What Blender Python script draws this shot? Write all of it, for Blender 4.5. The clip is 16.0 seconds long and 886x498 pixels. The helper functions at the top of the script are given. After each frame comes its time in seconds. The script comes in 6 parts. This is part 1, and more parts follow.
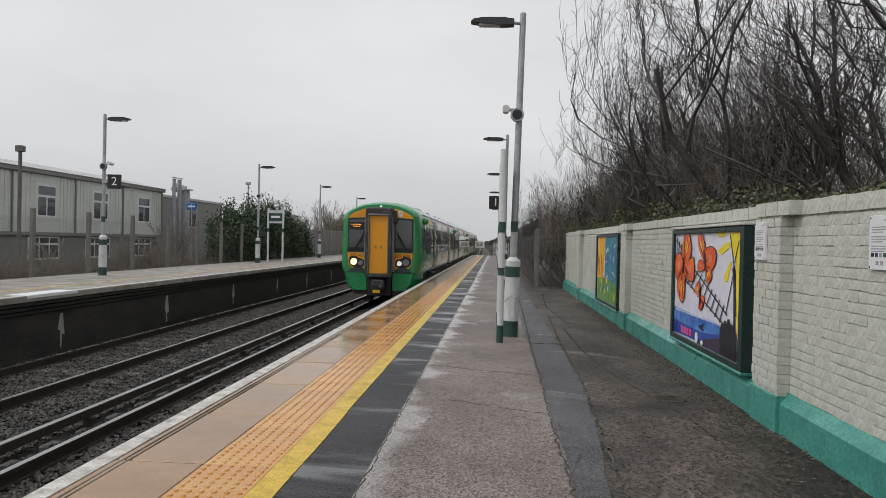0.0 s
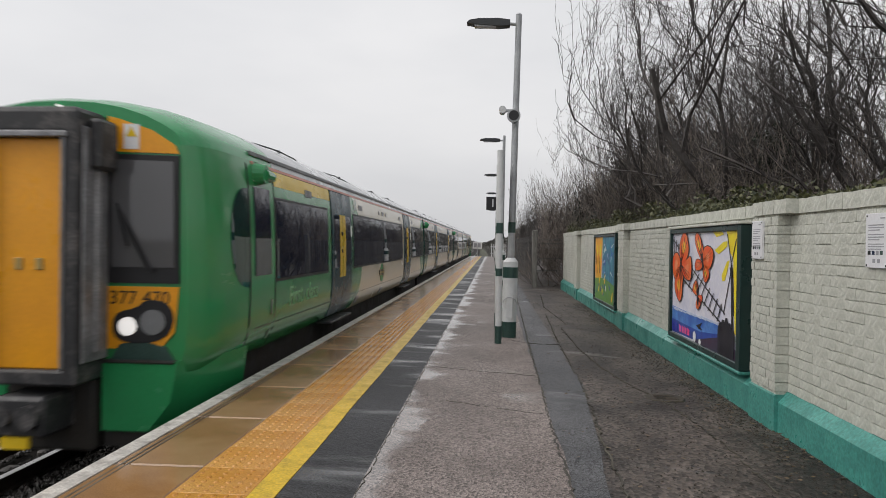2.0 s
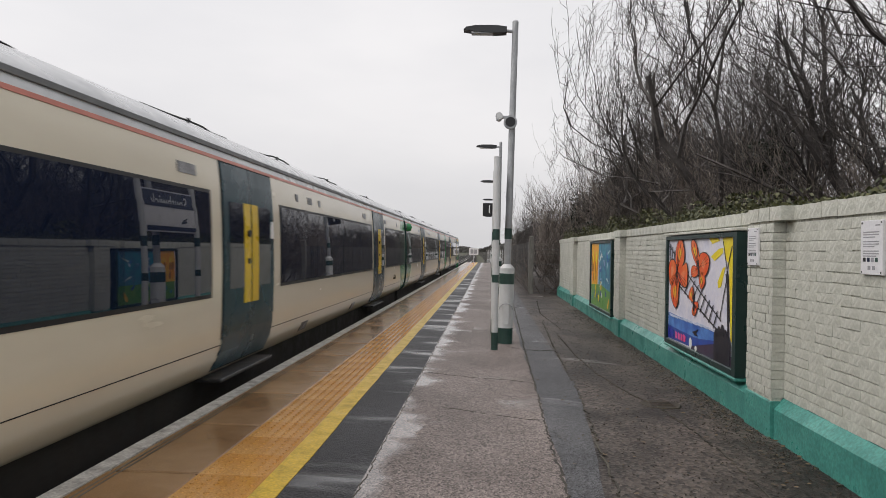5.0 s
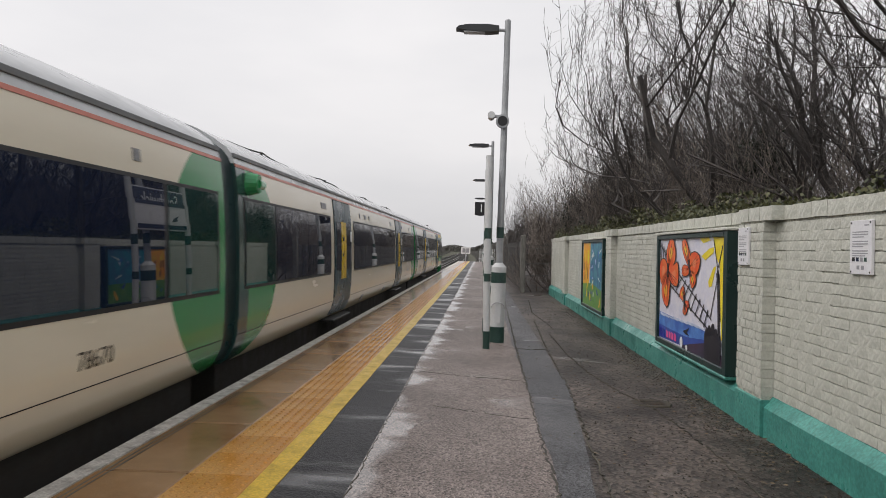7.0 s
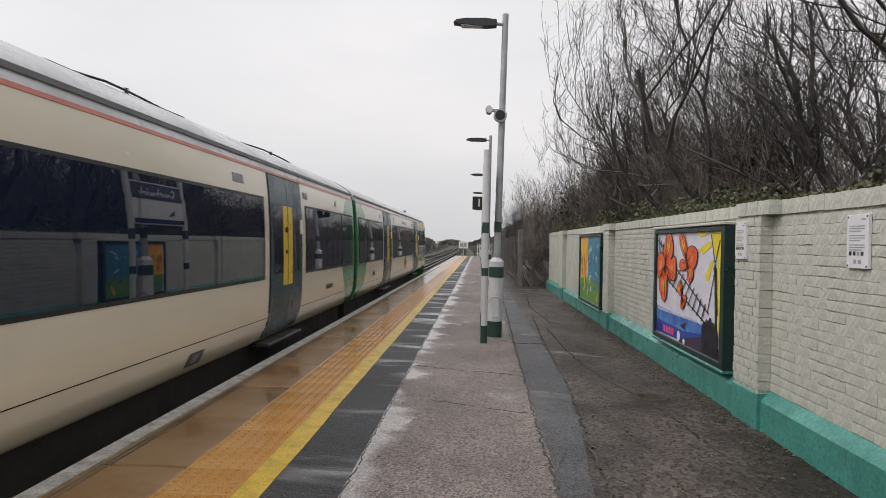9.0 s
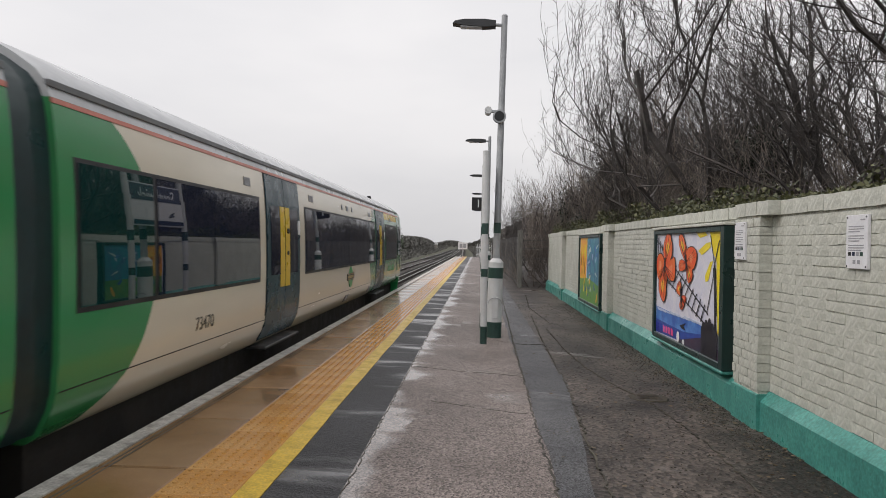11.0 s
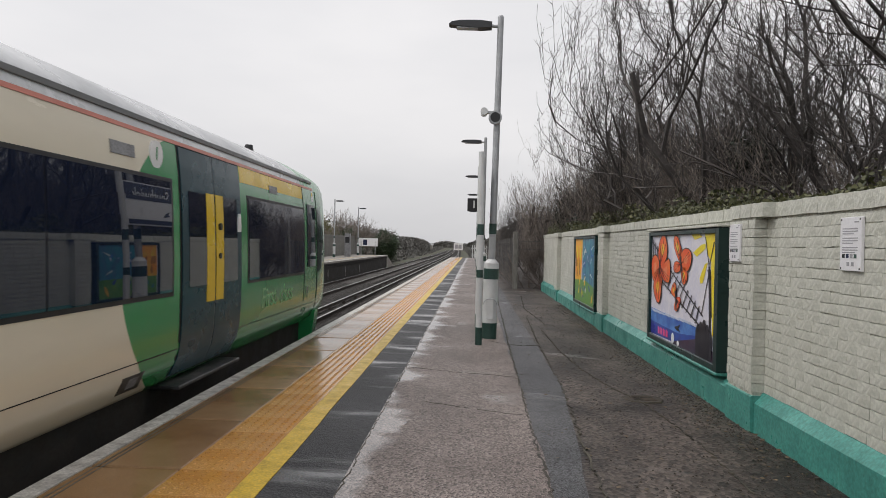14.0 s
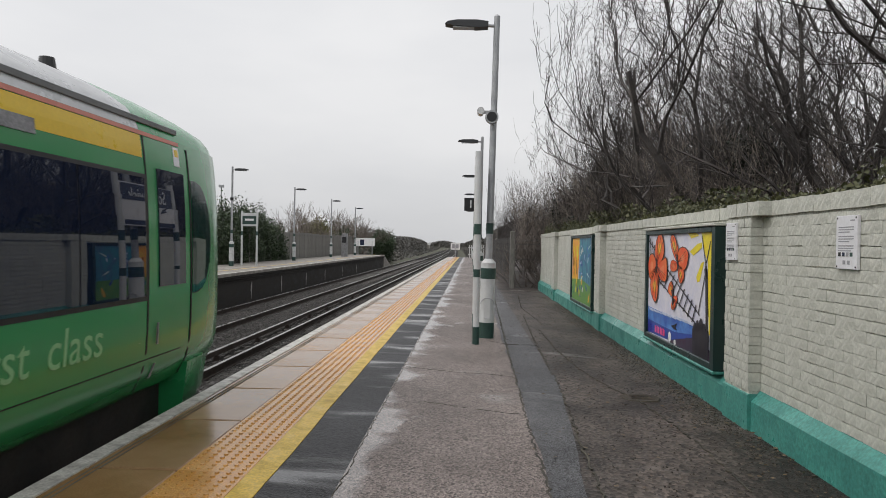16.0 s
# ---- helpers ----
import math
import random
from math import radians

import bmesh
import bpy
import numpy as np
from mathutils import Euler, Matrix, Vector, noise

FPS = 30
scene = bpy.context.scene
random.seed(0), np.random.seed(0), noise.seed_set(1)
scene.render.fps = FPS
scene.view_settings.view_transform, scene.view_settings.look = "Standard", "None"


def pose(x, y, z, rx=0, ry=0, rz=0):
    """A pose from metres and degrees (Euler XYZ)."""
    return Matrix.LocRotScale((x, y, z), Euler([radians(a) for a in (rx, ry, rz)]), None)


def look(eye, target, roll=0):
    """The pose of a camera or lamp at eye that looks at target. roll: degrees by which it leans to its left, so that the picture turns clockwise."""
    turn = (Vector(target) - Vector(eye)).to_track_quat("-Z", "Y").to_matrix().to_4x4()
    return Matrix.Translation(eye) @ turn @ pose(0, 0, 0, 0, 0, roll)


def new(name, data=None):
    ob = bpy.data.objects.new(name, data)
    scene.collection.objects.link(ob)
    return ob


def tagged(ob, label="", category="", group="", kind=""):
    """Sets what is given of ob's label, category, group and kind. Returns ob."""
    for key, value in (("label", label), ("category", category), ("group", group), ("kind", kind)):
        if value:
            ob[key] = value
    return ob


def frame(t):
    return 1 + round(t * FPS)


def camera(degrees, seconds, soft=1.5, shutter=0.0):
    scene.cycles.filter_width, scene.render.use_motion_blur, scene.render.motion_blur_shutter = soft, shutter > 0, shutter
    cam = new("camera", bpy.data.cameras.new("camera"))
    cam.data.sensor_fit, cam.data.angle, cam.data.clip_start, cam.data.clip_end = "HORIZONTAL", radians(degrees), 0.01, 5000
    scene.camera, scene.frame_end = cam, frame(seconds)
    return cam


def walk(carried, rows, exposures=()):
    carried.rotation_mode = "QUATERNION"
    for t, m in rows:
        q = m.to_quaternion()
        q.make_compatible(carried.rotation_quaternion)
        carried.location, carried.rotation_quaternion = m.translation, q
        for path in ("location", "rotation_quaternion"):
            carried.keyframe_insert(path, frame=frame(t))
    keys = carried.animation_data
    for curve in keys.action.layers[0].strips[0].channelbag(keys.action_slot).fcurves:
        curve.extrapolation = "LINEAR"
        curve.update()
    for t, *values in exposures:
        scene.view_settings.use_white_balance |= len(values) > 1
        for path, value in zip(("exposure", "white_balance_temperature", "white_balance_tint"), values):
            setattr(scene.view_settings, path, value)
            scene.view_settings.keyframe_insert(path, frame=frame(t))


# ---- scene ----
# ---------------------------------------------------------------- camera
EYE = (0.0, 0.0, 1.37)
cam = camera(65.03, 16.0, soft=0.8, shutter=0.3)
ROWS = [
    (0.0, 89.403, -1.252, 4.256),
    (0.5, 89.694, -1.128, 4.222),
    (1.0, 89.683, -0.884, 4.083),
    (1.5, 89.666, -0.813, 4.025),
    (2.0, 89.512, -0.802, 4.056),
    (2.5, 89.653, -0.758, 3.944),
    (3.0, 89.584, -0.803, 3.924),
    (3.5, 89.638, -0.811, 3.893),
    (4.0, 89.840, -0.851, 3.845),
    (6.5, 90.073, -1.023, 3.373),
    (7.0, 89.937, -1.043, 3.100),
    (7.5, 89.830, -0.953, 2.891),
    (8.0, 89.555, -0.886, 2.815),
    (8.5, 89.499, -0.872, 3.041),
    (9.0, 89.485, -0.993, 2.910),
    (11.5, 89.602, -0.860, 2.804),
    (12.0, 89.632, -0.918, 2.550),
    (12.5, 89.569, -0.895, 2.537),
    (13.0, 89.570, -1.056, 2.571),
    (13.5, 89.648, -1.092, 2.528),
    (14.0, 89.633, -1.119, 2.489),
    (14.5, 89.760, -1.126, 2.436),
    (15.0, 89.754, -1.048, 2.367),
    (15.5, 89.566, -0.906, 2.325),
    (16.0, 89.610, -0.933, 2.241),
]
# the clip's camera opens up as the train fills the sky
EXPOSURES = [(0.0, -0.08, 6500, 10), (1.4, -0.08, 6500, 10), (2.6, 0.10, 6650, 13), (13.0, 0.08, 6650, 13), (16.0, 0.02, 6560, 11)]
walk(cam, [(t, pose(*EYE, a, b, c)) for t, a, b, c in ROWS], EXPOSURES)

# ---------------------------------------------------------------- light
SUN_EL, SUN_AZ = radians(52), radians(250)
world = bpy.data.worlds.new("overcast_sky")
scene.world = world
world.use_nodes = True
wn, wl = world.node_tree.nodes, world.node_tree.links
wn.clear()
w_out = wn.new("ShaderNodeOutputWorld")
w_bg = wn.new("ShaderNodeBackground")
w_sky = wn.new("ShaderNodeTexSky")
w_sky.sky_type, w_sky.sun_disc = "NISHITA", False
w_sky.sun_elevation, w_sky.sun_rotation = SUN_EL, SUN_AZ
w_sky.air_density, w_sky.dust_density = 1.0, 4.0
w_hsv = wn.new("ShaderNodeHueSaturation")
w_hsv.inputs["Saturation"].default_value = 0.12
w_hsv.inputs["Value"].default_value = 0.035
w_tc = wn.new("ShaderNodeTexCoord")
w_map = wn.new("ShaderNodeMapping")
w_map.inputs["Scale"].default_value = (1.0, 1.0, 3.0)
w_noise = wn.new("ShaderNodeTexNoise")
w_noise.inputs["Scale"].default_value = 1.6
w_noise.inputs["Detail"].default_value = 5
w_ramp = wn.new("ShaderNodeValToRGB")
w_ramp.color_ramp.elements[0].position, w_ramp.color_ramp.elements[0].color = 0.3, (0.53, 0.55, 0.575, 1)
w_ramp.color_ramp.elements[1].position, w_ramp.color_ramp.elements[1].color = 0.7, (0.68, 0.69, 0.70, 1)
w_add = wn.new("ShaderNodeMixRGB")
w_add.blend_type = "ADD"
w_add.inputs["Fac"].default_value = 1.0
wl.new(w_tc.outputs["Generated"], w_map.inputs["Vector"])
wl.new(w_map.outputs["Vector"], w_noise.inputs["Vector"])
wl.new(w_noise.outputs["Fac"], w_ramp.inputs["Fac"])
wl.new(w_sky.outputs["Color"], w_hsv.inputs["Color"])
wl.new(w_hsv.outputs["Color"], w_add.inputs["Color1"])
wl.new(w_ramp.outputs["Color"], w_add.inputs["Color2"])
w_sep = wn.new("ShaderNodeSeparateXYZ")
w_rise = wn.new("ShaderNodeMapRange")
w_rise.inputs["From Max"].default_value = 0.6
w_rise.inputs["To Min"].default_value, w_rise.inputs["To Max"].default_value = 0.91, 1.16
w_dome = wn.new("ShaderNodeMixRGB")
w_dome.blend_type = "MULTIPLY"
w_dome.inputs["Fac"].default_value = 1.0
wl.new(w_tc.outputs["Generated"], w_sep.inputs["Vector"])
wl.new(w_sep.outputs["Z"], w_rise.inputs["Value"])
wl.new(w_add.outputs["Color"], w_dome.inputs["Color1"])
wl.new(w_rise.outputs["Result"], w_dome.inputs["Color2"])
wl.new(w_dome.outputs["Color"], w_bg.inputs["Color"])
wl.new(w_bg.outputs["Background"], w_out.inputs["Surface"])
w_bg.inputs["Strength"].default_value = 1.0

sun = new("sun", bpy.data.lights.new("sun", "SUN"))
sun.data.energy, sun.data.angle, sun.data.color = 1.1, radians(40), (1.0, 0.97, 0.93)
sun.matrix_world = look((0, 0, 30), (-math.sin(SUN_AZ) * math.cos(SUN_EL) * 10, -math.cos(SUN_AZ) * math.cos(SUN_EL) * 10, 30 - 10 * math.sin(SUN_EL)))


# ---------------------------------------------------------------- materials
def node_mat(name):
    m = bpy.data.materials.new(name)
    m.use_nodes = True
    t = m.node_tree
    return m, t.nodes, t.links, t.nodes["Principled BSDF"]


def mat(name, c1, c2=None, rough=(0.5, 0.7), scale=3.0, fine=60.0, bump=0.15, metal=0.0, spec=0.5, stretch=(1, 1, 1), vary=0.0, contrast=(0.35, 0.65), bump_d=0.004, grain=None):
    """Two-scale noise paint: patches of c1 and c2, a fine grain in value and relief, gloss that wanders."""
    grain = (0.05 if bump <= 0.05 else 0.25) if grain is None else grain
    c2 = c2 or tuple(v * 0.85 for v in c1)
    m, n, l, b = node_mat(name)
    tc = n.new("ShaderNodeTexCoord")
    mp = n.new("ShaderNodeMapping")
    mp.inputs["Scale"].default_value = stretch
    l.new(tc.outputs["Object"], mp.inputs["Vector"])
    big, small = n.new("ShaderNodeTexNoise"), n.new("ShaderNodeTexNoise")
    big.inputs["Scale"].default_value, big.inputs["Detail"].default_value, big.inputs["Roughness"].default_value = scale, 8, 0.62
    small.inputs["Scale"].default_value, small.inputs["Detail"].default_value = fine, 3
    for k in (big, small):
        l.new(mp.outputs["Vector"], k.inputs["Vector"])
    r = n.new("ShaderNodeValToRGB")
    r.color_ramp.elements[0].position, r.color_ramp.elements[1].position = contrast
    r.color_ramp.elements[0].color, r.color_ramp.elements[1].color = (*c1, 1), (*c2, 1)
    l.new(big.outputs["Fac"], r.inputs["Fac"])
    g = n.new("ShaderNodeMapRange")
    g.inputs["From Min"].default_value, g.inputs["From Max"].default_value = 0.3, 0.7
    g.inputs["To Min"].default_value, g.inputs["To Max"].default_value = 1 - grain, 1 + grain
    l.new(small.outputs["Fac"], g.inputs["Value"])
    mul = n.new("ShaderNodeMixRGB")
    mul.blend_type = "MULTIPLY"
    mul.inputs["Fac"].default_value = 1.0
    l.new(r.outputs["Color"], mul.inputs["Color1"])
    l.new(g.outputs["Result"], mul.inputs["Color2"])
    last = mul.outputs["Color"]
    if vary:
        oi = n.new("ShaderNodeObjectInfo")
        v = n.new("ShaderNodeMapRange")
        v.inputs["To Min"].default_value, v.inputs["To Max"].default_value = 1 - vary, 1 + vary
        l.new(oi.outputs["Random"], v.inputs["Value"])
        mv = n.new("ShaderNodeMixRGB")
        mv.blend_type = "MULTIPLY"
        mv.inputs["Fac"].default_value = 1.0
        l.new(last, mv.inputs["Color1"])
        l.new(v.outputs["Result"], mv.inputs["Color2"])
        last = mv.outputs["Color"]
    l.new(last, b.inputs["Base Color"])
    rr = n.new("ShaderNodeMapRange")
    rr.inputs["From Min"].default_value, rr.inputs["From Max"].default_value = 0.35, 0.65
    rr.inputs["To Min"].default_value, rr.inputs["To Max"].default_value = rough
    l.new(big.outputs["Fac"], rr.inputs["Value"])
    l.new(rr.outputs["Result"], b.inputs["Roughness"])
    b.inputs["Metallic"].default_value = metal
    b.inputs["Specular IOR Level"].default_value = spec
    if bump:
        bp = n.new("ShaderNodeBump")
        bp.inputs["Strength"].default_value, bp.inputs["Distance"].default_value = bump, bump_d
        l.new(small.outputs["Fac"], bp.inputs["Height"])
        l.new(bp.outputs["Normal"], b.inputs["Normal"])
    return m


def glow(name, c, strength):
    m, n, l, b = node_mat(name)
    b.inputs["Base Color"].default_value = (*c, 1)
    b.inputs["Emission Color"].default_value = (*c, 1)
    b.inputs["Emission Strength"].default_value = strength
    return m


def glass_dark(name, c, rough=0.02):
    m, n, l, b = node_mat(name)
    nz = n.new("ShaderNodeTexNoise")
    nz.inputs["Scale"].default_value = 1.2
    bp = n.new("ShaderNodeBump")
    bp.inputs["Strength"].default_value, bp.inputs["Distance"].default_value = 0.03, 0.01
    l.new(nz.outputs["Fac"], bp.inputs["Height"])
    l.new(bp.outputs["Normal"], b.inputs["Normal"])
    b.inputs["Base Color"].default_value = (*c, 1)
    b.inputs["Roughness"].default_value = rough
    b.inputs["IOR"].default_value = 1.52
    b.inputs["Specular IOR Level"].default_value = 0.68
    return m


def livery(name, ellipses, green_from=None, dark=None):
    """Cream coach paint with green ends: green inside any ellipse (y, z, ry, rz) or on one side of a plane."""
    m, n, l, b = node_mat(name)
    tc = n.new("ShaderNodeTexCoord")
    sp = n.new("ShaderNodeSeparateXYZ")
    l.new(tc.outputs["Object"], sp.inputs["Vector"])

    def mth(op, a, c):
        q = n.new("ShaderNodeMath")
        q.operation = op
        for i, v in enumerate((a, c)):
            if isinstance(v, (int, float)):
                q.inputs[i].default_value = v
            else:
                l.new(v, q.inputs[i])
        return q.outputs[0]
    mask = None
    for y, z, ry, rz in ellipses:
        a = mth("DIVIDE", mth("SUBTRACT", sp.outputs["Y"], y), ry)
        c = mth("DIVIDE", mth("SUBTRACT", sp.outputs["Z"], z), rz)
        e = mth("LESS_THAN", mth("ADD", mth("MULTIPLY", a, a), mth("MULTIPLY", c, c)), 1.0)
        mask = e if mask is None else mth("MAXIMUM", mask, e)
    if green_from is not None:
        mask = mth("MAXIMUM", mask, mth("LESS_THAN", sp.outputs["Y"], green_from))
    mx = n.new("ShaderNodeMixRGB")
    l.new(mask, mx.inputs["Fac"])
    mx.inputs["Color1"].default_value = (0.72, 0.66, 0.53, 1)
    mx.inputs["Color2"].default_value = (0.022, 0.25, 0.085, 1)
    if dark is not None:
        md2 = n.new("ShaderNodeMixRGB")
        l.new(mth("LESS_THAN", sp.outputs["Y"], dark), md2.inputs["Fac"])
        l.new(mx.outputs["Color"], md2.inputs["Color1"])
        md2.inputs["Color2"].default_value = (0.006, 0.05, 0.052, 1)
        mx = md2
    nz = n.new("ShaderNodeTexNoise")
    nz.inputs["Scale"].default_value, nz.inputs["Detail"].default_value = 2.2, 6
    mp = n.new("ShaderNodeMapping")
    mp.inputs["Scale"].default_value = (1, 0.5, 2.0)
    l.new(tc.outputs["Object"], mp.inputs["Vector"])
    l.new(mp.outputs["Vector"], nz.inputs["Vector"])
    dirt = mth("MULTIPLY", nz.outputs["Fac"], 0.22)
    md = n.new("ShaderNodeMixRGB")
    l.new(dirt, md.inputs["Fac"])
    l.new(mx.outputs["Color"], md.inputs["Color1"])
    md.inputs["Color2"].default_value = (0.16, 0.11, 0.06, 1)
    l.new(md.outputs["Color"], b.inputs["Base Color"])
    rr = n.new("ShaderNodeMapRange")
    rr.inputs["To Min"].default_value, rr.inputs["To Max"].default_value = 0.12, 0.34
    l.new(nz.outputs["Fac"], rr.inputs["Value"])
    l.new(rr.outputs["Result"], b.inputs["Roughness"])
    b.inputs["Coat Weight"].default_value = 0.3
    b.inputs["Coat Roughness"].default_value = 0.08
    return m


def wet_ground(name, dry, wet, puddle=0.5, grain=90.0, relief=0.9, patch=0.7, smear=(0.75, 1.25), band=None):
    """Rain-wet surfacing: aggregate grain, dark damp patches, and films of water where the gloss rises."""
    m, n, l, b = node_mat(name)
    tc = n.new("ShaderNodeTexCoord")
    mp = n.new("ShaderNodeMapping")
    mp.inputs["Scale"].default_value = (1.0, 0.7, 1.0)
    l.new(tc.outputs["Object"], mp.inputs["Vector"])
    a, f, v = n.new("ShaderNodeTexNoise"), n.new("ShaderNodeTexNoise"), n.new("ShaderNodeTexVoronoi")
    a.inputs["Scale"].default_value, a.inputs["Detail"].default_value, a.inputs["Roughness"].default_value = patch, 9, 0.65
    f.inputs["Scale"].default_value, f.inputs["Detail"].default_value = grain * 0.6, 4
    v.inputs["Scale"].default_value = grain
    for k in (a, f, v):
        l.new(mp.outputs["Vector"], k.inputs["Vector"])
    r = n.new("ShaderNodeValToRGB")
    r.color_ramp.elements[0].position, r.color_ramp.elements[1].position = 0.38, 0.62
    r.color_ramp.elements[0].color, r.color_ramp.elements[1].color = (*wet, 1), (*dry, 1)
    l.new(a.outputs["Fac"], r.inputs["Fac"])
    bw = n.new("ShaderNodeRGBToBW")
    l.new(v.outputs["Color"], bw.inputs["Color"])
    g = n.new("ShaderNodeMapRange")
    g.inputs["To Min"].default_value, g.inputs["To Max"].default_value = 0.12, 2.0
    l.new(bw.outputs["Val"], g.inputs["Value"])
    mul = n.new("ShaderNodeMixRGB")
    mul.blend_type = "MULTIPLY"
    mul.inputs["Fac"].default_value = 1.0
    l.new(r.outputs["Color"], mul.inputs["Color1"])
    l.new(g.outputs["Result"], mul.inputs["Color2"])
    l.new(mul.outputs["Color"], b.inputs["Base Color"])
    # films of standing water, smeared across the platform
    ms = n.new("ShaderNodeMapping")
    ms.inputs["Scale"].default_value = (*smear, 1.0)
    l.new(tc.outputs["Object"], ms.inputs["Vector"])
    st = n.new("ShaderNodeTexNoise")
    st.inputs["Scale"].default_value, st.inputs["Detail"].default_value, st.inputs["Roughness"].default_value, st.inputs["Distortion"].default_value = 1.0, 5, 0.55, 0.6
    l.new(ms.outputs["Vector"], st.inputs["Vector"])
    film = n.new("ShaderNodeMapRange")
    film.interpolation_type = "SMOOTHSTEP"
    film.inputs["From Min"].default_value, film.inputs["From Max"].default_value = 0.64 - 0.16 * puddle, 0.80 - 0.12 * puddle
    level = st.outputs["Fac"]
    if band:
        # water stands against the joint at band[0] and thins out towards band[1]
        sx, bd, ad = n.new("ShaderNodeSeparateXYZ"), n.new("ShaderNodeMapRange"), n.new("ShaderNodeMath")
        l.new(tc.outputs["Object"], sx.inputs["Vector"])
        l.new(sx.outputs["X"], bd.inputs["Value"])
        bd.inputs["From Min"].default_value, bd.inputs["From Max"].default_value = band
        bd.inputs["To Min"].default_value, bd.inputs["To Max"].default_value = 0.26, -0.06
        l.new(level, ad.inputs[0])
        l.new(bd.outputs["Result"], ad.inputs[1])
        level = ad.outputs[0]
    l.new(level, film.inputs["Value"])
    rr = n.new("ShaderNodeMapRange")
    rr.inputs["To Min"].default_value, rr.inputs["To Max"].default_value = 0.55, 0.13
    l.new(film.outputs["Result"], rr.inputs["Value"])
    l.new(rr.outputs["Result"], b.inputs["Roughness"])
    gl = n.new("ShaderNodeMapRange")
    gl.inputs["To Min"].default_value, gl.inputs["To Max"].default_value = 0.3, 0.95
    l.new(film.outputs["Result"], gl.inputs["Value"])
    l.new(gl.outputs["Result"], b.inputs["Specular IOR Level"])
    rl = n.new("ShaderNodeMapRange")
    rl.inputs["To Min"].default_value, rl.inputs["To Max"].default_value = relief, relief * 0.06
    l.new(film.outputs["Result"], rl.inputs["Value"])
    bp = n.new("ShaderNodeBump")
    bp.inputs["Distance"].default_value = 0.005
    l.new(rl.outputs["Result"], bp.inputs["Strength"])
    l.new(v.outputs["Distance"], bp.inputs["Height"])
    l.new(bp.outputs["Normal"], b.inputs["Normal"])
    return m


def leaf_mat(name, c1, c2):
    m, n, l, b = node_mat(name)
    g = n.new("ShaderNodeNewGeometry")
    r = n.new("ShaderNodeValToRGB")
    r.color_ramp.elements[0].color, r.color_ramp.elements[1].color = (*c1, 1), (*c2, 1)
    l.new(g.outputs["Random Per Island"], r.inputs["Fac"])
    l.new(r.outputs["Color"], b.inputs["Base Color"])
    b.inputs["Roughness"].default_value = 0.55
    return m


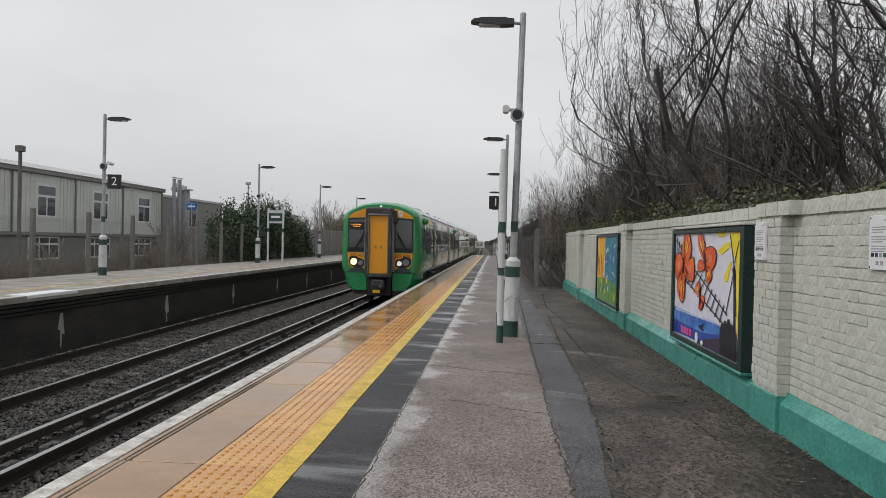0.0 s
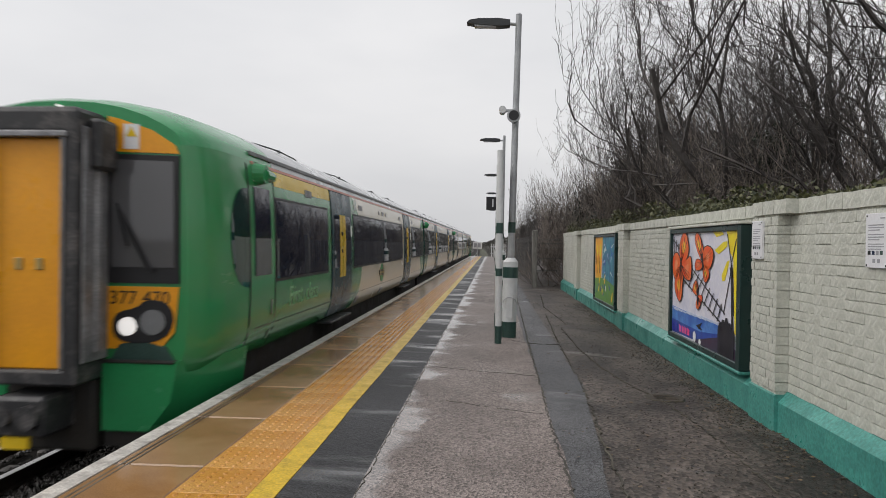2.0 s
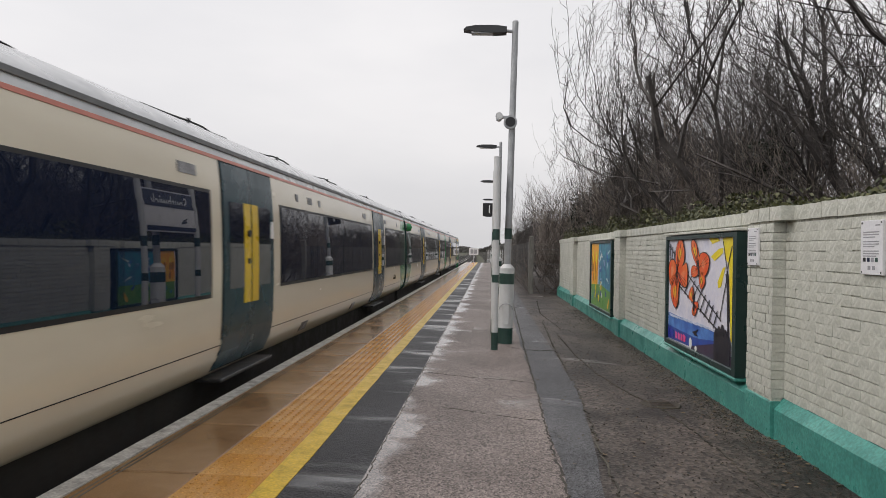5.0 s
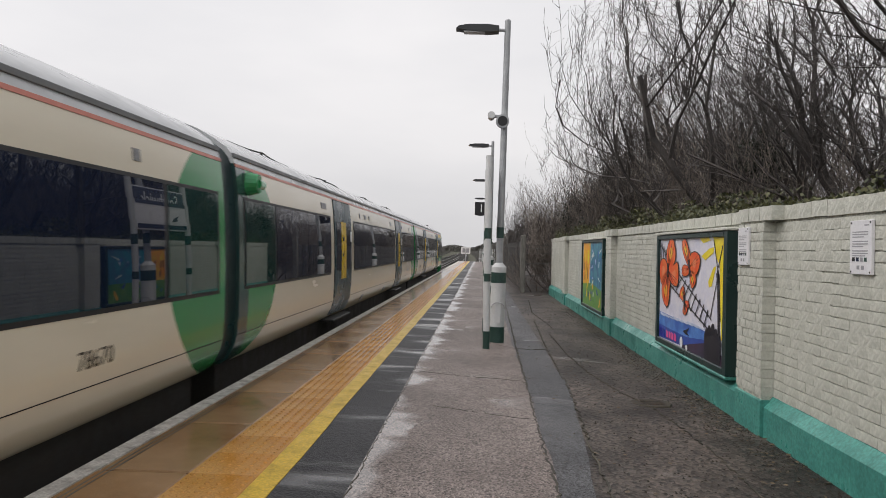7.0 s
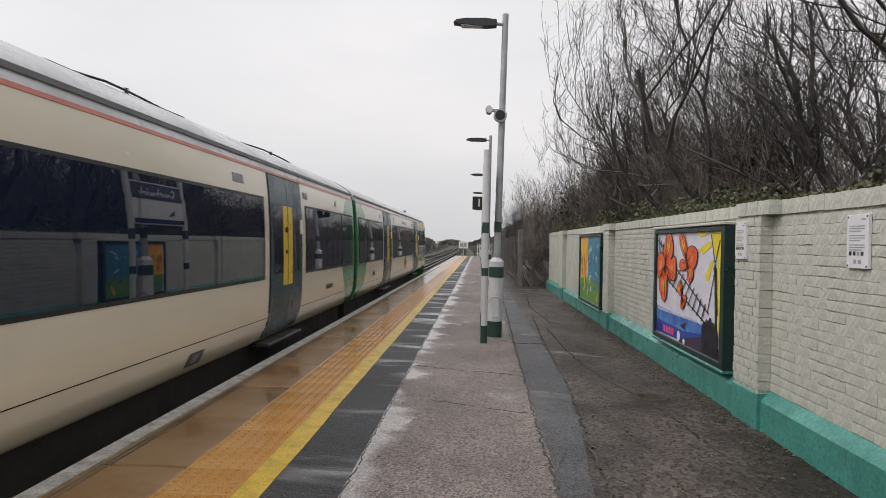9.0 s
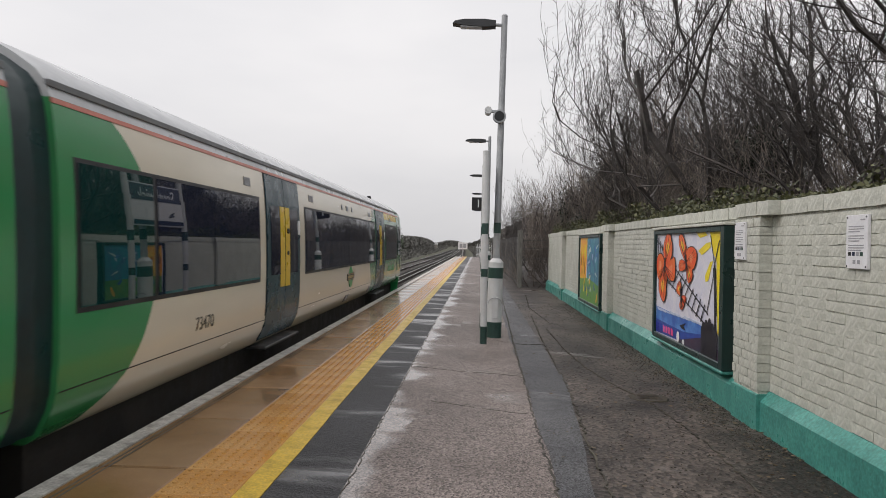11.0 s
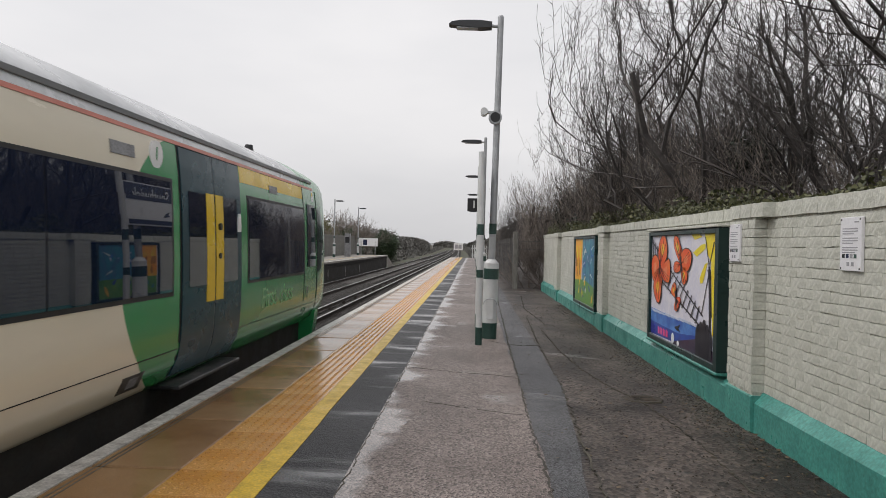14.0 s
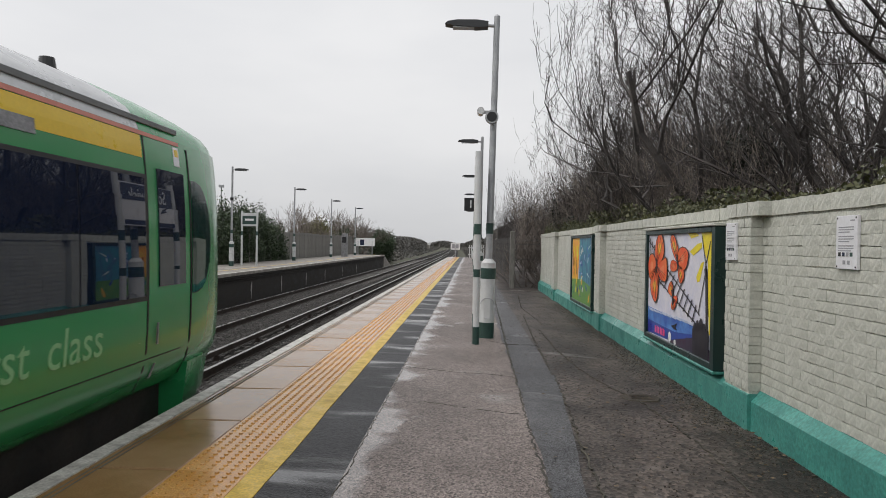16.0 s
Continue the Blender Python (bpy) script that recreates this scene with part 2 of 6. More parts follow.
M = {
    "slab": mat("wet_buff_slab", (0.22, 0.115, 0.045), (0.32, 0.195, 0.10), rough=(0.06, 0.26), scale=1.1, fine=120, bump=0.1, vary=0.12, bump_d=0.002),
    "tactile": mat("buff_tactile", (0.47, 0.205, 0.03), (0.53, 0.28, 0.08), rough=(0.07, 0.26), scale=1.3, fine=90, bump=0.12, vary=0.06, bump_d=0.002),
    "white_line": mat("worn_white_paint", (0.56, 0.54, 0.50), (0.22, 0.20, 0.18), rough=(0.3, 0.6), scale=9, fine=80, bump=0.3, contrast=(0.40, 0.72)),
    "yellow_line": mat("worn_yellow_paint", (0.58, 0.38, 0.02), (0.34, 0.23, 0.04), rough=(0.3, 0.55), scale=7, fine=70, bump=0.3, contrast=(0.45, 0.75)),
    "asphalt_dark": wet_ground("dark_wet_asphalt", (0.040, 0.040, 0.044), (0.018, 0.018, 0.020), 0.9, 95, smear=(0.42, 1.7)),
    "asphalt_light": wet_ground("worn_pinkish_asphalt", (0.205, 0.172, 0.158), (0.125, 0.103, 0.094), 0.35, 95, relief=1.0),
    "asphalt_patch": wet_ground("patched_grey_asphalt", (0.10, 0.10, 0.105), (0.055, 0.056, 0.060), 0.3, 110),
    "asphalt_brown": wet_ground("damp_brown_asphalt", (0.088, 0.072, 0.062), (0.022, 0.018, 0.016), 0.25, 42, relief=1.0, patch=1.1),
    "asphalt_film": wet_ground("asphalt_under_water_film", (0.205, 0.172, 0.158), (0.125, 0.103, 0.094), 0.7, 95, relief=1.0, smear=(0.7, 1.3), band=(-0.74, -0.40)),
    "crack": mat("mossy_joint", (0.03, 0.028, 0.022), (0.10, 0.09, 0.07), rough=(0.7, 0.9)),
    "concrete": mat("weathered_concrete", (0.30, 0.28, 0.25), (0.19, 0.17, 0.15), rough=(0.5, 0.8), scale=2, fine=50, bump=0.3),
    "concrete_dark": mat("sooty_platform_face", (0.022, 0.021, 0.02), (0.05, 0.046, 0.042), rough=(0.6, 0.9), spec=0.15, scale=1.6, fine=30, bump=0.5, stretch=(1, 0.6, 1.6)),
    "lime": mat("lime_streak", (0.34, 0.33, 0.31), (0.2, 0.19, 0.18), scale=9, rough=(0.6, 0.8)),
    "brick_paint": mat("cream_masonry_paint", (0.535, 0.54, 0.48), (0.45, 0.455, 0.40), grain=0.14, rough=(0.4, 0.6), scale=2.4, fine=30, bump=0.85, vary=0.012, bump_d=0.009),
    "mortar_paint": mat("painted_joint", (0.50, 0.50, 0.44), (0.24, 0.235, 0.20), rough=(0.6, 0.8), scale=11, fine=60, bump=0.3, contrast=(0.45, 0.7)),
    "teal": mat("sea_green_masonry_paint", (0.065, 0.28, 0.235), (0.045, 0.20, 0.17), rough=(0.25, 0.5), scale=3, fine=40, bump=0.35, bump_d=0.006, vary=0.05),
    "frame_green": mat("dark_green_frame_paint", (0.012, 0.035, 0.032), rough=(0.25, 0.4), bump=0.05),
    "white_board": mat("white_printed_board", (0.74, 0.74, 0.76), (0.68, 0.68, 0.70), rough=(0.25, 0.35), bump=0.03),
    "ink": mat("grey_print", (0.34, 0.34, 0.36), rough=(0.5, 0.6), bump=0),
    "pole_white": mat("chalky_pole_paint", (0.60, 0.61, 0.61), (0.50, 0.51, 0.51), rough=(0.3, 0.5), scale=4, fine=60, bump=0.08, grain=0.05),
    "pole_grey": mat("galvanised_pole", (0.40, 0.41, 0.42), (0.30, 0.31, 0.32), rough=(0.35, 0.5), scale=5, fine=60, bump=0.08, metal=0.3, grain=0.06),
    "pole_green": mat("dark_green_band_paint", (0.02, 0.05, 0.042), (0.03, 0.07, 0.058), rough=(0.3, 0.5), bump=0.1),
    "lamp_dark": mat("dark_lamp_casing", (0.03, 0.032, 0.035), rough=(0.4, 0.55), bump=0.05),
    "lamp_lens": mat("pale_lamp_lens", (0.45, 0.46, 0.48), rough=(0.15, 0.25), bump=0),
    "black": mat("black_plastic", (0.012, 0.012, 0.014), rough=(0.35, 0.5), bump=0.05),
    "ballast": mat("dark_ballast", (0.009, 0.008, 0.007), (0.042, 0.038, 0.035), rough=(0.6, 0.9), scale=18, fine=60, bump=0.9, bump_d=0.02, spec=0.08),
    "stone": mat("ballast_stone", (0.010, 0.009, 0.008), (0.11, 0.102, 0.095), rough=(0.3, 0.7), spec=0.25, scale=14, fine=80, bump=0.4, contrast=(0.4, 0.62)),
    "sleeper": mat("worn_sleeper", (0.10, 0.09, 0.082), (0.045, 0.040, 0.036), rough=(0.5, 0.8), scale=6, fine=40, bump=0.5, vary=0.25),
    "rail_side": mat("rusty_rail_web", (0.018, 0.012, 0.009), (0.036, 0.023, 0.016), rough=(0.6, 0.85), scale=8, fine=40),
    "rail_top": mat("polished_rail_head", (0.42, 0.41, 0.40), (0.34, 0.33, 0.32), rough=(0.22, 0.35), metal=0.9, bump=0.02),
    "door_teal": mat("deep_teal_door_paint", (0.008, 0.046, 0.064), (0.006, 0.036, 0.050), rough=(0.18, 0.36), scale=1.5, fine=30, bump=0.02, spec=0.3),
    "train_green": mat("coach_green_paint", (0.022, 0.25, 0.085), (0.02, 0.22, 0.075), rough=(0.14, 0.32), scale=1.5, fine=30, bump=0.02),
    "train_yellow": mat("warning_yellow_paint", (0.80, 0.345, 0.012), (0.72, 0.30, 0.012), rough=(0.25, 0.45), scale=2, fine=40, bump=0.03),
    "strip_yellow": mat("first_class_yellow", (0.70, 0.48, 0.02), (0.64, 0.43, 0.02), rough=(0.2, 0.4), scale=2, fine=40, bump=0.02),
    "roof": mat("pale_grey_roof", (0.52, 0.53, 0.54), (0.40, 0.41, 0.42), rough=(0.2, 0.4), scale=1.2, fine=20, bump=0.05),
    "gutter_grey": mat("grey_cantrail", (0.15, 0.155, 0.16), rough=(0.3, 0.5), bump=0.03),
    "red_line": mat("pink_red_cantrail_line", (0.55, 0.17, 0.12), rough=(0.3, 0.4), bump=0.0),
    "seam": mat("black_panel_gap", (0.006, 0.006, 0.007), rough=(0.6, 0.8), bump=0),
    "underframe": mat("grimy_underframe", (0.013, 0.012, 0.011), (0.03, 0.025, 0.02), rough=(0.6, 0.9), scale=4, fine=40, bump=0.3),
    "gangway": mat("scuffed_gangway_rubber", (0.025, 0.025, 0.027), (0.14, 0.13, 0.125), rough=(0.4, 0.7), scale=5, fine=40, bump=0.3, contrast=(0.5, 0.75)),
    "steel": mat("worn_grey_steel", (0.30, 0.30, 0.31), (0.18, 0.18, 0.19), rough=(0.35, 0.55), metal=0.5, scale=5),
    "glass": glass_dark("tinted_train_glass", (0.006, 0.011, 0.028)),
    "glass_green": glass_dark("green_filmed_glass", (0.003, 0.030, 0.028)),
    # grey base stands in for reflected sky and the lit cab inside
    "screen": glass_dark("windscreen_glass", (0.085, 0.085, 0.09), 0.05),
    "pane": glass_dark("building_pane", (0.05, 0.055, 0.06)),
    "cladding": mat("grey_ribbed_cladding", (0.56, 0.565, 0.53), (0.50, 0.505, 0.475), rough=(0.45, 0.6), scale=0.8, fine=10, bump=0.05),
    "cladding_dark": mat("dark_trim_cladding", (0.20, 0.20, 0.185), rough=(0.5, 0.6), bump=0.05),
    "upvc": mat("white_window_frame", (0.66, 0.66, 0.65), rough=(0.3, 0.4), bump=0.02),
    "roof_grey": mat("pale_sheet_roof", (0.42, 0.42, 0.40), (0.34, 0.34, 0.33), rough=(0.4, 0.6), scale=1, fine=12, bump=0.05),
    "galv": mat("galvanised_duct", (0.33, 0.34, 0.36), (0.25, 0.26, 0.28), rough=(0.35, 0.5), metal=0.5, scale=3),
    "fence": mat("weathered_timber_fence", (0.17, 0.165, 0.15), (0.11, 0.105, 0.095), rough=(0.7, 0.9), scale=3, fine=30, stretch=(1, 1, 0.2), vary=0.15),
    "wire": mat("grey_chainlink", (0.12, 0.125, 0.12), rough=(0.5, 0.6), bump=0),
    "fence_dark": mat("dark_creosoted_pale", (0.075, 0.072, 0.07), (0.045, 0.043, 0.042), rough=(0.6, 0.85), scale=4, fine=40, vary=0.25),
    "gangway_dark": mat("blue_black_gangway_fairing", (0.006, 0.030, 0.032), (0.010, 0.022, 0.024), rough=(0.25, 0.5), scale=3, fine=30, bump=0.05),
    "moss_grit": mat("dark_mossy_grit", (0.018, 0.016, 0.012), (0.06, 0.05, 0.035), rough=(0.7, 0.95), scale=20, fine=80, vary=0.3),
    "bark": mat("damp_grey_bark", (0.036, 0.031, 0.030), (0.085, 0.075, 0.069), rough=(0.7, 0.9), scale=3, fine=40),
    "bark_pale": mat("pale_twig_bark", (0.22, 0.185, 0.16), (0.12, 0.10, 0.085), rough=(0.7, 0.9), scale=3, fine=40),
    "earth": mat("damp_earth_ground", (0.06, 0.05, 0.035), (0.045, 0.055, 0.025), rough=(0.8, 0.95), scale=0.6, fine=20, bump=0.6),
    "dead_grass": leaf_mat("dead_winter_growth", (0.10, 0.075, 0.055), (0.34, 0.26, 0.18)),
    "logo_green": mat("roundel_green", (0.05, 0.33, 0.12), rough=(0.3, 0.4), bump=0),
    "logo_brown": mat("dark_brown_plate", (0.03, 0.022, 0.012), rough=(0.3, 0.4), bump=0),
    "gold": mat("dull_gold_print", (0.42, 0.30, 0.10), rough=(0.3, 0.4), bump=0),
    "pale_green_print": mat("pale_green_print", (0.22, 0.45, 0.22), rough=(0.3, 0.4), bump=0),
    "navy": mat("navy_sign", (0.012, 0.022, 0.06), rough=(0.25, 0.35), bump=0.02),
    "white": mat("plain_white", (0.78, 0.78, 0.78), (0.72, 0.72, 0.72), rough=(0.3, 0.4), bump=0),
    "blue": mat("blue_sign", (0.02, 0.13, 0.42), rough=(0.3, 0.4), bump=0),
    "headlight": glow("lit_headlamp", (1.0, 0.80, 0.42), 1.5),
    "marker": glow("lit_marker_lamp", (1.0, 0.98, 0.95), 0.45),
    "amber": glow("amber_display_dots", (1.0, 0.40, 0.05), 0.9),
    "lamp_clear": mat("clear_lamp_glass", (0.35, 0.36, 0.37), rough=(0.08, 0.15), metal=0.4, bump=0),
}


M["ivy"] = leaf_mat("ivy_leaf", (0.022, 0.03, 0.012), (0.115, 0.115, 0.045))
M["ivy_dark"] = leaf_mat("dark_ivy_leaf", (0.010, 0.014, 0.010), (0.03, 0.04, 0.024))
M["bush"] = leaf_mat("evergreen_leaf", (0.014, 0.03, 0.012), (0.05, 0.08, 0.03))
# far-off growth: distance haze is put into this lighter, greyer leaf colour
M["hedge"] = leaf_mat("distant_hedge_leaf", (0.055, 0.055, 0.05), (0.115, 0.107, 0.095))
M["olive"] = leaf_mat("olive_winter_leaf", (0.05, 0.055, 0.016), (0.17, 0.16, 0.045))
M["litter"] = leaf_mat("brown_leaf_litter", (0.05, 0.035, 0.02), (0.13, 0.09, 0.05))


# ---------------------------------------------------------------- mesh helpers
def link(name, me, parent=None, m=None):
    ob = new(name, me)
    if parent is not None:
        ob.parent = parent
    if m is not None:
        ob.matrix_basis = m
    return ob


def part(name, bm, material, parent, label="", smooth=False):
    me = bpy.data.meshes.new(name)
    bm.to_mesh(me)
    bm.free()
    me.materials.append(M[material] if isinstance(material, str) else material)
    if smooth:
        for p in me.polygons:
            p.use_smooth = True
    ob = link(name, me, parent)
    return tagged(ob, label) if label else ob


def pydata(name, v, f, material, parent=None, smooth=False):
    me = bpy.data.meshes.new(name)
    me.from_pydata(v, [], f)
    me.materials.append(M[material] if isinstance(material, str) else material)
    if smooth:
        me.polygons.foreach_set("use_smooth", [True] * len(me.polygons))
    return link(name, me, parent)


def box(bm, x0, x1, y0, y1, z0, z1, bev=0.0, seg=1):
    r = bmesh.ops.create_cube(bm, size=1.0, matrix=Matrix.Translation(((x0 + x1) / 2, (y0 + y1) / 2, (z0 + z1) / 2)) @ Matrix.Diagonal((abs(x1 - x0), abs(y1 - y0), abs(z1 - z0), 1)))
    if bev:
        es = list({e for v in r["verts"] for e in v.link_edges})
        bmesh.ops.bevel(bm, geom=es, offset=bev, segments=seg, affect="EDGES", profile=0.5)
    return bm


def nbox(x0, x1, y0, y1, z0, z1, bev=0.0, seg=1):
    return box(bmesh.new(), x0, x1, y0, y1, z0, z1, bev, seg)


def cyl(bm, a, b, r0, r1=None, n=14):
    a, b = Vector(a), Vector(b)
    r1 = r0 if r1 is None else r1
    d = b - a
    q = d.to_track_quat("Z", "Y").to_matrix().to_4x4()
    bmesh.ops.create_cone(bm, cap_ends=True, segments=n, radius1=r0, radius2=r1, depth=d.length, matrix=Matrix.Translation((a + b) / 2) @ q)
    return bm


def ncyl(a, b, r0, r1=None, n=14):
    return cyl(bmesh.new(), a, b, r0, r1, n)


def prism(bm, pts, axis, lo, hi):
    """Extrudes a closed outline of (u, v) along an axis: x takes (y, z), y takes (x, z), z takes (x, y)."""
    def at(p, h):
        return {"x": (h, *p), "y": (p[0], h, p[1]), "z": (*p, h)}[axis]
    a = [bm.verts.new(at(p, lo)) for p in pts]
    b = [bm.verts.new(at(p, hi)) for p in pts]
    bm.faces.new(a)
    bm.faces.new(b[::-1])
    k = len(pts)
    for i in range(k):
        bm.faces.new((a[i], b[i], b[(i + 1) % k], a[(i + 1) % k]))
    bmesh.ops.recalc_face_normals(bm, faces=bm.faces)
    return bm


def empty(name, m, label, category, group="", kind=""):
    ob = new(name)
    ob.empty_display_size = 0.1
    ob.matrix_basis = m
    return tagged(ob, label, category, group, kind)


def text_part(name, body, size, material, parent, m, depth=0.002, label="", shear=0.0, width=1.0):
    cu = bpy.data.curves.new(name, "FONT")
    cu.body, cu.size, cu.extrude, cu.align_x, cu.align_y, cu.resolution_u, cu.shear = body, size, depth, "CENTER", "CENTER", 3, shear
    tmp = bpy.data.objects.new("tmp_text", cu)
    scene.collection.objects.link(tmp)
    me = bpy.data.meshes.new_from_object(tmp.evaluated_get(bpy.context.evaluated_depsgraph_get()))
    bpy.data.objects.remove(tmp)
    me.materials.clear()
    me.materials.append(M[material])
    ob = link(name, me, parent, m @ Matrix.Diagonal((width, 1, 1, 1)))
    return tagged(ob, label) if label else ob


# ---------------------------------------------------------------- the plan
EDGE, TACT_L, TACT_R, YEL_R, ASPH_R = -2.40, -1.715, -1.29, -1.137, -0.72
RAIL_Z = -0.90
P1_END, P2_END = 75.5, 72.0
TRACK_1, TRACK_2 = -3.85, -7.36
P2_EDGE, P2_Z, P2_BACK = -8.85, 0.16, -12.3
WALL_X, WALL_END = 2.36, 23.3
WALL_BASE, WALL_TOP = -0.10, 1.75


def fall(x):
    """Height of platform 1, which drains away from the track."""
    return 0.0 if x < YEL_R else -0.028 * (x - YEL_R)


# ground, one sheet to the horizon
def build_ground():
    rnd = random.Random(5)
    xs = [-2600, -900, -300, -120, -60, -30, -16, -12.4, -9, -2.2, 4, 12, 30, 80, 300, 900, 2600]
    ys = [-1500, -400, -100, -30, 0, 20, 40, 60, 80, 110, 150, 220, 400, 1000, 3200]
    v = [(x, y, (-1.32 if x > -11 else -0.75 if x > -60 else -0.9) + (rnd.uniform(-0.08, 0.08) if x < -16 or x > 10 else 0)) for y in ys for x in xs]
    k = len(xs)
    f = [(j * k + i, j * k + i + 1, (j + 1) * k + i + 1, (j + 1) * k + i) for j in range(len(ys) - 1) for i in range(k - 1)]
    tagged(pydata("ground", v, f, "earth"), "damp brown earth and rough winter grass beyond the station", "ground", kind="structure")
    # ballast bed, a lumpy sheet with shoulders
    xs = [EDGE - 0.02 - 0.16 * i for i in range(41)]
    ys = [-90 + 6.0 * j for j in range(15)] + [0.3 * j for j in range(1, 150)] + [46 + 4 * j for j in range(95)]
    v, k = [], len(xs)
    for y in ys:
        for x in xs:
            d = min(abs(x - TRACK_1), abs(x - TRACK_2))
            z = -1.105 + (0.03 if d > 1.3 else 0) + rnd.uniform(-0.022, 0.022)
            v.append((x + bend(y), y, z))
    f = [(j * k + i, (j + 1) * k + i, (j + 1) * k + i + 1, j * k + i + 1) for j in range(len(ys) - 1) for i in range(k - 1)]
    tagged(pydata("ballast_bed", v, f, "ballast"), "dark wet crushed-stone ballast under both tracks", "ballast", kind="structure")


def bend(y):
    """The line swings gently to the left past the platform end, then on."""
    return 0.0 if y < 70 else -0.00006 * (y - 70) ** 2


def rail_strip(name, x, z, w, h, material, parent, y0=-90, y1=420):
    ys = [y0, 0, 40, 70] + list(range(80, int(y1) + 1, 10))
    v, f = [], []
    for y in ys:
        b = bend(y)
        v += [(x + b - w / 2, y, z - h), (x + b + w / 2, y, z - h), (x + b + w / 2, y, z), (x + b - w / 2, y, z)]
    for j in range(len(ys) - 1):
        for i in range(4):
            f.append((4 * j + i, 4 * j + (i + 1) % 4, 4 * j + 4 + (i + 1) % 4, 4 * j + 4 + i))
    f += [(3, 2, 1, 0), tuple(4 * (len(ys) - 1) + i for i in range(4))]
    return pydata(name, v, f, material, parent)


def build_track(cx, label):
    tr = empty("railway_track", pose(0, 0, 0), label, "railway track", "running lines", "structure")
    for s in (-1, 1):
        x = cx + s * 0.7525
        rail_strip("rail_head", x, RAIL_Z, 0.07, 0.035, "rail_top", tr)
        rail_strip("rail_head_side", x, RAIL_Z - 0.004, 0.076, 0.04, "rail_side", tr)
        rail_strip("rail_web", x, RAIL_Z - 0.04, 0.02, 0.1, "rail_side", tr)
        rail_strip("rail_foot", x, RAIL_Z - 0.135, 0.14, 0.02, "rail_side", tr)
    return tr


def build_sleepers(tr, cx):
    bm = nbox(-1.25, 1.25, -0.125, 0.125, -0.12, 0.0, 0.015)
    me = bpy.data.meshes.new("sleeper")
    bm.to_mesh(me)
    bm.free()
    me.materials.append(M["sleeper"])
    rnd = random.Random(int(-cx * 100))
    for k in range(150):
        y = 1.5 + 0.68 * k
        link("sleeper", me, tr, pose(cx + bend(y) + rnd.uniform(-0.02, 0.02), y, -1.052 + rnd.uniform(-0.01, 0.005), 0, 0, rnd.uniform(-0.6, 0.6)))


def build_third_rail():
    t = empty("conductor_rail", pose(0, 0, 0), "steel conductor rail on grimy insulators beside the running rail", "conductor rail", kind="structure")
    x = TRACK_1 - 1.22
    rail_strip("rail_head", x, RAIL_Z + 0.075, 0.075, 0.03, "rail_top", t, 1.0, 400)
    rail_strip("rail_body", x, RAIL_Z + 0.07, 0.085, 0.10, "rail_side", t, 1.0, 400)
    bm = nbox(-0.055, 0.055, -0.05, 0.05, -0.13, 0.0, 0.02)
    me = bpy.data.meshes.new("insulator")
    bm.to_mesh(me)
    bm.free()
    me.materials.append(M["rail_side"])
    for k in range(28):
        link("insulator", me, t, pose(x + bend(3 + 2.7 * k), 3 + 2.7 * k, RAIL_Z - 0.03))


def stones():
    """Loose ballast, joined in one mesh."""
    rng = np.random.default_rng(3)
    n = 60000
    y = 5 + 36 * rng.random(n) ** 1.5
    x = EDGE - 1.6 - rng.random(n) * 4.7
    keep = (np.abs(np.abs(x - TRACK_1) - 0.7525) > 0.09) & (np.abs(np.abs(x - TRACK_2) - 0.7525) > 0.09) & (np.abs(x - TRACK_1 + 1.22) > 0.09)
    x, y = x[keep], y[keep]
    n = len(x)
    base = np.array([(1, 0, 0), (-1, 0, 0), (0, 1, 0), (0, -1, 0), (0, 0, 1), (0, 0, -1)], float)
    tris = np.array([(0, 2, 4), (2, 1, 4), (1, 3, 4), (3, 0, 4), (2, 0, 5), (1, 2, 5), (3, 1, 5), (0, 3, 5)])
    s = 0.016 + 0.018 * rng.random((n, 1, 1))
    v = base[None] * s * (0.7 + 0.6 * rng.random((n, 6, 1)))
    a = rng.random(n) * 6.283
    c, q = np.cos(a)[:, None], np.sin(a)[:, None]
    vx, vy = v[:, :, 0] * c - v[:, :, 1] * q, v[:, :, 0] * q + v[:, :, 1] * c
    v = np.stack([vx, vy, v[:, :, 2] * 0.8], 2) + np.stack([x, y, -1.065 + 0.032 * rng.random(n)], 1)[:, None]
    f = tris[None] + 6 * np.arange(n)[:, None, None]
    me = bpy.data.meshes.new("loose_ballast")
    me.from_pydata(v.reshape(-1, 3).tolist(), [], f.reshape(-1, 3).tolist())
    me.materials.append(M["stone"])
    tagged(link("loose_ballast", me), "loose dark angular ballast stones between the rails", "ballast", kind="stuff")


# ---------------------------------------------------------------- platform 1
def strip(name, edges_l, edges_r, ys, lift, material, parent, thick=0.05):
    """A band of surfacing with its own thickness; its sides may wander."""
    v, f = [], []
    for y, a, b in zip(ys, edges_l, edges_r):
        v += [(a, y, fall(a) + lift), (b, y, fall(b) + lift), (b, y, fall(b) + lift - thick), (a, y, fall(a) + lift - thick)]
    for j in range(len(ys) - 1):
        for i in range(4):
            f.append((4 * j + i, 4 * j + (i + 1) % 4, 4 * j + 4 + (i + 1) % 4, 4 * j + 4 + i))
    k = 4 * (len(ys) - 1)
    f += [(3, 2, 1, 0), (k, k + 1, k + 2, k + 3)]
    return pydata(name, v, f, material, parent)


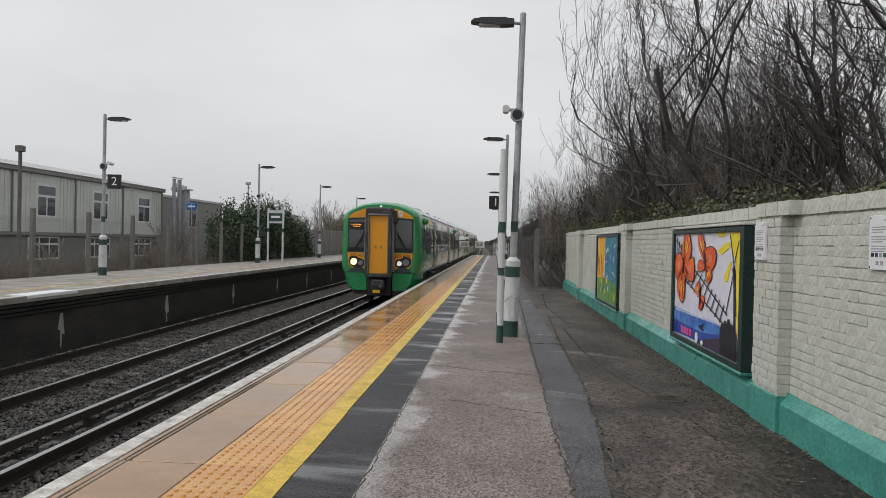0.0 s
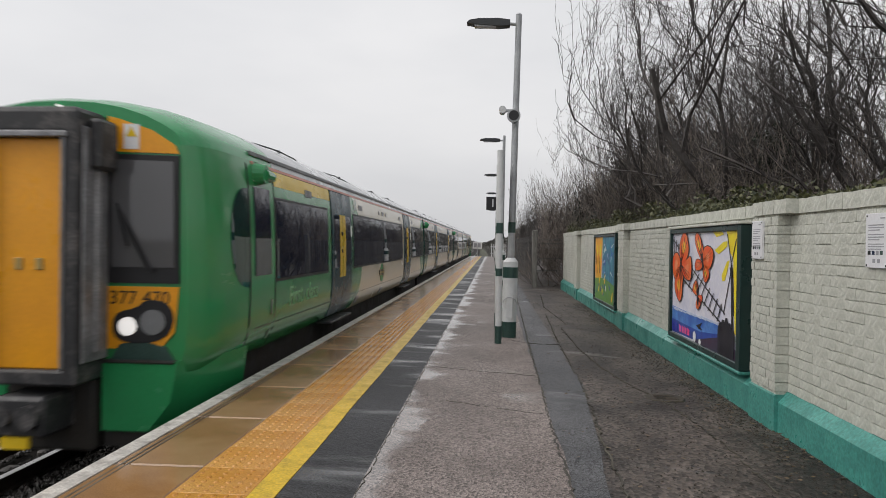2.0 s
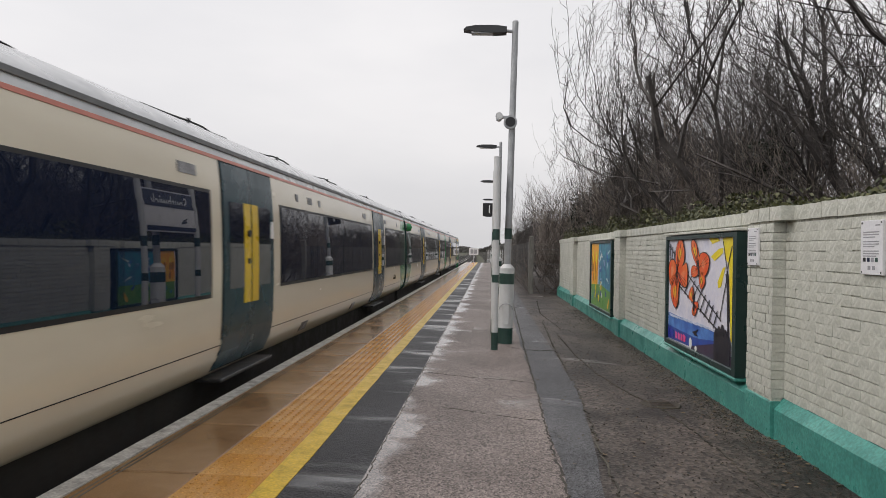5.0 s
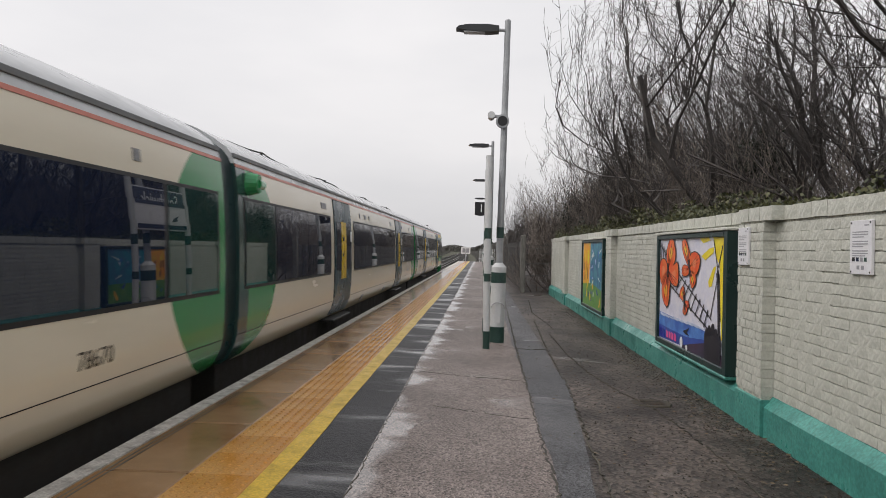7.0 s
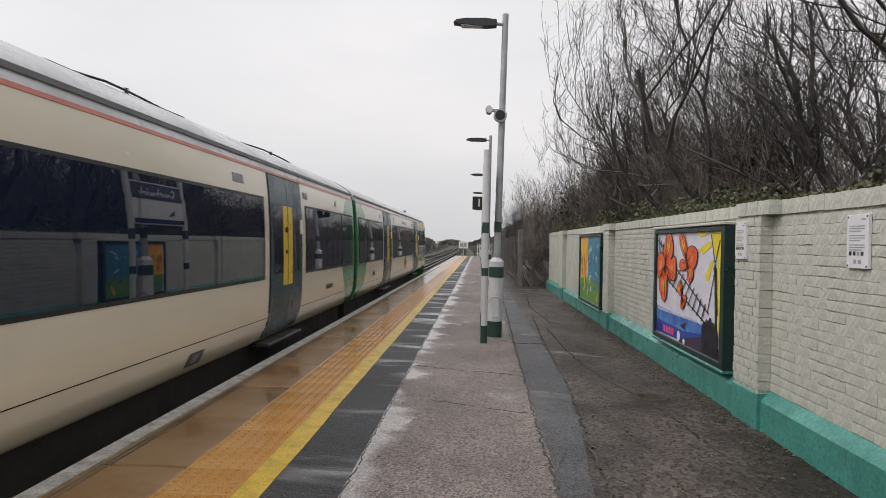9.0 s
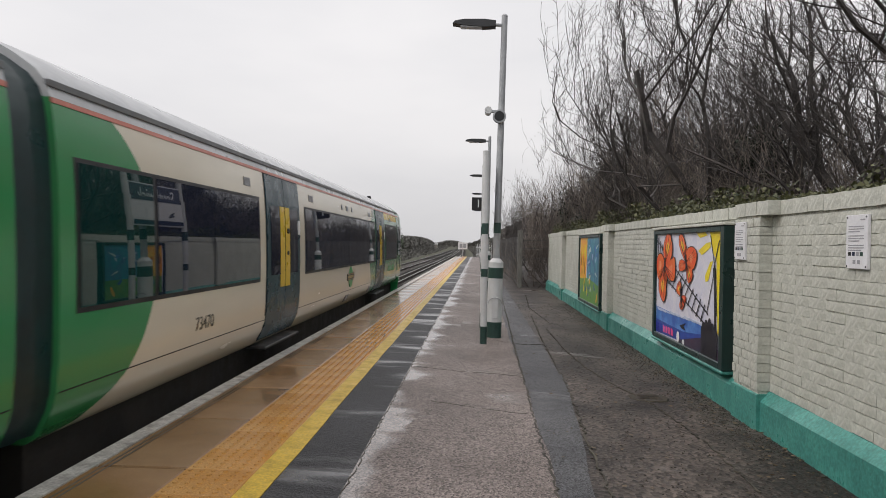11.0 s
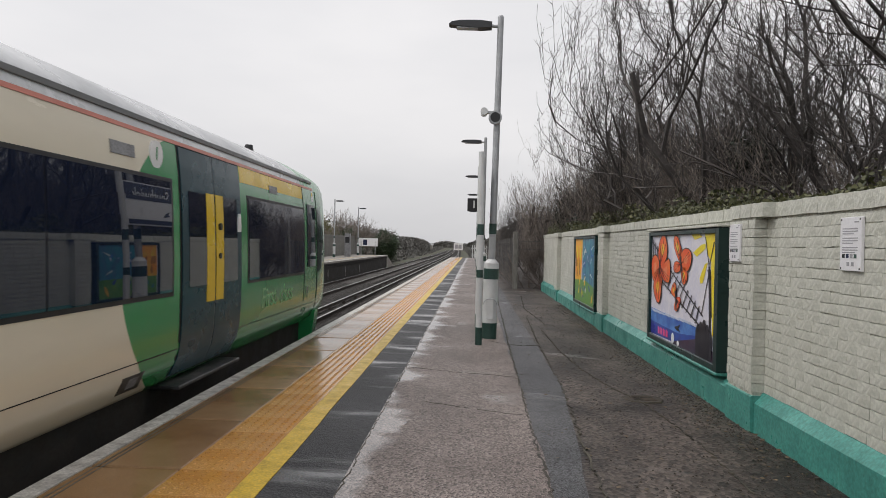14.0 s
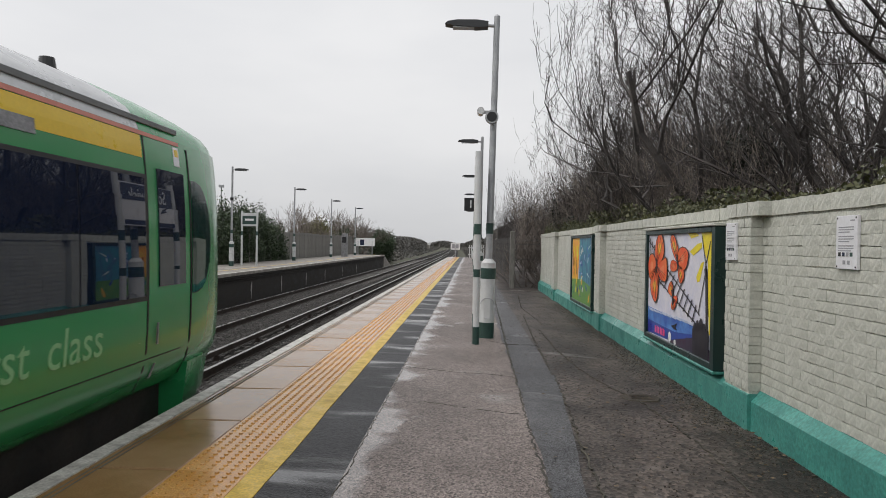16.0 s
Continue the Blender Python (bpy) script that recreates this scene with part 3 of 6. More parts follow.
def build_platform_1():
    pf = empty("platform_one", pose(0, 0, 0), "wet asphalt station platform with buff edge slabs and yellow line", "platform", kind="structure")
    rnd = random.Random(11)
    core = prism(bmesh.new(), [(EDGE + 0.03, -1.4), (9.0, -1.4), (9.0, fall(9.0) - 0.05), (YEL_R, -0.05), (EDGE + 0.03, -0.05)], "y", -30, P1_END)
    part("platform_core", core, "concrete_dark", pf)
    ys = [-30, -12, -4] + [0.4 * k for k in range(0, 60)] + [24 + 2.5 * k for k in range(21)]
    ys = [y for y in ys if y < P1_END] + [P1_END]

    def wob(x, a=0.012):
        return [x + rnd.uniform(-a, a) for _ in ys]
    strip("dark_asphalt", [YEL_R] * len(ys), wob(ASPH_R, 0.02), ys, 0.0, "asphalt_dark", pf)
    film = [-0.42 + 0.12 * math.sin(y * 1.9) + 0.08 * math.sin(y * 4.7) + rnd.uniform(-0.03, 0.03) + (0.25 if y > 7 else 0) for y in ys]
    strip("film_asphalt", wob(ASPH_R - 0.01, 0.0), film, ys, 0.004, "asphalt_film", pf)
    strip("light_asphalt", film, wob(0.50, 0.02), ys, 0.004, "asphalt_light", pf)
    strip("patch_asphalt", wob(0.45, 0.0), [0.70 + min(0.24, max(0, y - 4) * 0.08) + rnd.uniform(-0.015, 0.015) for y in ys], ys, 0.0, "asphalt_patch", pf)
    strip("brown_asphalt", [0.66 + min(0.24, max(0, y - 4) * 0.08) for y in ys], [WALL_X + 0.3 if y <= WALL_END else 9.0 for y in ys], ys, -0.003, "asphalt_brown", pf)
    strip("white_edge_line", [EDGE + 0.004] * len(ys), wob(EDGE + 0.125, 0.004), ys, 0.006, "white_line", pf, 0.06)
    strip("yellow_line", [TACT_R + 0.004] * len(ys), wob(YEL_R + 0.002, 0.005), ys, 0.005, "yellow_line", pf)
    part("coping_nosing", nbox(EDGE, EDGE + 0.12, -30, P1_END, -0.16, -0.055, 0.01), "concrete", pf)
    return pf


def build_slabs(pf):
    bm = nbox(0.0, TACT_L - EDGE - 0.129, -0.568, 0.568, -0.06, 0.0, 0.009)
    me = bpy.data.meshes.new("edge_slab")
    bm.to_mesh(me)
    bm.free()
    me.materials.append(M["slab"])
    rnd = random.Random(2)
    for k in range(70):
        y = 4.068 - 6 * 1.165 + 0.58 + 1.165 * k
        if y + 0.6 < P1_END:
            link("edge_slab", me, pf, pose(EDGE + 0.127, y, rnd.uniform(-0.002, 0.002), rnd.uniform(-0.15, 0.15), rnd.uniform(-0.15, 0.15), 0))
    # tactile tiles, six rows of six flat blisters
    bm = nbox(0.0, 0.423, -0.2105, 0.2105, -0.06, 0.0, 0.002)
    for i in range(6):
        for j in range(6):
            bmesh.ops.create_cone(bm, cap_ends=True, segments=8, radius1=0.0165, radius2=0.0115, depth=0.007, matrix=Matrix.Translation((0.036 + 0.0702 * i, -0.1755 + 0.0702 * j, 0.0034)))
    me = bpy.data.meshes.new("tactile_tile")
    bm.to_mesh(me)
    bm.free()
    me.materials.append(M["tactile"])
    for k in range(178):
        link("tactile_tile", me, pf, pose(TACT_L, 0.9 + 0.4225 * k, rnd.uniform(-0.001, 0.001)))
    # drainage groove beside the white line
    for x in (EDGE + 0.17, EDGE + 0.205):
        part("slab_groove", nbox(x, x + 0.012, -6, 40, 0.0015, 0.0035), "crack", pf)


def wander(name, pts, width, material, parent, lift=0.0075, seed=1, step=0.05, jig=0.016):
    """A crack or tar seam: a thin raised ribbon along a wandering line on platform 1."""
    rnd = random.Random(seed)
    line = []
    for (xa, ya), (xb, yb) in zip(pts, pts[1:]):
        k = max(2, int(math.hypot(xb - xa, yb - ya) / step))
        line += [(xa + (xb - xa) * i / k + rnd.uniform(-jig, jig), ya + (yb - ya) * i / k + rnd.uniform(-jig, jig)) for i in range(k)]
    line.append(pts[-1])
    v, f = [], []
    for i, (x, y) in enumerate(line):
        a, b = line[max(0, i - 1)], line[min(len(line) - 1, i + 1)]
        dx, dy = b[0] - a[0], b[1] - a[1]
        q = math.hypot(dx, dy) or 1
        w = width * rnd.uniform(0.45, 1.1) / 2
        for s in (-1, 1):
            px, py = x - s * dy / q * w, y + s * dx / q * w
            v += [(px, py, fall(px) + lift), (px, py, fall(px) + lift - 0.012)]
    for i in range(len(line) - 1):
        k = 4 * i
        if rnd.random() < 0.08:
            continue
        f += [(k, k + 4, k + 6, k + 2), (k, k + 1, k + 5, k + 4), (k + 2, k + 6, k + 7, k + 3)]
    return pydata(name, v, f, material, parent)


def platform_details(pf):
    wander("surface_crack", [(0.47, 2.2), (0.48, 5.0), (0.52, 9.0), (0.60, 14.0), (0.7, 21.0)], 0.0152, "crack", pf, seed=1)
    wander("surface_crack", [(0.73, 2.6), (0.80, 4.6), (0.93, 7.0), (0.98, 10.0), (1.1, 14.0)], 0.0152, "crack", pf, seed=2)
    wander("surface_crack", [(1.62, 6.6), (1.45, 7.2), (1.30, 8.2), (1.22, 9.6), (1.2, 12)], 0.0112, "crack", pf, seed=3)
    wander("surface_crack", [(1.62, 6.6), (1.72, 5.2), (1.7, 4.2)], 0.0088, "crack", pf, seed=4)
    wander("surface_crack", [(-0.7, 7.75), (-0.2, 7.6), (0.48, 7.5)], 0.0088, "crack", pf, seed=5)
    wander("surface_crack", [(-0.4, 6.1), (0.1, 5.9), (0.5, 5.8)], 0.0056, "crack", pf, seed=6)
    wander("surface_crack", [(0.3, 10.2), (0.55, 9.95), (0.98, 10.0)], 0.0056, "crack", pf, seed=7)
    wander("surface_crack", [(ASPH_R, 1.5), (ASPH_R, 9.0), (ASPH_R, 30.0)], 0.006, "crack", pf, seed=8, jig=0.01)
    wander("surface_crack", [(1.4, 20.0), (1.2, 16.0), (1.35, 13.0)], 0.0056, "crack", pf, seed=9)
    # small access cover
    mc = empty("manhole_cover", pose(1.66, 6.75, fall(1.66)), "small rusty iron access cover set in the asphalt", "manhole cover")
    ring_v = ncyl((0, 0, -0.03), (0, 0, 0.007), 0.20, 0.17, n=9)
    for q in ring_v.verts:
        q.co.x *= 1.15 + 0.12 * math.sin(q.co.y * 31)
    part("cover_frame", ring_v, "moss_grit", mc, "broken mossy asphalt rim")
    part("cover_lid", nbox(-0.12, 0.12, -0.10, 0.10, -0.02, 0.010, 0.006), "rail_side", mc)
    for j in range(4):
        part("lid_rib", nbox(-0.10, 0.10, -0.08 + 0.045 * j, -0.065 + 0.045 * j, 0.009, 0.0135), "moss_grit", mc)


# ---------------------------------------------------------------- the painted wall
PIERS = [(5.70, 6.24), (12.2, 12.72), (18.8, 19.4)]
MURALS = [(6.46, 8.95, 0.25, 1.575), (12.88, 15.53, 0.18, 1.59)]
BRICK_L, BRICK_H = 0.235, 0.0735


def build_wall():
    w = empty("wall_platform", pose(0, 0, 0), "cream-painted brick wall with a sea-green plinth along the platform", "brick wall", kind="structure")
    y0 = -8.0
    part("wall_core", nbox(WALL_X + 0.012, WALL_X + 0.24, y0, WALL_END, WALL_BASE - 0.1, WALL_TOP - 0.11), "mortar_paint", w)
    # plinth with a sloping top, stepped out round the piers
    pl = bmesh.new()
    prism(pl, [(WALL_X - 0.075, WALL_BASE - 0.05), (WALL_X + 0.02, WALL_BASE - 0.05), (WALL_X + 0.02, 0.225), (WALL_X + 0.002, 0.225), (WALL_X - 0.075, 0.14)], "y", y0, WALL_END)
    part("plinth", pl, "teal", w)
    for a, b in PIERS:
        part("pier_core", nbox(WALL_X - 0.088, WALL_X + 0.05, a + 0.012, b - 0.012, 0.15, WALL_TOP - 0.11), "mortar_paint", w)
        p = prism(bmesh.new(), [(WALL_X - 0.105, WALL_BASE - 0.05), (WALL_X, WALL_BASE - 0.05), (WALL_X, 0.2), (WALL_X - 0.098, 0.2), (WALL_X - 0.105, 0.19)], "y", a - 0.006, b + 0.006)
        part("pier_plinth", p, "teal", w)
    return w


def brick_list():
    """Every brick of the face: centre y, centre z, face x, length, height."""
    rnd = random.Random(8)
    out = []
    z, row = 0.225, 0
    while z + BRICK_H < WALL_TOP - 0.1:
        y = 2.6 - (BRICK_L / 2 if row % 2 else 0) - rnd.uniform(0, 0.05)
        while y < WALL_END:
            ln = BRICK_L if (rnd.random() > 0.18) else BRICK_L / 2
            a, b = y, min(y + ln, WALL_END)
            inm = any(a < m1 and b > m0 and z < mz1 and z + BRICK_H > mz0 - 0.02 for m0, m1, mz0, mz1 in MURALS)
            for p0, p1 in PIERS:
                if a < p0 < b:
                    b = p0
                elif a < p1 < b:
                    a = p1
            inp = any(a < p1 and b > p0 for p0, p1 in PIERS)
            if not inm and not inp and b - a > 0.04:
                out.append(((a + b) / 2, z + BRICK_H / 2, WALL_X + rnd.uniform(-0.0025, 0.0025), b - a, BRICK_H))
            y += ln
        for p0, p1 in PIERS:
            n4 = 4
            cuts = [p0] + [p0 + (p1 - p0) * (i + (0.5 if row % 2 else 0.0)) / n4 for i in range(0 if row % 2 else 1, n4)] + [p1]
            for a, b in zip(cuts, cuts[1:]):
                out.append(((a + b) / 2, z + BRICK_H / 2, WALL_X - 0.10 + rnd.uniform(-0.003, 0.003), b - a, BRICK_H))
        z += BRICK_H
        row += 1
    return out


def brick_form(rnd, ln, h, d):
    """A worn, thickly painted brick that faces -x: lumpy face, wandering edges, open at the back."""
    nu, nv = 4, 2
    v, f = [], []
    for j in range(nv + 1):
        for i in range(nu + 1):
            rim = i in (0, nu) or j in (0, nv)
            v.append((rnd.uniform(0.0006, 0.0024) if rim else rnd.uniform(-0.0003, 0.0002), ln * (i / nu - 0.5) + (0 if i in (0, nu) else rnd.uniform(-0.01, 0.01)), h * (j / nv - 0.5) + rnd.uniform(-0.0018, 0.0018)))
    for j in range(nv):
        for i in range(nu):
            k = j * (nu + 1) + i
            f.append((k, k + nu + 1, k + nu + 2, k + 1))
    edge = [i for i in range(nu + 1)] + [(nu + 1) * j + nu for j in range(1, nv + 1)] + [(nu + 1) * nv + i for i in range(nu - 1, -1, -1)] + [(nu + 1) * j for j in range(nv - 1, 0, -1)]
    k = len(v)
    m = len(edge)
    v += [v[e] for e in edge] + [(d, v[e][1], v[e][2]) for e in edge]
    f += [(k + i, k + (i + 1) % m, k + m + (i + 1) % m, k + m + i) for i in range(m)]
    return v, f


def build_bricks(w):
    rnd = random.Random(9)
    forms = {}
    rest_v, rest_f, near = [], [], 0
    for y, z, x, ln, h in brick_list():
        pier = x < WALL_X - 0.05
        gap = rnd.choice((0.0025, 0.005, 0.0075, 0.011))
        if 3.9 < y < 6.6 and near < 298:
            near += 1
            key = (round(ln, 2), pier, rnd.randrange(3))
            if key not in forms:
                v, f = brick_form(rnd, key[0] - 0.003, h - gap, 0.115 if pier else 0.06)
                me = bpy.data.meshes.new("brick")
                me.from_pydata(v, [], f)
                me.polygons.foreach_set("use_smooth", [i < 8 for i in range(len(f))])
                me.materials.append(M["brick_paint"])
                forms[key] = me
            link("brick", forms[key], w, pose(x, y, z + rnd.uniform(-0.0015, 0.0015), rnd.uniform(-0.35, 0.35), rnd.uniform(-0.7, 0.7), rnd.uniform(-0.25, 0.25)))
        else:
            v, f = brick_form(rnd, ln - 0.4 * gap, h - gap, 0.115 if pier else 0.06)
            k = len(rest_v)
            rest_v += [(a + x, b + y, c + z) for a, b, c in v]
            rest_f += [tuple(k + i for i in q) for q in f]
    tagged(pydata("brick_rest", rest_v, rest_f, "brick_paint", w), kind="stuff")
    # coping course of deeper bricks
    tops = []
    for i in range(6):
        v, f = brick_form(rnd, 0.221 + 0.002 * (i % 2), 0.110, 0.28 if i < 3 else 0.38)
        me = bpy.data.meshes.new("coping_brick")
        me.from_pydata(v, [], f)
        me.polygons.foreach_set("use_smooth", [j < 8 for j in range(len(f))])
        me.materials.append(M["brick_paint"])
        tops.append(me)
    y = 2.6
    while y < WALL_END - 0.1:
        p = any(a - 0.1 < y + 0.11 < b + 0.05 for a, b in PIERS)
        link("coping_brick", tops[rnd.randrange(3) + (3 if p else 0)], w, pose(WALL_X - (0.11 if p else 0.012) + rnd.uniform(-0.004, 0.004), y + 0.113, WALL_TOP - 0.056 + rnd.uniform(-0.003, 0.003), rnd.uniform(-0.5, 0.5), 0, rnd.uniform(-0.6, 0.6)))
        y += 0.226
    part("coping_bed", nbox(WALL_X + 0.008, WALL_X + 0.25, 2.6, WALL_END - 0.02, WALL_TOP - 0.112, WALL_TOP - 0.012), "mortar_paint", w)


def shape(bm, pts, x):
    """A flat painted shape on a board that faces -x: outline of (y, z), 1.5 mm thick."""
    return prism(bm, pts, "x", x - 0.0015, x)


def ring(cy, cz, ry, rz, k=18, a0=0.0):
    return [(cy + ry * math.cos(a0 + 6.2832 * i / k), cz + rz * math.sin(a0 + 6.2832 * i / k)) for i in range(k)]


def rounded(pts, times=2):
    """Corner-cut outline."""
    for _ in range(times):
        out = []
        for p, q in zip(pts, pts[1:] + pts[:1]):
            out += [(0.75 * p[0] + 0.25 * q[0], 0.75 * p[1] + 0.25 * q[1]), (0.25 * p[0] + 0.75 * q[0], 0.25 * p[1] + 0.75 * q[1])]
        pts = out
    return pts


def build_murals():
    col = {}
    for nm, c1, c2 in (("sky_lilac", (0.72, 0.70, 0.76), (0.60, 0.60, 0.72)), ("sun_yellow", (0.80, 0.68, 0.03), (0.78, 0.58, 0.02)), ("wing_orange", (0.78, 0.085, 0.025), (0.76, 0.16, 0.04)), ("sea_blue", (0.02, 0.10, 0.42), (0.10, 0.26, 0.60)),
                       ("hull_dark", (0.03, 0.03, 0.06), (0.06, 0.03, 0.06)), ("line_black", (0.012, 0.01, 0.016), (0.02, 0.02, 0.03)), ("pink", (0.75, 0.05, 0.20), (0.7, 0.1, 0.3)), ("aqua", (0.03, 0.26, 0.34), (0.06, 0.15, 0.28)),
                       ("leaf_green", (0.07, 0.24, 0.05), (0.16, 0.32, 0.07)), ("tangerine", (0.85, 0.30, 0.02), (0.78, 0.5, 0.05)), ("pale_beam", (0.72, 0.74, 0.66), (0.55, 0.64, 0.62)), ("deep_blue", (0.012, 0.035, 0.26), (0.03, 0.08, 0.36)), ("foam", (0.55, 0.60, 0.72), (0.40, 0.48, 0.66)), ("wing_pale", (0.82, 0.20, 0.08), (0.80, 0.28, 0.14)), ("lettering_blue", (0.02, 0.02, 0.30), (0.03, 0.05, 0.38)), ("umber", (0.30, 0.10, 0.02), (0.45, 0.2, 0.03))):
        M["mural_" + nm] = mat("mural_" + nm, c1, c2, rough=(0.28, 0.4), scale=4, fine=40, bump=0.04, contrast=(0.4, 0.6))
    for k, (y0, y1, z0, z1) in enumerate(MURALS):
        lab = ("framed mural of orange butterflies, a ladder and a blue sea", "framed mural in orange, turquoise and green on the brick wall")[k]
        b = empty("mural_panel", pose(0, 0, 0), lab, "mural", "murals on the wall")
        x = WALL_X - 0.095
        part("board", nbox(x, x + 0.085, y0, y1, z0, z1), "mural_sky_lilac", b)
        fw = 0.06
        part("frame_side", nbox(x - 0.03, x + 0.10, y0 - 0.02, y0 + fw * 1.3, z0, z1, 0.004), "frame_green", b)
        part("frame_side", nbox(x - 0.03, x + 0.10, y1 - fw, y1 + 0.02, z0, z1, 0.004), "frame_green", b)
        part("frame_top", nbox(x - 0.03, x + 0.005, y0 + fw * 1.3, y1 - fw, z1 - 0.05, z1, 0.006), "frame_green", b)
        part("frame_bottom", nbox(x - 0.03, x + 0.005, y0 + fw * 1.3, y1 - fw, z0, z0 + 0.06, 0.006), "frame_green", b)
        part("lintel", nbox(x - 0.045, x + 0.10, y0 - 0.03, y1 + 0.05, z1 + 0.006, z1 + 0.035, 0.006), "brick_paint", b, "cream-painted lintel")
        part("sill", nbox(x - 0.035, x + 0.10, y0 - 0.02, y1 + 0.03, z0 - 0.035, z0 - 0.004, 0.008), "teal", b, "sea-green sloping sill")
        W, Hh = y1 - y0, z1 - z0
        def P(u, v):
            return (y1 - u * W, z0 + v * Hh)
        def paint(nm, pts, m, lay):
            part(nm, shape(bmesh.new(), [P(*q) for q in pts], x - 0.0012 * lay), "mural_" + m, b)
        if k == 0:
            paint("painted_sea", [(0.03, 0.05), (0.42, 0.06), (0.76, 0.15), (0.75, 0.25), (0.52, 0.27), (0.26, 0.275), (0.03, 0.29)], "sea_blue", 1)
            paint("deep_water", [(0.03, 0.05), (0.42, 0.06), (0.76, 0.15), (0.76, 0.19), (0.50, 0.15), (0.24, 0.16), (0.03, 0.17)], "deep_blue", 2)
            for k2 in range(9):
                u = 0.05 + 0.075 * k2
                paint("wave_dash", [(u, 0.285 - 0.004 * (k2 % 3)), (u + 0.09, 0.275 - 0.004 * (k2 % 3)), (u + 0.08, 0.255), (u + 0.01, 0.262)], "foam", 3)
            paint("painted_sun", [(0.82, 0.97), (0.96, 0.97), (0.96, 0.20), (0.925, 0.24), (0.90, 0.76), (0.86, 0.81)], "sun_yellow", 1)
            paint("sun_ray", [(0.68, 0.82), (0.78, 0.88), (0.83, 0.89), (0.83, 0.85), (0.73, 0.79)], "sun_yellow", 2)
            paint("sun_ray", [(0.77, 0.63), (0.83, 0.74), (0.86, 0.75), (0.81, 0.60), (0.78, 0.59)], "sun_yellow", 2)
            paint("sun_ray", [(0.65, 0.965), (0.76, 0.965), (0.79, 0.94), (0.70, 0.92)], "sun_yellow", 2)
            paint("painted_mast", [(0.875, 0.72), (0.89, 0.72), (0.918, 0.20), (0.896, 0.20)], "line_black", 4)
            paint("mast_head", [(0.865, 0.70), (0.90, 0.70), (0.905, 0.63), (0.88, 0.63)], "line_black", 5)
            for a, c in (((0.88, 0.72), (0.83, 0.94)), ((0.885, 0.74), (0.93, 0.90)), ((0.875, 0.66), (0.80, 0.36)), ((0.89, 0.70), (0.915, 0.36))):
                paint("painted_stay", [a, c, (c[0] + 0.007, c[1]), (a[0] + 0.007, a[1])], "line_black", 5)
            paint("painted_hull", [(0.40, 0.045), (0.42, 0.065), (0.76, 0.17), (0.95, 0.12), (0.95, 0.04), (0.60, 0.04)], "hull_dark", 3)
            # the ladder, its two rails and its rungs
            def rail(t, top):
                a, c, d = ((0.03, 0.92), (0.38, 0.655), (0.82, 0.36)) if top else ((0.03, 0.70), (0.25, 0.545), (0.78, 0.285))
                return (a[0] + (c[0] - a[0]) * 2 * t, a[1] + (c[1] - a[1]) * 2 * t) if t < 0.5 else (c[0] + (d[0] - c[0]) * (2 * t - 1), c[1] + (d[1] - c[1]) * (2 * t - 1))
            for top in (True, False):
                for t0 in (0.0, 0.5):
                    a, c = rail(t0, top), rail(t0 + 0.4999, top)
                    paint("painted_rail", [a, c, (c[0], c[1] - 0.014), (a[0], a[1] - 0.014)], "line_black", 6)
            for k2 in range(17):
                a, c = rail((k2 + 0.6) / 17.5, True), rail((k2 + 0.6) / 17.5, False)
                paint("painted_rung", [(a[0], a[1] + 0.03), (a[0] + 0.010, a[1] + 0.03), (c[0] + 0.010, c[1] - 0.03), (c[0], c[1] - 0.03)], "line_black", 7)
            # three orange butterflies: each wing as an outline, a fill, a paler heart and veins
            flies = (((0.185, 0.68), (((0.16, 0.78), (0.17, 0.89), (0.22, 0.96), (0.26, 0.965), (0.31, 0.85), (0.29, 0.75), (0.20, 0.69)), ((0.18, 0.68), (0.14, 0.77), (0.08, 0.78), (0.04, 0.73), (0.04, 0.64), (0.07, 0.55), (0.13, 0.58)),
                                      ((0.19, 0.68), (0.29, 0.73), (0.345, 0.76), (0.36, 0.66), (0.35, 0.56), (0.28, 0.56), (0.22, 0.61)), ((0.16, 0.63), (0.09, 0.55), (0.08, 0.47), (0.12, 0.39), (0.18, 0.35), (0.21, 0.44), (0.22, 0.60)))),
                     ((0.53, 0.725), (((0.52, 0.73), (0.43, 0.84), (0.415, 0.93), (0.45, 0.96), (0.50, 0.90), (0.535, 0.82)), ((0.535, 0.74), (0.54, 0.83), (0.61, 0.85), (0.67, 0.81), (0.66, 0.73), (0.62, 0.67), (0.56, 0.69)),
                                      ((0.52, 0.725), (0.44, 0.745), (0.415, 0.68), (0.45, 0.645), (0.52, 0.67)), ((0.53, 0.71), (0.55, 0.58), (0.58, 0.56), (0.625, 0.62), (0.60, 0.68)))),
                     ((0.465, 0.43), (((0.46, 0.44), (0.39, 0.465), (0.395, 0.52), (0.44, 0.57), (0.465, 0.50)), ((0.47, 0.445), (0.53, 0.45), (0.525, 0.39), (0.47, 0.40)), ((0.46, 0.42), (0.435, 0.345), (0.48, 0.325), (0.515, 0.39)))))
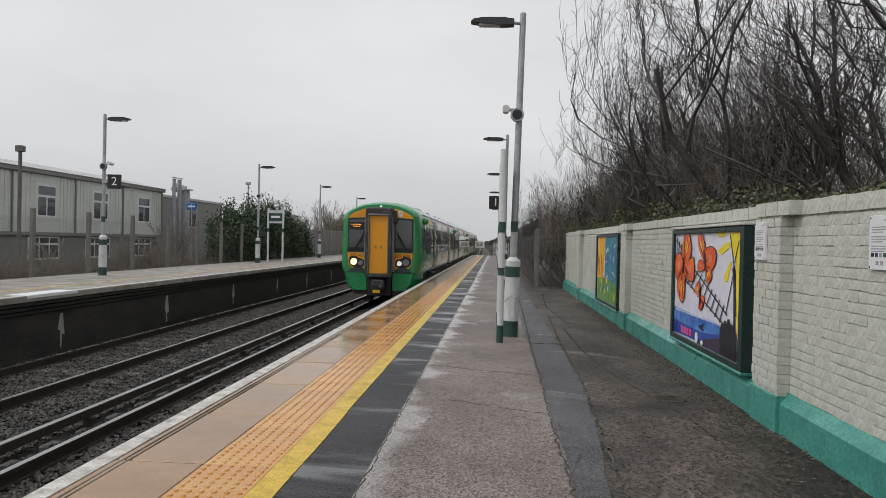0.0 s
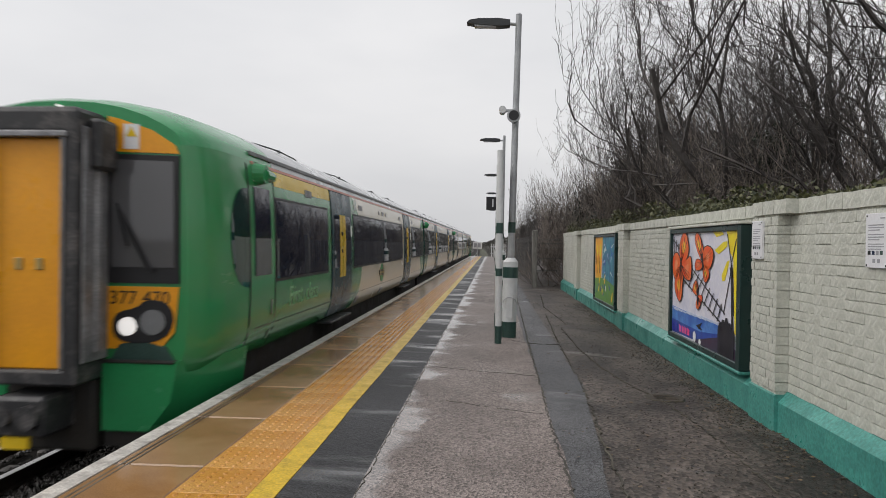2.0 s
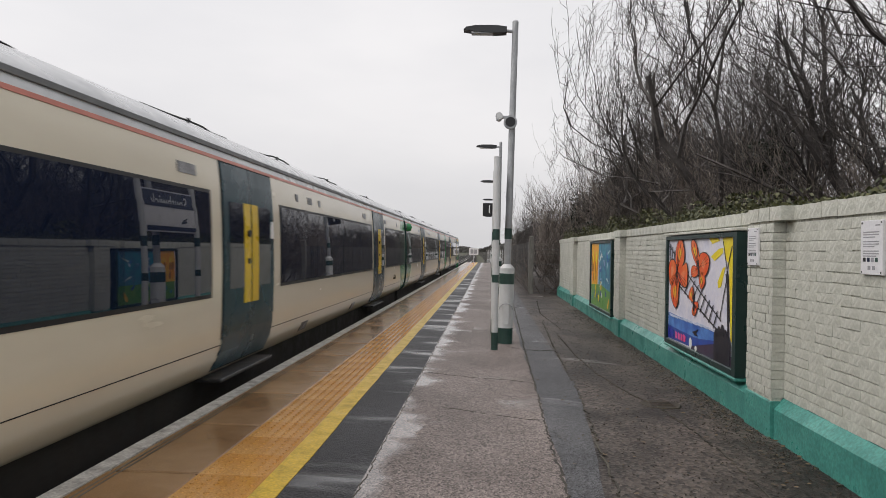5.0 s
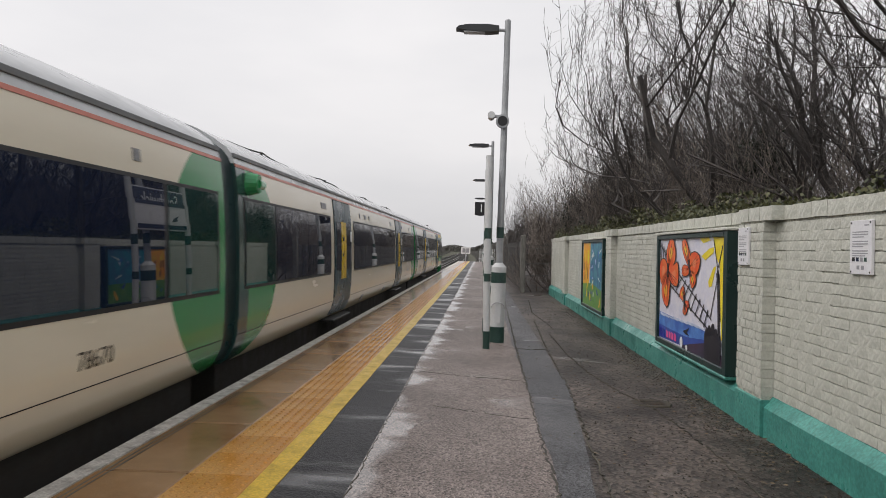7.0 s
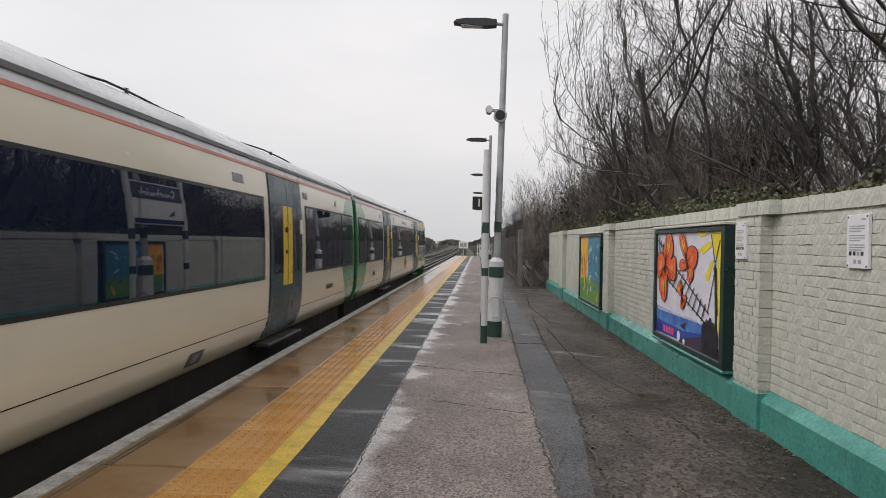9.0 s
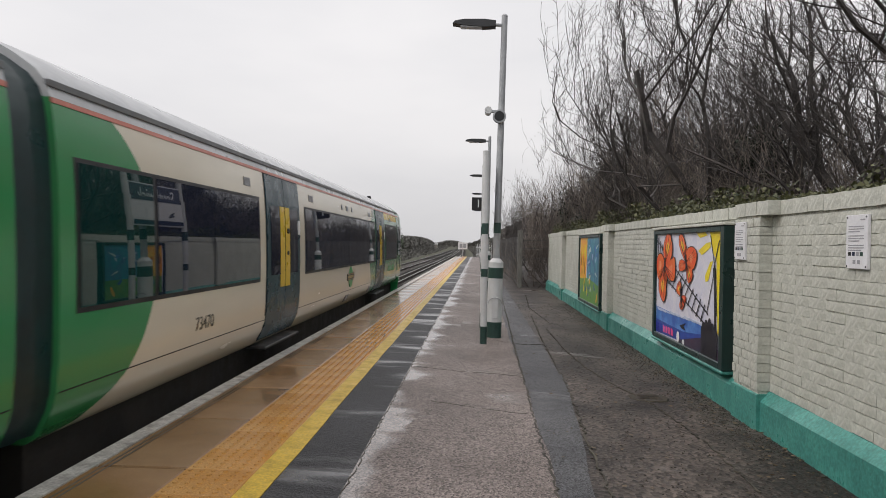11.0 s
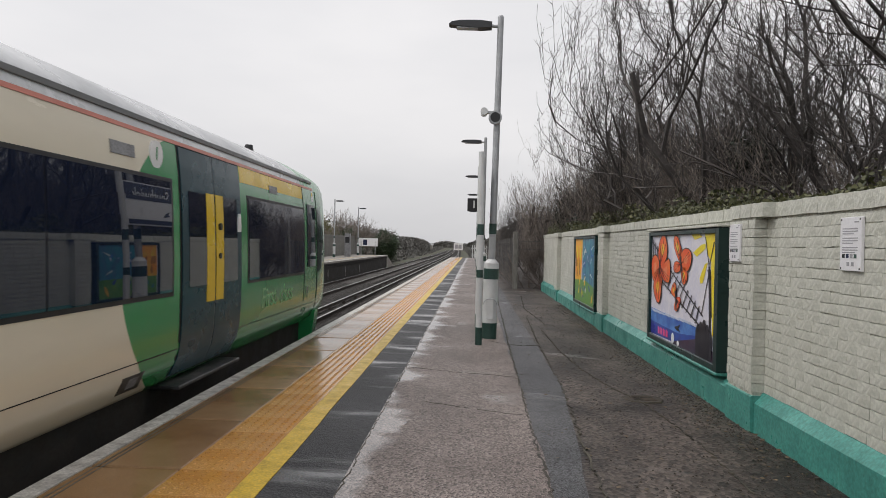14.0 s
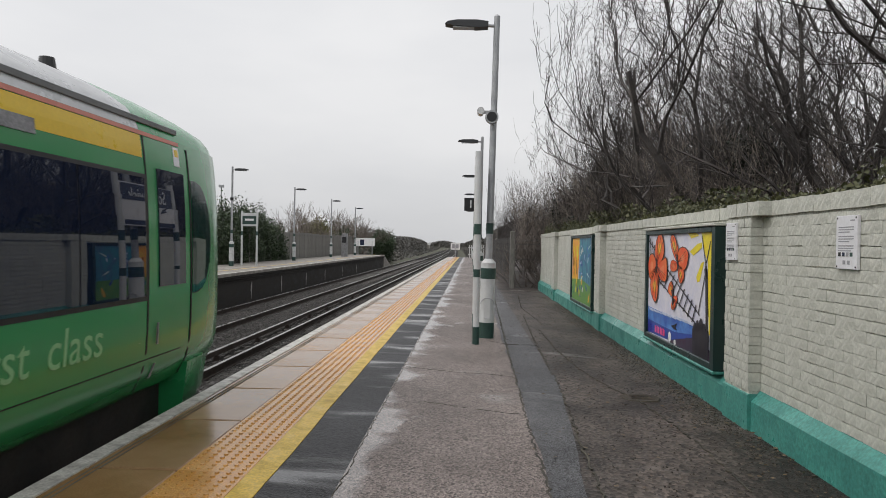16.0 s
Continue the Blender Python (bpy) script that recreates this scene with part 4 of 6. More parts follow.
            for o, wings in flies:
                for n2, wi in enumerate(wings):
                    cu, cv = sum(q[0] for q in wi) / len(wi), sum(q[1] for q in wi) / len(wi)
                    far = max(wi, key=lambda q: (q[0] - o[0]) ** 2 + (q[1] - o[1]) ** 2)
                    def swell(g, wi=wi, cu=cu, cv=cv):
                        return rounded([(cu + (q[0] - cu) * g, cv + (q[1] - cv) * g) for q in wi], 1)
                    paint("wing_outline", swell(1.17), "line_black", 8)
                    paint("painted_wing", swell(1.07), "wing_orange", 9)
                    paint("wing_flush", swell(0.42), "wing_pale" if n2 % 3 else "tangerine", 10)
                    for e in (-0.35, 0.0, 0.35):
                        du, dv = far[0] - o[0], far[1] - o[1]
                        tip = (o[0] + du * 0.9 - e * dv * 0.5, o[1] + dv * 0.9 + e * du * 0.5)
                        paint("wing_vein", [(o[0] - 0.003, o[1]), (o[0] + 0.003, o[1] + 0.004), (tip[0] + 0.0015, tip[1]), (tip[0] - 0.0015, tip[1])], "line_black", 11)
                paint("butterfly_body", [(o[0] - 0.012, o[1] + 0.06), (o[0] + 0.004, o[1] + 0.07), (o[0] + 0.010, o[1] - 0.05), (o[0] - 0.003, o[1] - 0.07)], "line_black", 12)
            # dark huddle of plain shapes by the mast
            for u, h in ((0.765, 0.25), (0.80, 0.28), (0.84, 0.30), (0.875, 0.27), (0.91, 0.23)):
                paint("dark_shape", [(u - 0.022, 0.04), (u + 0.018, 0.04), (u + 0.026, h - 0.02), (u + 0.012, h + 0.03), (u - 0.006, h + 0.03), (u - 0.024, h - 0.02)], "line_black", 8)
            paint("dark_shape", [(0.75, 0.12), (0.93, 0.10), (0.92, 0.22), (0.86, 0.25), (0.77, 0.22)], "line_black", 9)
            for k2 in range(4):
                paint("blue_lettering_bar", [(0.035 + 0.027 * k2, 0.065), (0.052 + 0.027 * k2, 0.065), (0.052 + 0.027 * k2, 0.14), (0.035 + 0.027 * k2, 0.145)], "lettering_blue", 4)
                paint("pink_lettering_bar", [(0.165 + 0.046 * k2, 0.075), (0.198 + 0.046 * k2, 0.075), (0.198 + 0.046 * k2, 0.125), (0.165 + 0.046 * k2, 0.14)], "pink", 4)
            paint("dark_bird_shape", [(0.44, 0.19), (0.49, 0.21), (0.53, 0.23), (0.50, 0.19), (0.53, 0.17), (0.48, 0.17)], "line_black", 5)
            part("white_badge", shape(bmesh.new(), ring(*P(0.42, 0.09), 0.055, 0.06), x - 0.008), "white", b)
            part("white_badge", shape(bmesh.new(), ring(*P(0.50, 0.065), 0.04, 0.03), x - 0.008), "white", b)
        else:
            paint("orange_field", [(0.04, 0.34), (0.34, 0.30), (0.40, 0.97), (0.04, 0.97)], "tangerine", 1)
            paint("aqua_field", [(0.40, 0.36), (0.96, 0.30), (0.96, 0.97), (0.40, 0.97)], "aqua", 1)
            paint("green_field", [(0.04, 0.03), (0.96, 0.03), (0.96, 0.30), (0.5, 0.38), (0.04, 0.34)], "leaf_green", 2)
            rnd = random.Random(4)
            def stroke(nm, u, v, du, dv, w, m, lay):
                q = math.hypot(du, dv)
                nu, nv = -dv / q * w, du / q * w
                paint(nm, rounded([(u - nu, v - nv), (u + du * 0.5 - nu * 1.5, v + dv * 0.5), (u + du, v + dv), (u + du * 0.5 + nu, v + dv * 0.5 + nv), (u + nu, v + nv)], 1), m, lay)
            for k2 in range(7):
                stroke("umber_streak", rnd.uniform(0.08, 0.32), rnd.uniform(0.36, 0.7), rnd.uniform(-0.03, 0.03), rnd.uniform(0.12, 0.26), 0.018, rnd.choice(["umber", "sun_yellow", "umber"]), 3 + k2 % 3)
            for k2 in range(16):
                stroke("white_stroke", rnd.uniform(0.46, 0.82), rnd.uniform(0.42, 0.90), rnd.uniform(-0.16, 0.14), rnd.uniform(-0.14, 0.10), 0.014, rnd.choice(["pale_beam", "foam", "pale_beam", "deep_blue", "sea_blue"]), 3 + k2 % 5)
            for k2 in range(14):
                stroke("meadow_stroke", rnd.uniform(0.10, 0.86), rnd.uniform(0.06, 0.30), rnd.uniform(-0.06, 0.06), rnd.uniform(0.05, 0.16), 0.018, rnd.choice(["pale_beam", "aqua", "sun_yellow", "deep_blue", "leaf_green", "tangerine"]), 4 + k2 % 5)


def build_notices():
    for y0, z0, x in ((4.30, 1.255, WALL_X - 0.012), (5.96, 1.275, WALL_X - 0.112)):
        b = empty("notice_board", pose(0, 0, 0), "small white printed notice screwed to the painted wall", "notice", "notices on the wall")
        w, h = (0.245, 0.335) if y0 < 5 else (0.232, 0.318)
        part("sheet", nbox(x - 0.008, x + 0.012, y0, y0 + w, z0, z0 + h, 0.002), "white_board", b)
        rnd = random.Random(6)
        zz = z0 + h - 0.075
        for i in range(9):
            if i in (3, 6):
                zz -= 0.012
            part("print_line", nbox(x - 0.0095, x - 0.007, y0 + 0.04 + (rnd.uniform(0, 0.06) if i in (2, 5, 8) else 0), y0 + w - 0.03, zz, zz + 0.006), "ink", b)
            zz -= 0.0155
        for i in range(4):
            part("picture_mark", nbox(x - 0.0095, x - 0.007, y0 + w - 0.03 - 0.045 * i - 0.03, y0 + w - 0.03 - 0.045 * i, z0 + 0.08, z0 + 0.105), ("black", "navy", "ink", "pole_green")[i], b)
        for i in range(2):
            part("badge_mark", nbox(x - 0.0095, x - 0.007, y0 + 0.08 + 0.05 * i, y0 + 0.11 + 0.05 * i, z0 + 0.03, z0 + 0.055), "ink", b)
        part("heading_mark", nbox(x - 0.0095, x - 0.007, y0 + 0.03, y0 + 0.08, z0 + h - 0.035, z0 + h - 0.027), "ink", b)
        for dy in (0.015, w - 0.015):
            for dz in (0.015, h - 0.015):
                part("screw", ncyl((x - 0.011, y0 + dy, z0 + dz), (x, y0 + dy, z0 + dz), 0.006, n=8), "black", b)


# ---------------------------------------------------------------- the train
PROFILE = [(1.20, 0.14), (1.285, 0.20), (1.355, 0.34), (1.385, 0.45), (1.398, 0.65), (1.40, 0.95), (1.398, 1.2), (1.385, 1.6), (1.365, 1.9), (1.345, 2.08), (1.325, 2.2)]
ROOF = [(1.325, 2.2), (1.295, 2.29), (1.23, 2.37), (1.10, 2.46), (0.92, 2.56), (0.66, 2.655), (0.36, 2.715), (0.0, 2.735)]


def side_u(z):
    for (u0, z0), (u1, z1) in zip(PROFILE, PROFILE[1:]):
        if z0 <= z <= z1:
            return u0 + (u1 - u0) * (z - z0) / (z1 - z0)
    return PROFILE[-1][0] if z > 2 else PROFILE[0][0]


def loft(name, sections, material, parent, close=True, smooth=True):
    """Joins rings of equal length into a skin, with end caps."""
    v = [p for s in sections for p in s]
    k = len(sections[0])
    f = []
    for j in range(len(sections) - 1):
        for i in range(k if close else k - 1):
            a, b = j * k + i, j * k + (i + 1) % k
            f.append((a, b, b + k, a + k))
    f += [tuple(range(k))[::-1], tuple((len(sections) - 1) * k + i for i in range(k))]
    ob = pydata(name, v, f, material, parent, smooth)
    bm = bmesh.new()
    bm.from_mesh(ob.data)
    bmesh.ops.recalc_face_normals(bm, faces=bm.faces)
    for e in bm.edges:
        if len(e.link_faces) == 2 and e.calc_face_angle() > 0.6:
            e.smooth = False
    bm.to_mesh(ob.data)
    bm.free()
    return ob


def body_ring(y, s=1.0, sr=1.0, low=None):
    r = [(u * s, y, z) for u, z in PROFILE]
    return r + [(-u, yy, z) for u, yy, z in reversed(r)]


def roof_ring(y, s=1.0, drop=0.0):
    def zz(z):
        return 2.18 + (z - 2.18) * (1 - drop)
    r = [(u * s, y, zz(z)) for u, z in ROOF]
    return r + [(-u, yy, z) for u, yy, z in reversed(r[:-1])]


def panel(name, y0, y1, z0, z1, off, material, parent, side=1, label="", thick=0.012, k=6, round_c=0.0):
    """A pane or plate that follows the curve of the car's side, standing off it by off metres."""
    zs = [z0 + (z1 - z0) * i / k for i in range(k + 1)]
    v, f = [], []
    for i, z in enumerate(zs):
        u = side_u(z)
        c = round_c if i in (0, k) else 0.0
        for uu in (u + off, u + off - thick):
            v += [(side * uu, y0 + c, z), (side * uu, y1 - c, z)]
    for i in range(k):
        a, b = 4 * i, 4 * i + 4
        f += [(a, a + 1, b + 1, b), (a + 2, b + 2, b + 3, a + 3), (a, b, b + 2, a + 2), (a + 1, a + 3, b + 3, b + 1)]
    f += [(0, 2, 3, 1), (4 * k, 4 * k + 1, 4 * k + 3, 4 * k + 2)]
    ob = pydata(name, v, f, material, parent, False)
    bm = bmesh.new()
    bm.from_mesh(ob.data)
    bmesh.ops.recalc_face_normals(bm, faces=bm.faces)
    bm.to_mesh(ob.data)
    bm.free()
    return tagged(ob, label) if label else ob


def on_side(side, u, y, z):
    m = Matrix(((0, 0, side, side * u), (side, 0, 0, y), (0, 1, 0, z), (0, 0, 0, 1)))
    return m


def car_window(car, y0, y1, material="glass", splits=()):
    for sd in (1, -1):
        panel("window_frame", y0 - 0.03, y1 + 0.03, 0.905, 1.865, 0.004, "black", car, sd)
        cuts = [y0, *splits, y1]
        for a, b in zip(cuts, cuts[1:]):
            panel("window", a + 0.008, b - 0.008, 0.94, 1.835, 0.009, material, car, sd, round_c=0.0)


def car_door(car, y0, y1):
    mid = (y0 + y1) / 2
    for sd in (1, -1):
        panel("door_surround", y0 - 0.03, y1 + 0.03, 0.2, 2.165, 0.003, "seam", car, sd, k=12)
        for a, b in ((y0, mid - 0.012), (mid + 0.012, y1)):
            panel("door_leaf", a, b, 0.215, 2.15, 0.012, "door_teal", car, sd, "deep teal sliding door leaf", k=12)
            inner = b if b < mid else a
            outer = a if b < mid else b
            w0, w1 = sorted((inner + (0.21 if inner > mid else -0.21), outer + (-0.13 if outer > mid else 0.13)))
            panel("door_window", w0, w1, 0.96, 1.79, 0.016, "glass", car, sd)
            s0, s1 = sorted((inner + (0.008 if inner > mid else -0.008), inner + (0.20 if inner > mid else -0.20)))
            panel("door_stripe", s0, s1, 0.80, 1.80, 0.017, "strip_yellow", car, sd, "yellow door-edge stripe")
        panel("door_seal", mid - 0.012, mid + 0.012, 0.215, 2.15, 0.008, "gutter_grey", car, sd, k=12)
        uu = side_u(1.3)
        b = bmesh.new()
        for z, r in ((1.22, 0.028), (1.50, 0.034)):
            cyl(b, (sd * (uu + 0.01), mid - 0.10, z), (sd * (uu + 0.032), mid - 0.10, z), r, n=10)
        part("door_button", b, "black", car)
        st = nbox(sd * 1.14, sd * 1.40, y0 - 0.02, y1 + 0.02, 0.10, 0.135, 0.008)
        part("door_step", st, "gangway", car, "dark scuffed metal door step")
        c = y1 - 0.075 if sd > 0 else y0 + 0.075
        b = prism(bmesh.new(), [(c - 0.05, 1.46), (c + 0.05, 1.46), (c + 0.05, 1.53), (c + 0.02, 1.65), (c - 0.02, 1.65), (c - 0.05, 1.53)], "x", min(sd * 1.37, sd * 1.411), max(sd * 1.37, sd * 1.411))
        part("white_mark", b, "white", car)


def car_lines(car, y0, y1):
    for sd in (1, -1):
        panel("cantrail_red_line", y0, y1, 2.165, 2.197, 0.006, "red_line", car, sd, k=2)
        g = nbox(sd * 1.285, sd * 1.318, y0, y1, 2.262, 2.305, 0.004)
        part("rain_gutter", g, "gutter_grey", car)
        panel("body_crease", y0 + 0.02, y1 - 0.02, 0.446, 0.453, 0.003, "seam", car, sd, k=1)


def roof_kit(car, y0, y1, seed):
    rnd = random.Random(seed)
    y = y0 + 1.0
    while y < y1 - 2:
        ln = rnd.uniform(1.2, 2.6)
        b = bmesh.new()
        p0 = (0.86, y, 2.58)
        for i in range(6):
            q = (0.86 + rnd.uniform(-0.03, 0.03), y + ln * (i + 1) / 6, 2.575 + 0.03 * math.sin(math.pi * (i + 1) / 6))
            cyl(b, p0, q, 0.011, n=5)
            p0 = q
        cyl(b, (0.86, y + ln / 2, 2.55), (0.86, y + ln / 2, 2.63), 0.018, n=6)
        tagged(part("roof_cable", b, "black", car), kind="stuff")
        y += ln + rnd.uniform(0.8, 2.4)


def small_vents(car, ys):
    for y, w in ys:
        for sd in (1, -1):
            panel("side_vent", y, y + w, 1.96, 2.05, 0.008, "steel", car, sd, k=1)


def underframe(car, y0, y1, bogies):
    part("underframe", nbox(-1.12, 1.12, y0 + 0.1, y1 - 0.1, -0.42, 0.2), "underframe", car)
    for y in bogies:
        b = bmesh.new()
        for sd in (-1, 1):
            box(b, sd * 1.02 - 0.08, sd * 1.02 + 0.08, y - 1.6, y + 1.6, -0.55, -0.28, 0.03)
            for dy in (-1.3, 1.3):
                box(b, sd * 1.02 - 0.13, sd * 1.02 + 0.13, y + dy - 0.18, y + dy + 0.18, -0.62, -0.30, 0.04)
                cyl(b, (sd * 0.68, y + dy, -0.48), (sd * 0.82, y + dy, -0.48), 0.42, n=20)
        part("bogie", b, "underframe", car)


def maker_plate(car, y):
    """A plain green disc behind a dark plate, no lettering."""
    for sd in (1, -1):
        u = side_u(0.7)
        b = bmesh.new()
        cyl(b, (sd * (u - 0.01), y, 0.70), (sd * (u + 0.006), y, 0.70), 0.2, n=24)
        part("roundel", b, "logo_green", car)
        part("plate", nbox(sd * (u - 0.01), sd * (u + 0.009), y - 0.36, y + 0.36, 0.64, 0.77), "logo_brown", car)
        part("plate_bar", nbox(sd * (u - 0.01), sd * (u + 0.011), y - 0.28, y + 0.28, 0.68, 0.73), "gold", car)
        for dz in (0.652, 0.752):
            part("plate_rule", nbox(sd * (u - 0.01), sd * (u + 0.011), y - 0.34, y + 0.34, dz, dz + 0.007), "gold", car)


def access_flap(car, y):
    for sd in (1, -1):
        panel("access_flap", y, y + 0.32, 0.235, 0.36, 0.006, "logo_brown", car, sd, k=2)
        panel("access_plate", y + 0.08, y + 0.22, 0.26, 0.335, 0.009, "steel", car, sd, k=1)


LIV_MID = livery("cream_and_green_livery", [(-9.45, 1.25, 1.45, 1.12), (9.45, 1.25, 1.35, 1.12)], dark=-9.05)
LIV_CAB = livery("cab_car_livery", [(-13.3, 1.15, 1.35, 1.12), (-0.1, 1.25, 1.35, 1.12)], -13.3)


def bellows(parent, y0, y1):
    """The dark fairing between two cars, drawn in a little from the body sides."""
    r = [(u, z) for u, z in PROFILE[1:]] + ROOF[1:-1]
    r = r + [(-u, z) for u, z in reversed(r)]
    loft("gangway_bellows", [[(u * q, y, 0.15 + (z - 0.15) * 0.985) for u, z in r] for y, q in ((y0, 0.975), (y0 + 0.12, 0.95), ((y0 + y1) / 2, 0.97), (y1 - 0.12, 0.95), (y1, 0.975))], "gangway_dark", parent)


def middle_car(train, y, number, seed):
    car = loft("carriage", [body_ring(a) for a in (-9.33, -5, 0, 5, 9.33)], LIV_MID, train)
    car.matrix_basis = pose(0, y, 0)
    tagged(car, "cream carriage with green ends and dark window band")
    loft("roof_shell", [roof_ring(a) for a in (-9.33, -3, 3, 9.33)], "roof", car, close=True)
    car_window(car, -9.15, -8.1, "glass_green")
    car_window(car, -8.05, -5.0, splits=(-6.5,))
    car_door(car, -4.7, -3.22)
    car_window(car, -2.9, 3.55, splits=(-1.2, 0.6, 2.2))
    car_door(car, 3.78, 5.24)
    car_window(car, 5.5, 8.05, splits=(6.9,))
    car_window(car, 8.1, 9.15, "glass_green")
    car_lines(car, -9.33, 9.33)
    roof_kit(car, -9.3, 9.3, seed)
    small_vents(car, [(-5.6, 0.34), (-2.2, 0.12), (-1.6, 0.22), (-1.0, 0.12), (2.6, 0.3), (5.4, 0.24), (7.6, 0.1)])
    underframe(car, -9.33, 9.33, (-6.6, 6.6))
    access_flap(car, -1.8), access_flap(car, 1.6)
    for sd in (1, -1):
        if number:
            text_part("coach_number", number, 0.17, "logo_brown", car, on_side(sd, side_u(0.62) + 0.002, 7.1 if sd > 0 else -7.1, 0.62))
        else:
            panel("number_bar", 6.85, 7.35, 0.585, 0.66, 0.003, "logo_brown", car, sd, k=1)
    for sd in (1, -1):
        bm = bmesh.new()
        cyl(bm, (sd * 1.36, -9.0, 2.02), (sd * 1.48, -9.0, 2.02), 0.13, 0.10, n=16)
        cyl(bm, (sd * 1.44, -9.0, 2.02), (sd * 1.44, -8.78, 2.02), 0.07, 0.05, n=10)
        part("camera_housing", bm, "train_green", car, "green side-camera housing")
    bellows(car, -9.74, -9.32)
    return car


def cab_car(train, m, lit, number=""):
    secs = [(0.2 - 0.4, 1.0), (-5, 1), (-10, 1), (-15, 1), (-17.8, 1.0), (-18.3, 0.996), (-18.65, 0.984), (-18.86, 0.958), (-18.98, 0.915), (-19.05, 0.85)]
    car = loft("carriage", [body_ring(y, s) for y, s in secs], LIV_CAB, train)
    car.matrix_basis = m
    tagged(car, "green-nosed cab carriage with cream sides and yellow front")
    loft("roof_shell", [roof_ring(a) for a in (-0.2, -6, -12, -17.2)], "roof", car)
    loft("cab_dome", [roof_ring(y, s, d) for y, s, d in ((-17.203, 1.0, 0.0), (-17.9, 1.0, 0.02), (-18.4, 0.992, 0.06), (-18.72, 0.972, 0.12), (-18.92, 0.93, 0.18), (-19.05, 0.85, 0.26))], "train_green", car)
    car_window(car, -1.4, -0.4, "glass_green")
    car_window(car, -3.95, -1.45, splits=(-2.6,))
    car_door(car, -5.7, -4.22)
    car_window(car, -12.78, -6.05, splits=(-11.1, -9.4, -7.8))
    car_door(car, -14.45, -12.97)
    car_window(car, -17.2, -14.72, splits=(-16.3,))
    car_lines(car, -17.9, -0.2)
    roof_kit(car, -17.5, -0.5, 5)
    small_vents(car, [(-12.2, 0.34), (-9.9, 0.1), (-9.45, 0.22), (-8.9, 0.1), (-6.6, 0.26), (-3.7, 0.2), (-15.9, 0.34)])
    underframe(car, -18.3, -0.2, (-15.2, -3.2))
    access_flap(car, -9.6), access_flap(car, -12.4)
    maker_plate(car, -9.6)
    if not lit:
        part("roof_aerial", cyl(ncyl((-0.50, -17.38, 2.62), (-0.50, -17.38, 2.70), 0.085, n=14), (-0.50, -17.38, 2.70), (-0.50, -17.38, 2.79), 0.07, 0.055, n=14), "black", car)
    for sd in (1, -1):
        panel("yellow_stripe", -17.2, -14.5, 1.99, 2.16, 0.003, "strip_yellow", car, sd, "first class yellow stripe", k=2)
        # cab door, its window, and the dark rounded side light
        for y in (-17.24, -18.06):
            panel("cab_door_gap", y - 0.012, y + 0.012, 0.2, 2.16, 0.004, "seam", car, sd, k=12)
        panel("cab_door_window", -17.92, -17.42, 1.0, 1.93, 0.012, "glass", car, sd)
        panel("cab_door_rail", -17.40, -17.385, 0.55, 0.72, 0.02, "steel", car, sd, k=1)
        panel("cab_door_rail", -17.40, -17.385, 0.28, 0.40, 0.02, "steel", car, sd, k=1)
        v, f = [], []
        for i in range(13):
            z = 1.40 + 0.50 * math.cos(math.pi * (i + 0.5) / 13)
            for j in range(6):
                y = -18.09 - 0.46 * math.sin(math.pi * (i + 0.5) / 13) ** 0.7 * j / 5
                v.append((sd * (side_u(z) * np.interp(-y, [-a for a, q in secs], [q for a, q in secs]) + 0.006), y, z))
        for i in range(12):
            for j in range(5):
                f.append((6 * i + j, 6 * i + j + 1, 6 * i + j + 7, 6 * i + j + 6))
        pydata("cab_side_light", v, f, "glass_green", car, True)
        panel("cab_label", -17.88, -17.77, 1.99, 2.15, 0.005, "white_board", car, sd, "small warning label", k=2)
        panel("cab_label_mark", -17.86, -17.79, 2.07, 2.13, 0.007, "strip_yellow", car, sd, k=1)
        disc = bmesh.new()
        cyl(disc, (sd * 1.33, -12.55, 2.03), (sd * 1.362, -12.55, 2.03), 0.11, n=20)
        part("class_disc", disc, "white", car)
        text_part("class_numeral", "1", 0.15, "train_green", car, on_side(sd, 1.364, -12.55, 2.03))
        for word, off in (("First", -0.45), ("class", 0.33)):
            text_part("class_lettering", word, 0.34, "pale_green_print", car, on_side(sd, side_u(0.68) + 0.001, -15.95 + sd * off, 0.69), shear=0.12)
        if not lit:
            continue
        bm = bmesh.new()
        cyl(bm, (sd * 1.33, -17.78, 2.07), (sd * 1.46, -17.78, 2.07), 0.13, 0.10, n=16)
        cyl(bm, (sd * 1.42, -17.78, 2.06), (sd * 1.42, -17.5, 2.06), 0.075, 0.06, n=12)
        part("camera_housing", bm, "train_green", car, "green side-camera housing")
    # ---- front
    F = -19.05
    for sd in (1, -1):
        e = 0.455
        part("windscreen_surround", prism(bmesh.new(), [(sd * e, 0.98), (sd * 1.115, 0.98), (sd * 1.105, 2.10), (sd * e, 2.12)], "y", F - 0.02, F + 0.02), "black", car)
        part("windscreen", prism(bmesh.new(), [(sd * (e + 0.05), 1.12), (sd * 1.075, 1.12), (sd * 1.06, 2.05), (sd * (e + 0.05), 2.07)], "y", F - 0.03, F), "screen", car)
        part("front_panel", prism(bmesh.new(), [(sd * e, 0.40), (sd * 0.95, 0.40), (sd * 1.075, 0.55), (sd * 1.11, 0.95), (sd * e, 0.95)], "y", F - 0.016, F + 0.02), "train_yellow", car, "yellow front panel")
        part("front_brow", prism(bmesh.new(), [(sd * e, 2.14), (sd * 1.10, 2.12), (sd * 1.06, 2.20), (sd * 0.85, 2.33), (sd * 0.55, 2.43), (sd * e, 2.45)], "y", F - 0.014, F + 0.02), "train_yellow", car, "yellow band above the windscreen")
        w = bmesh.new()
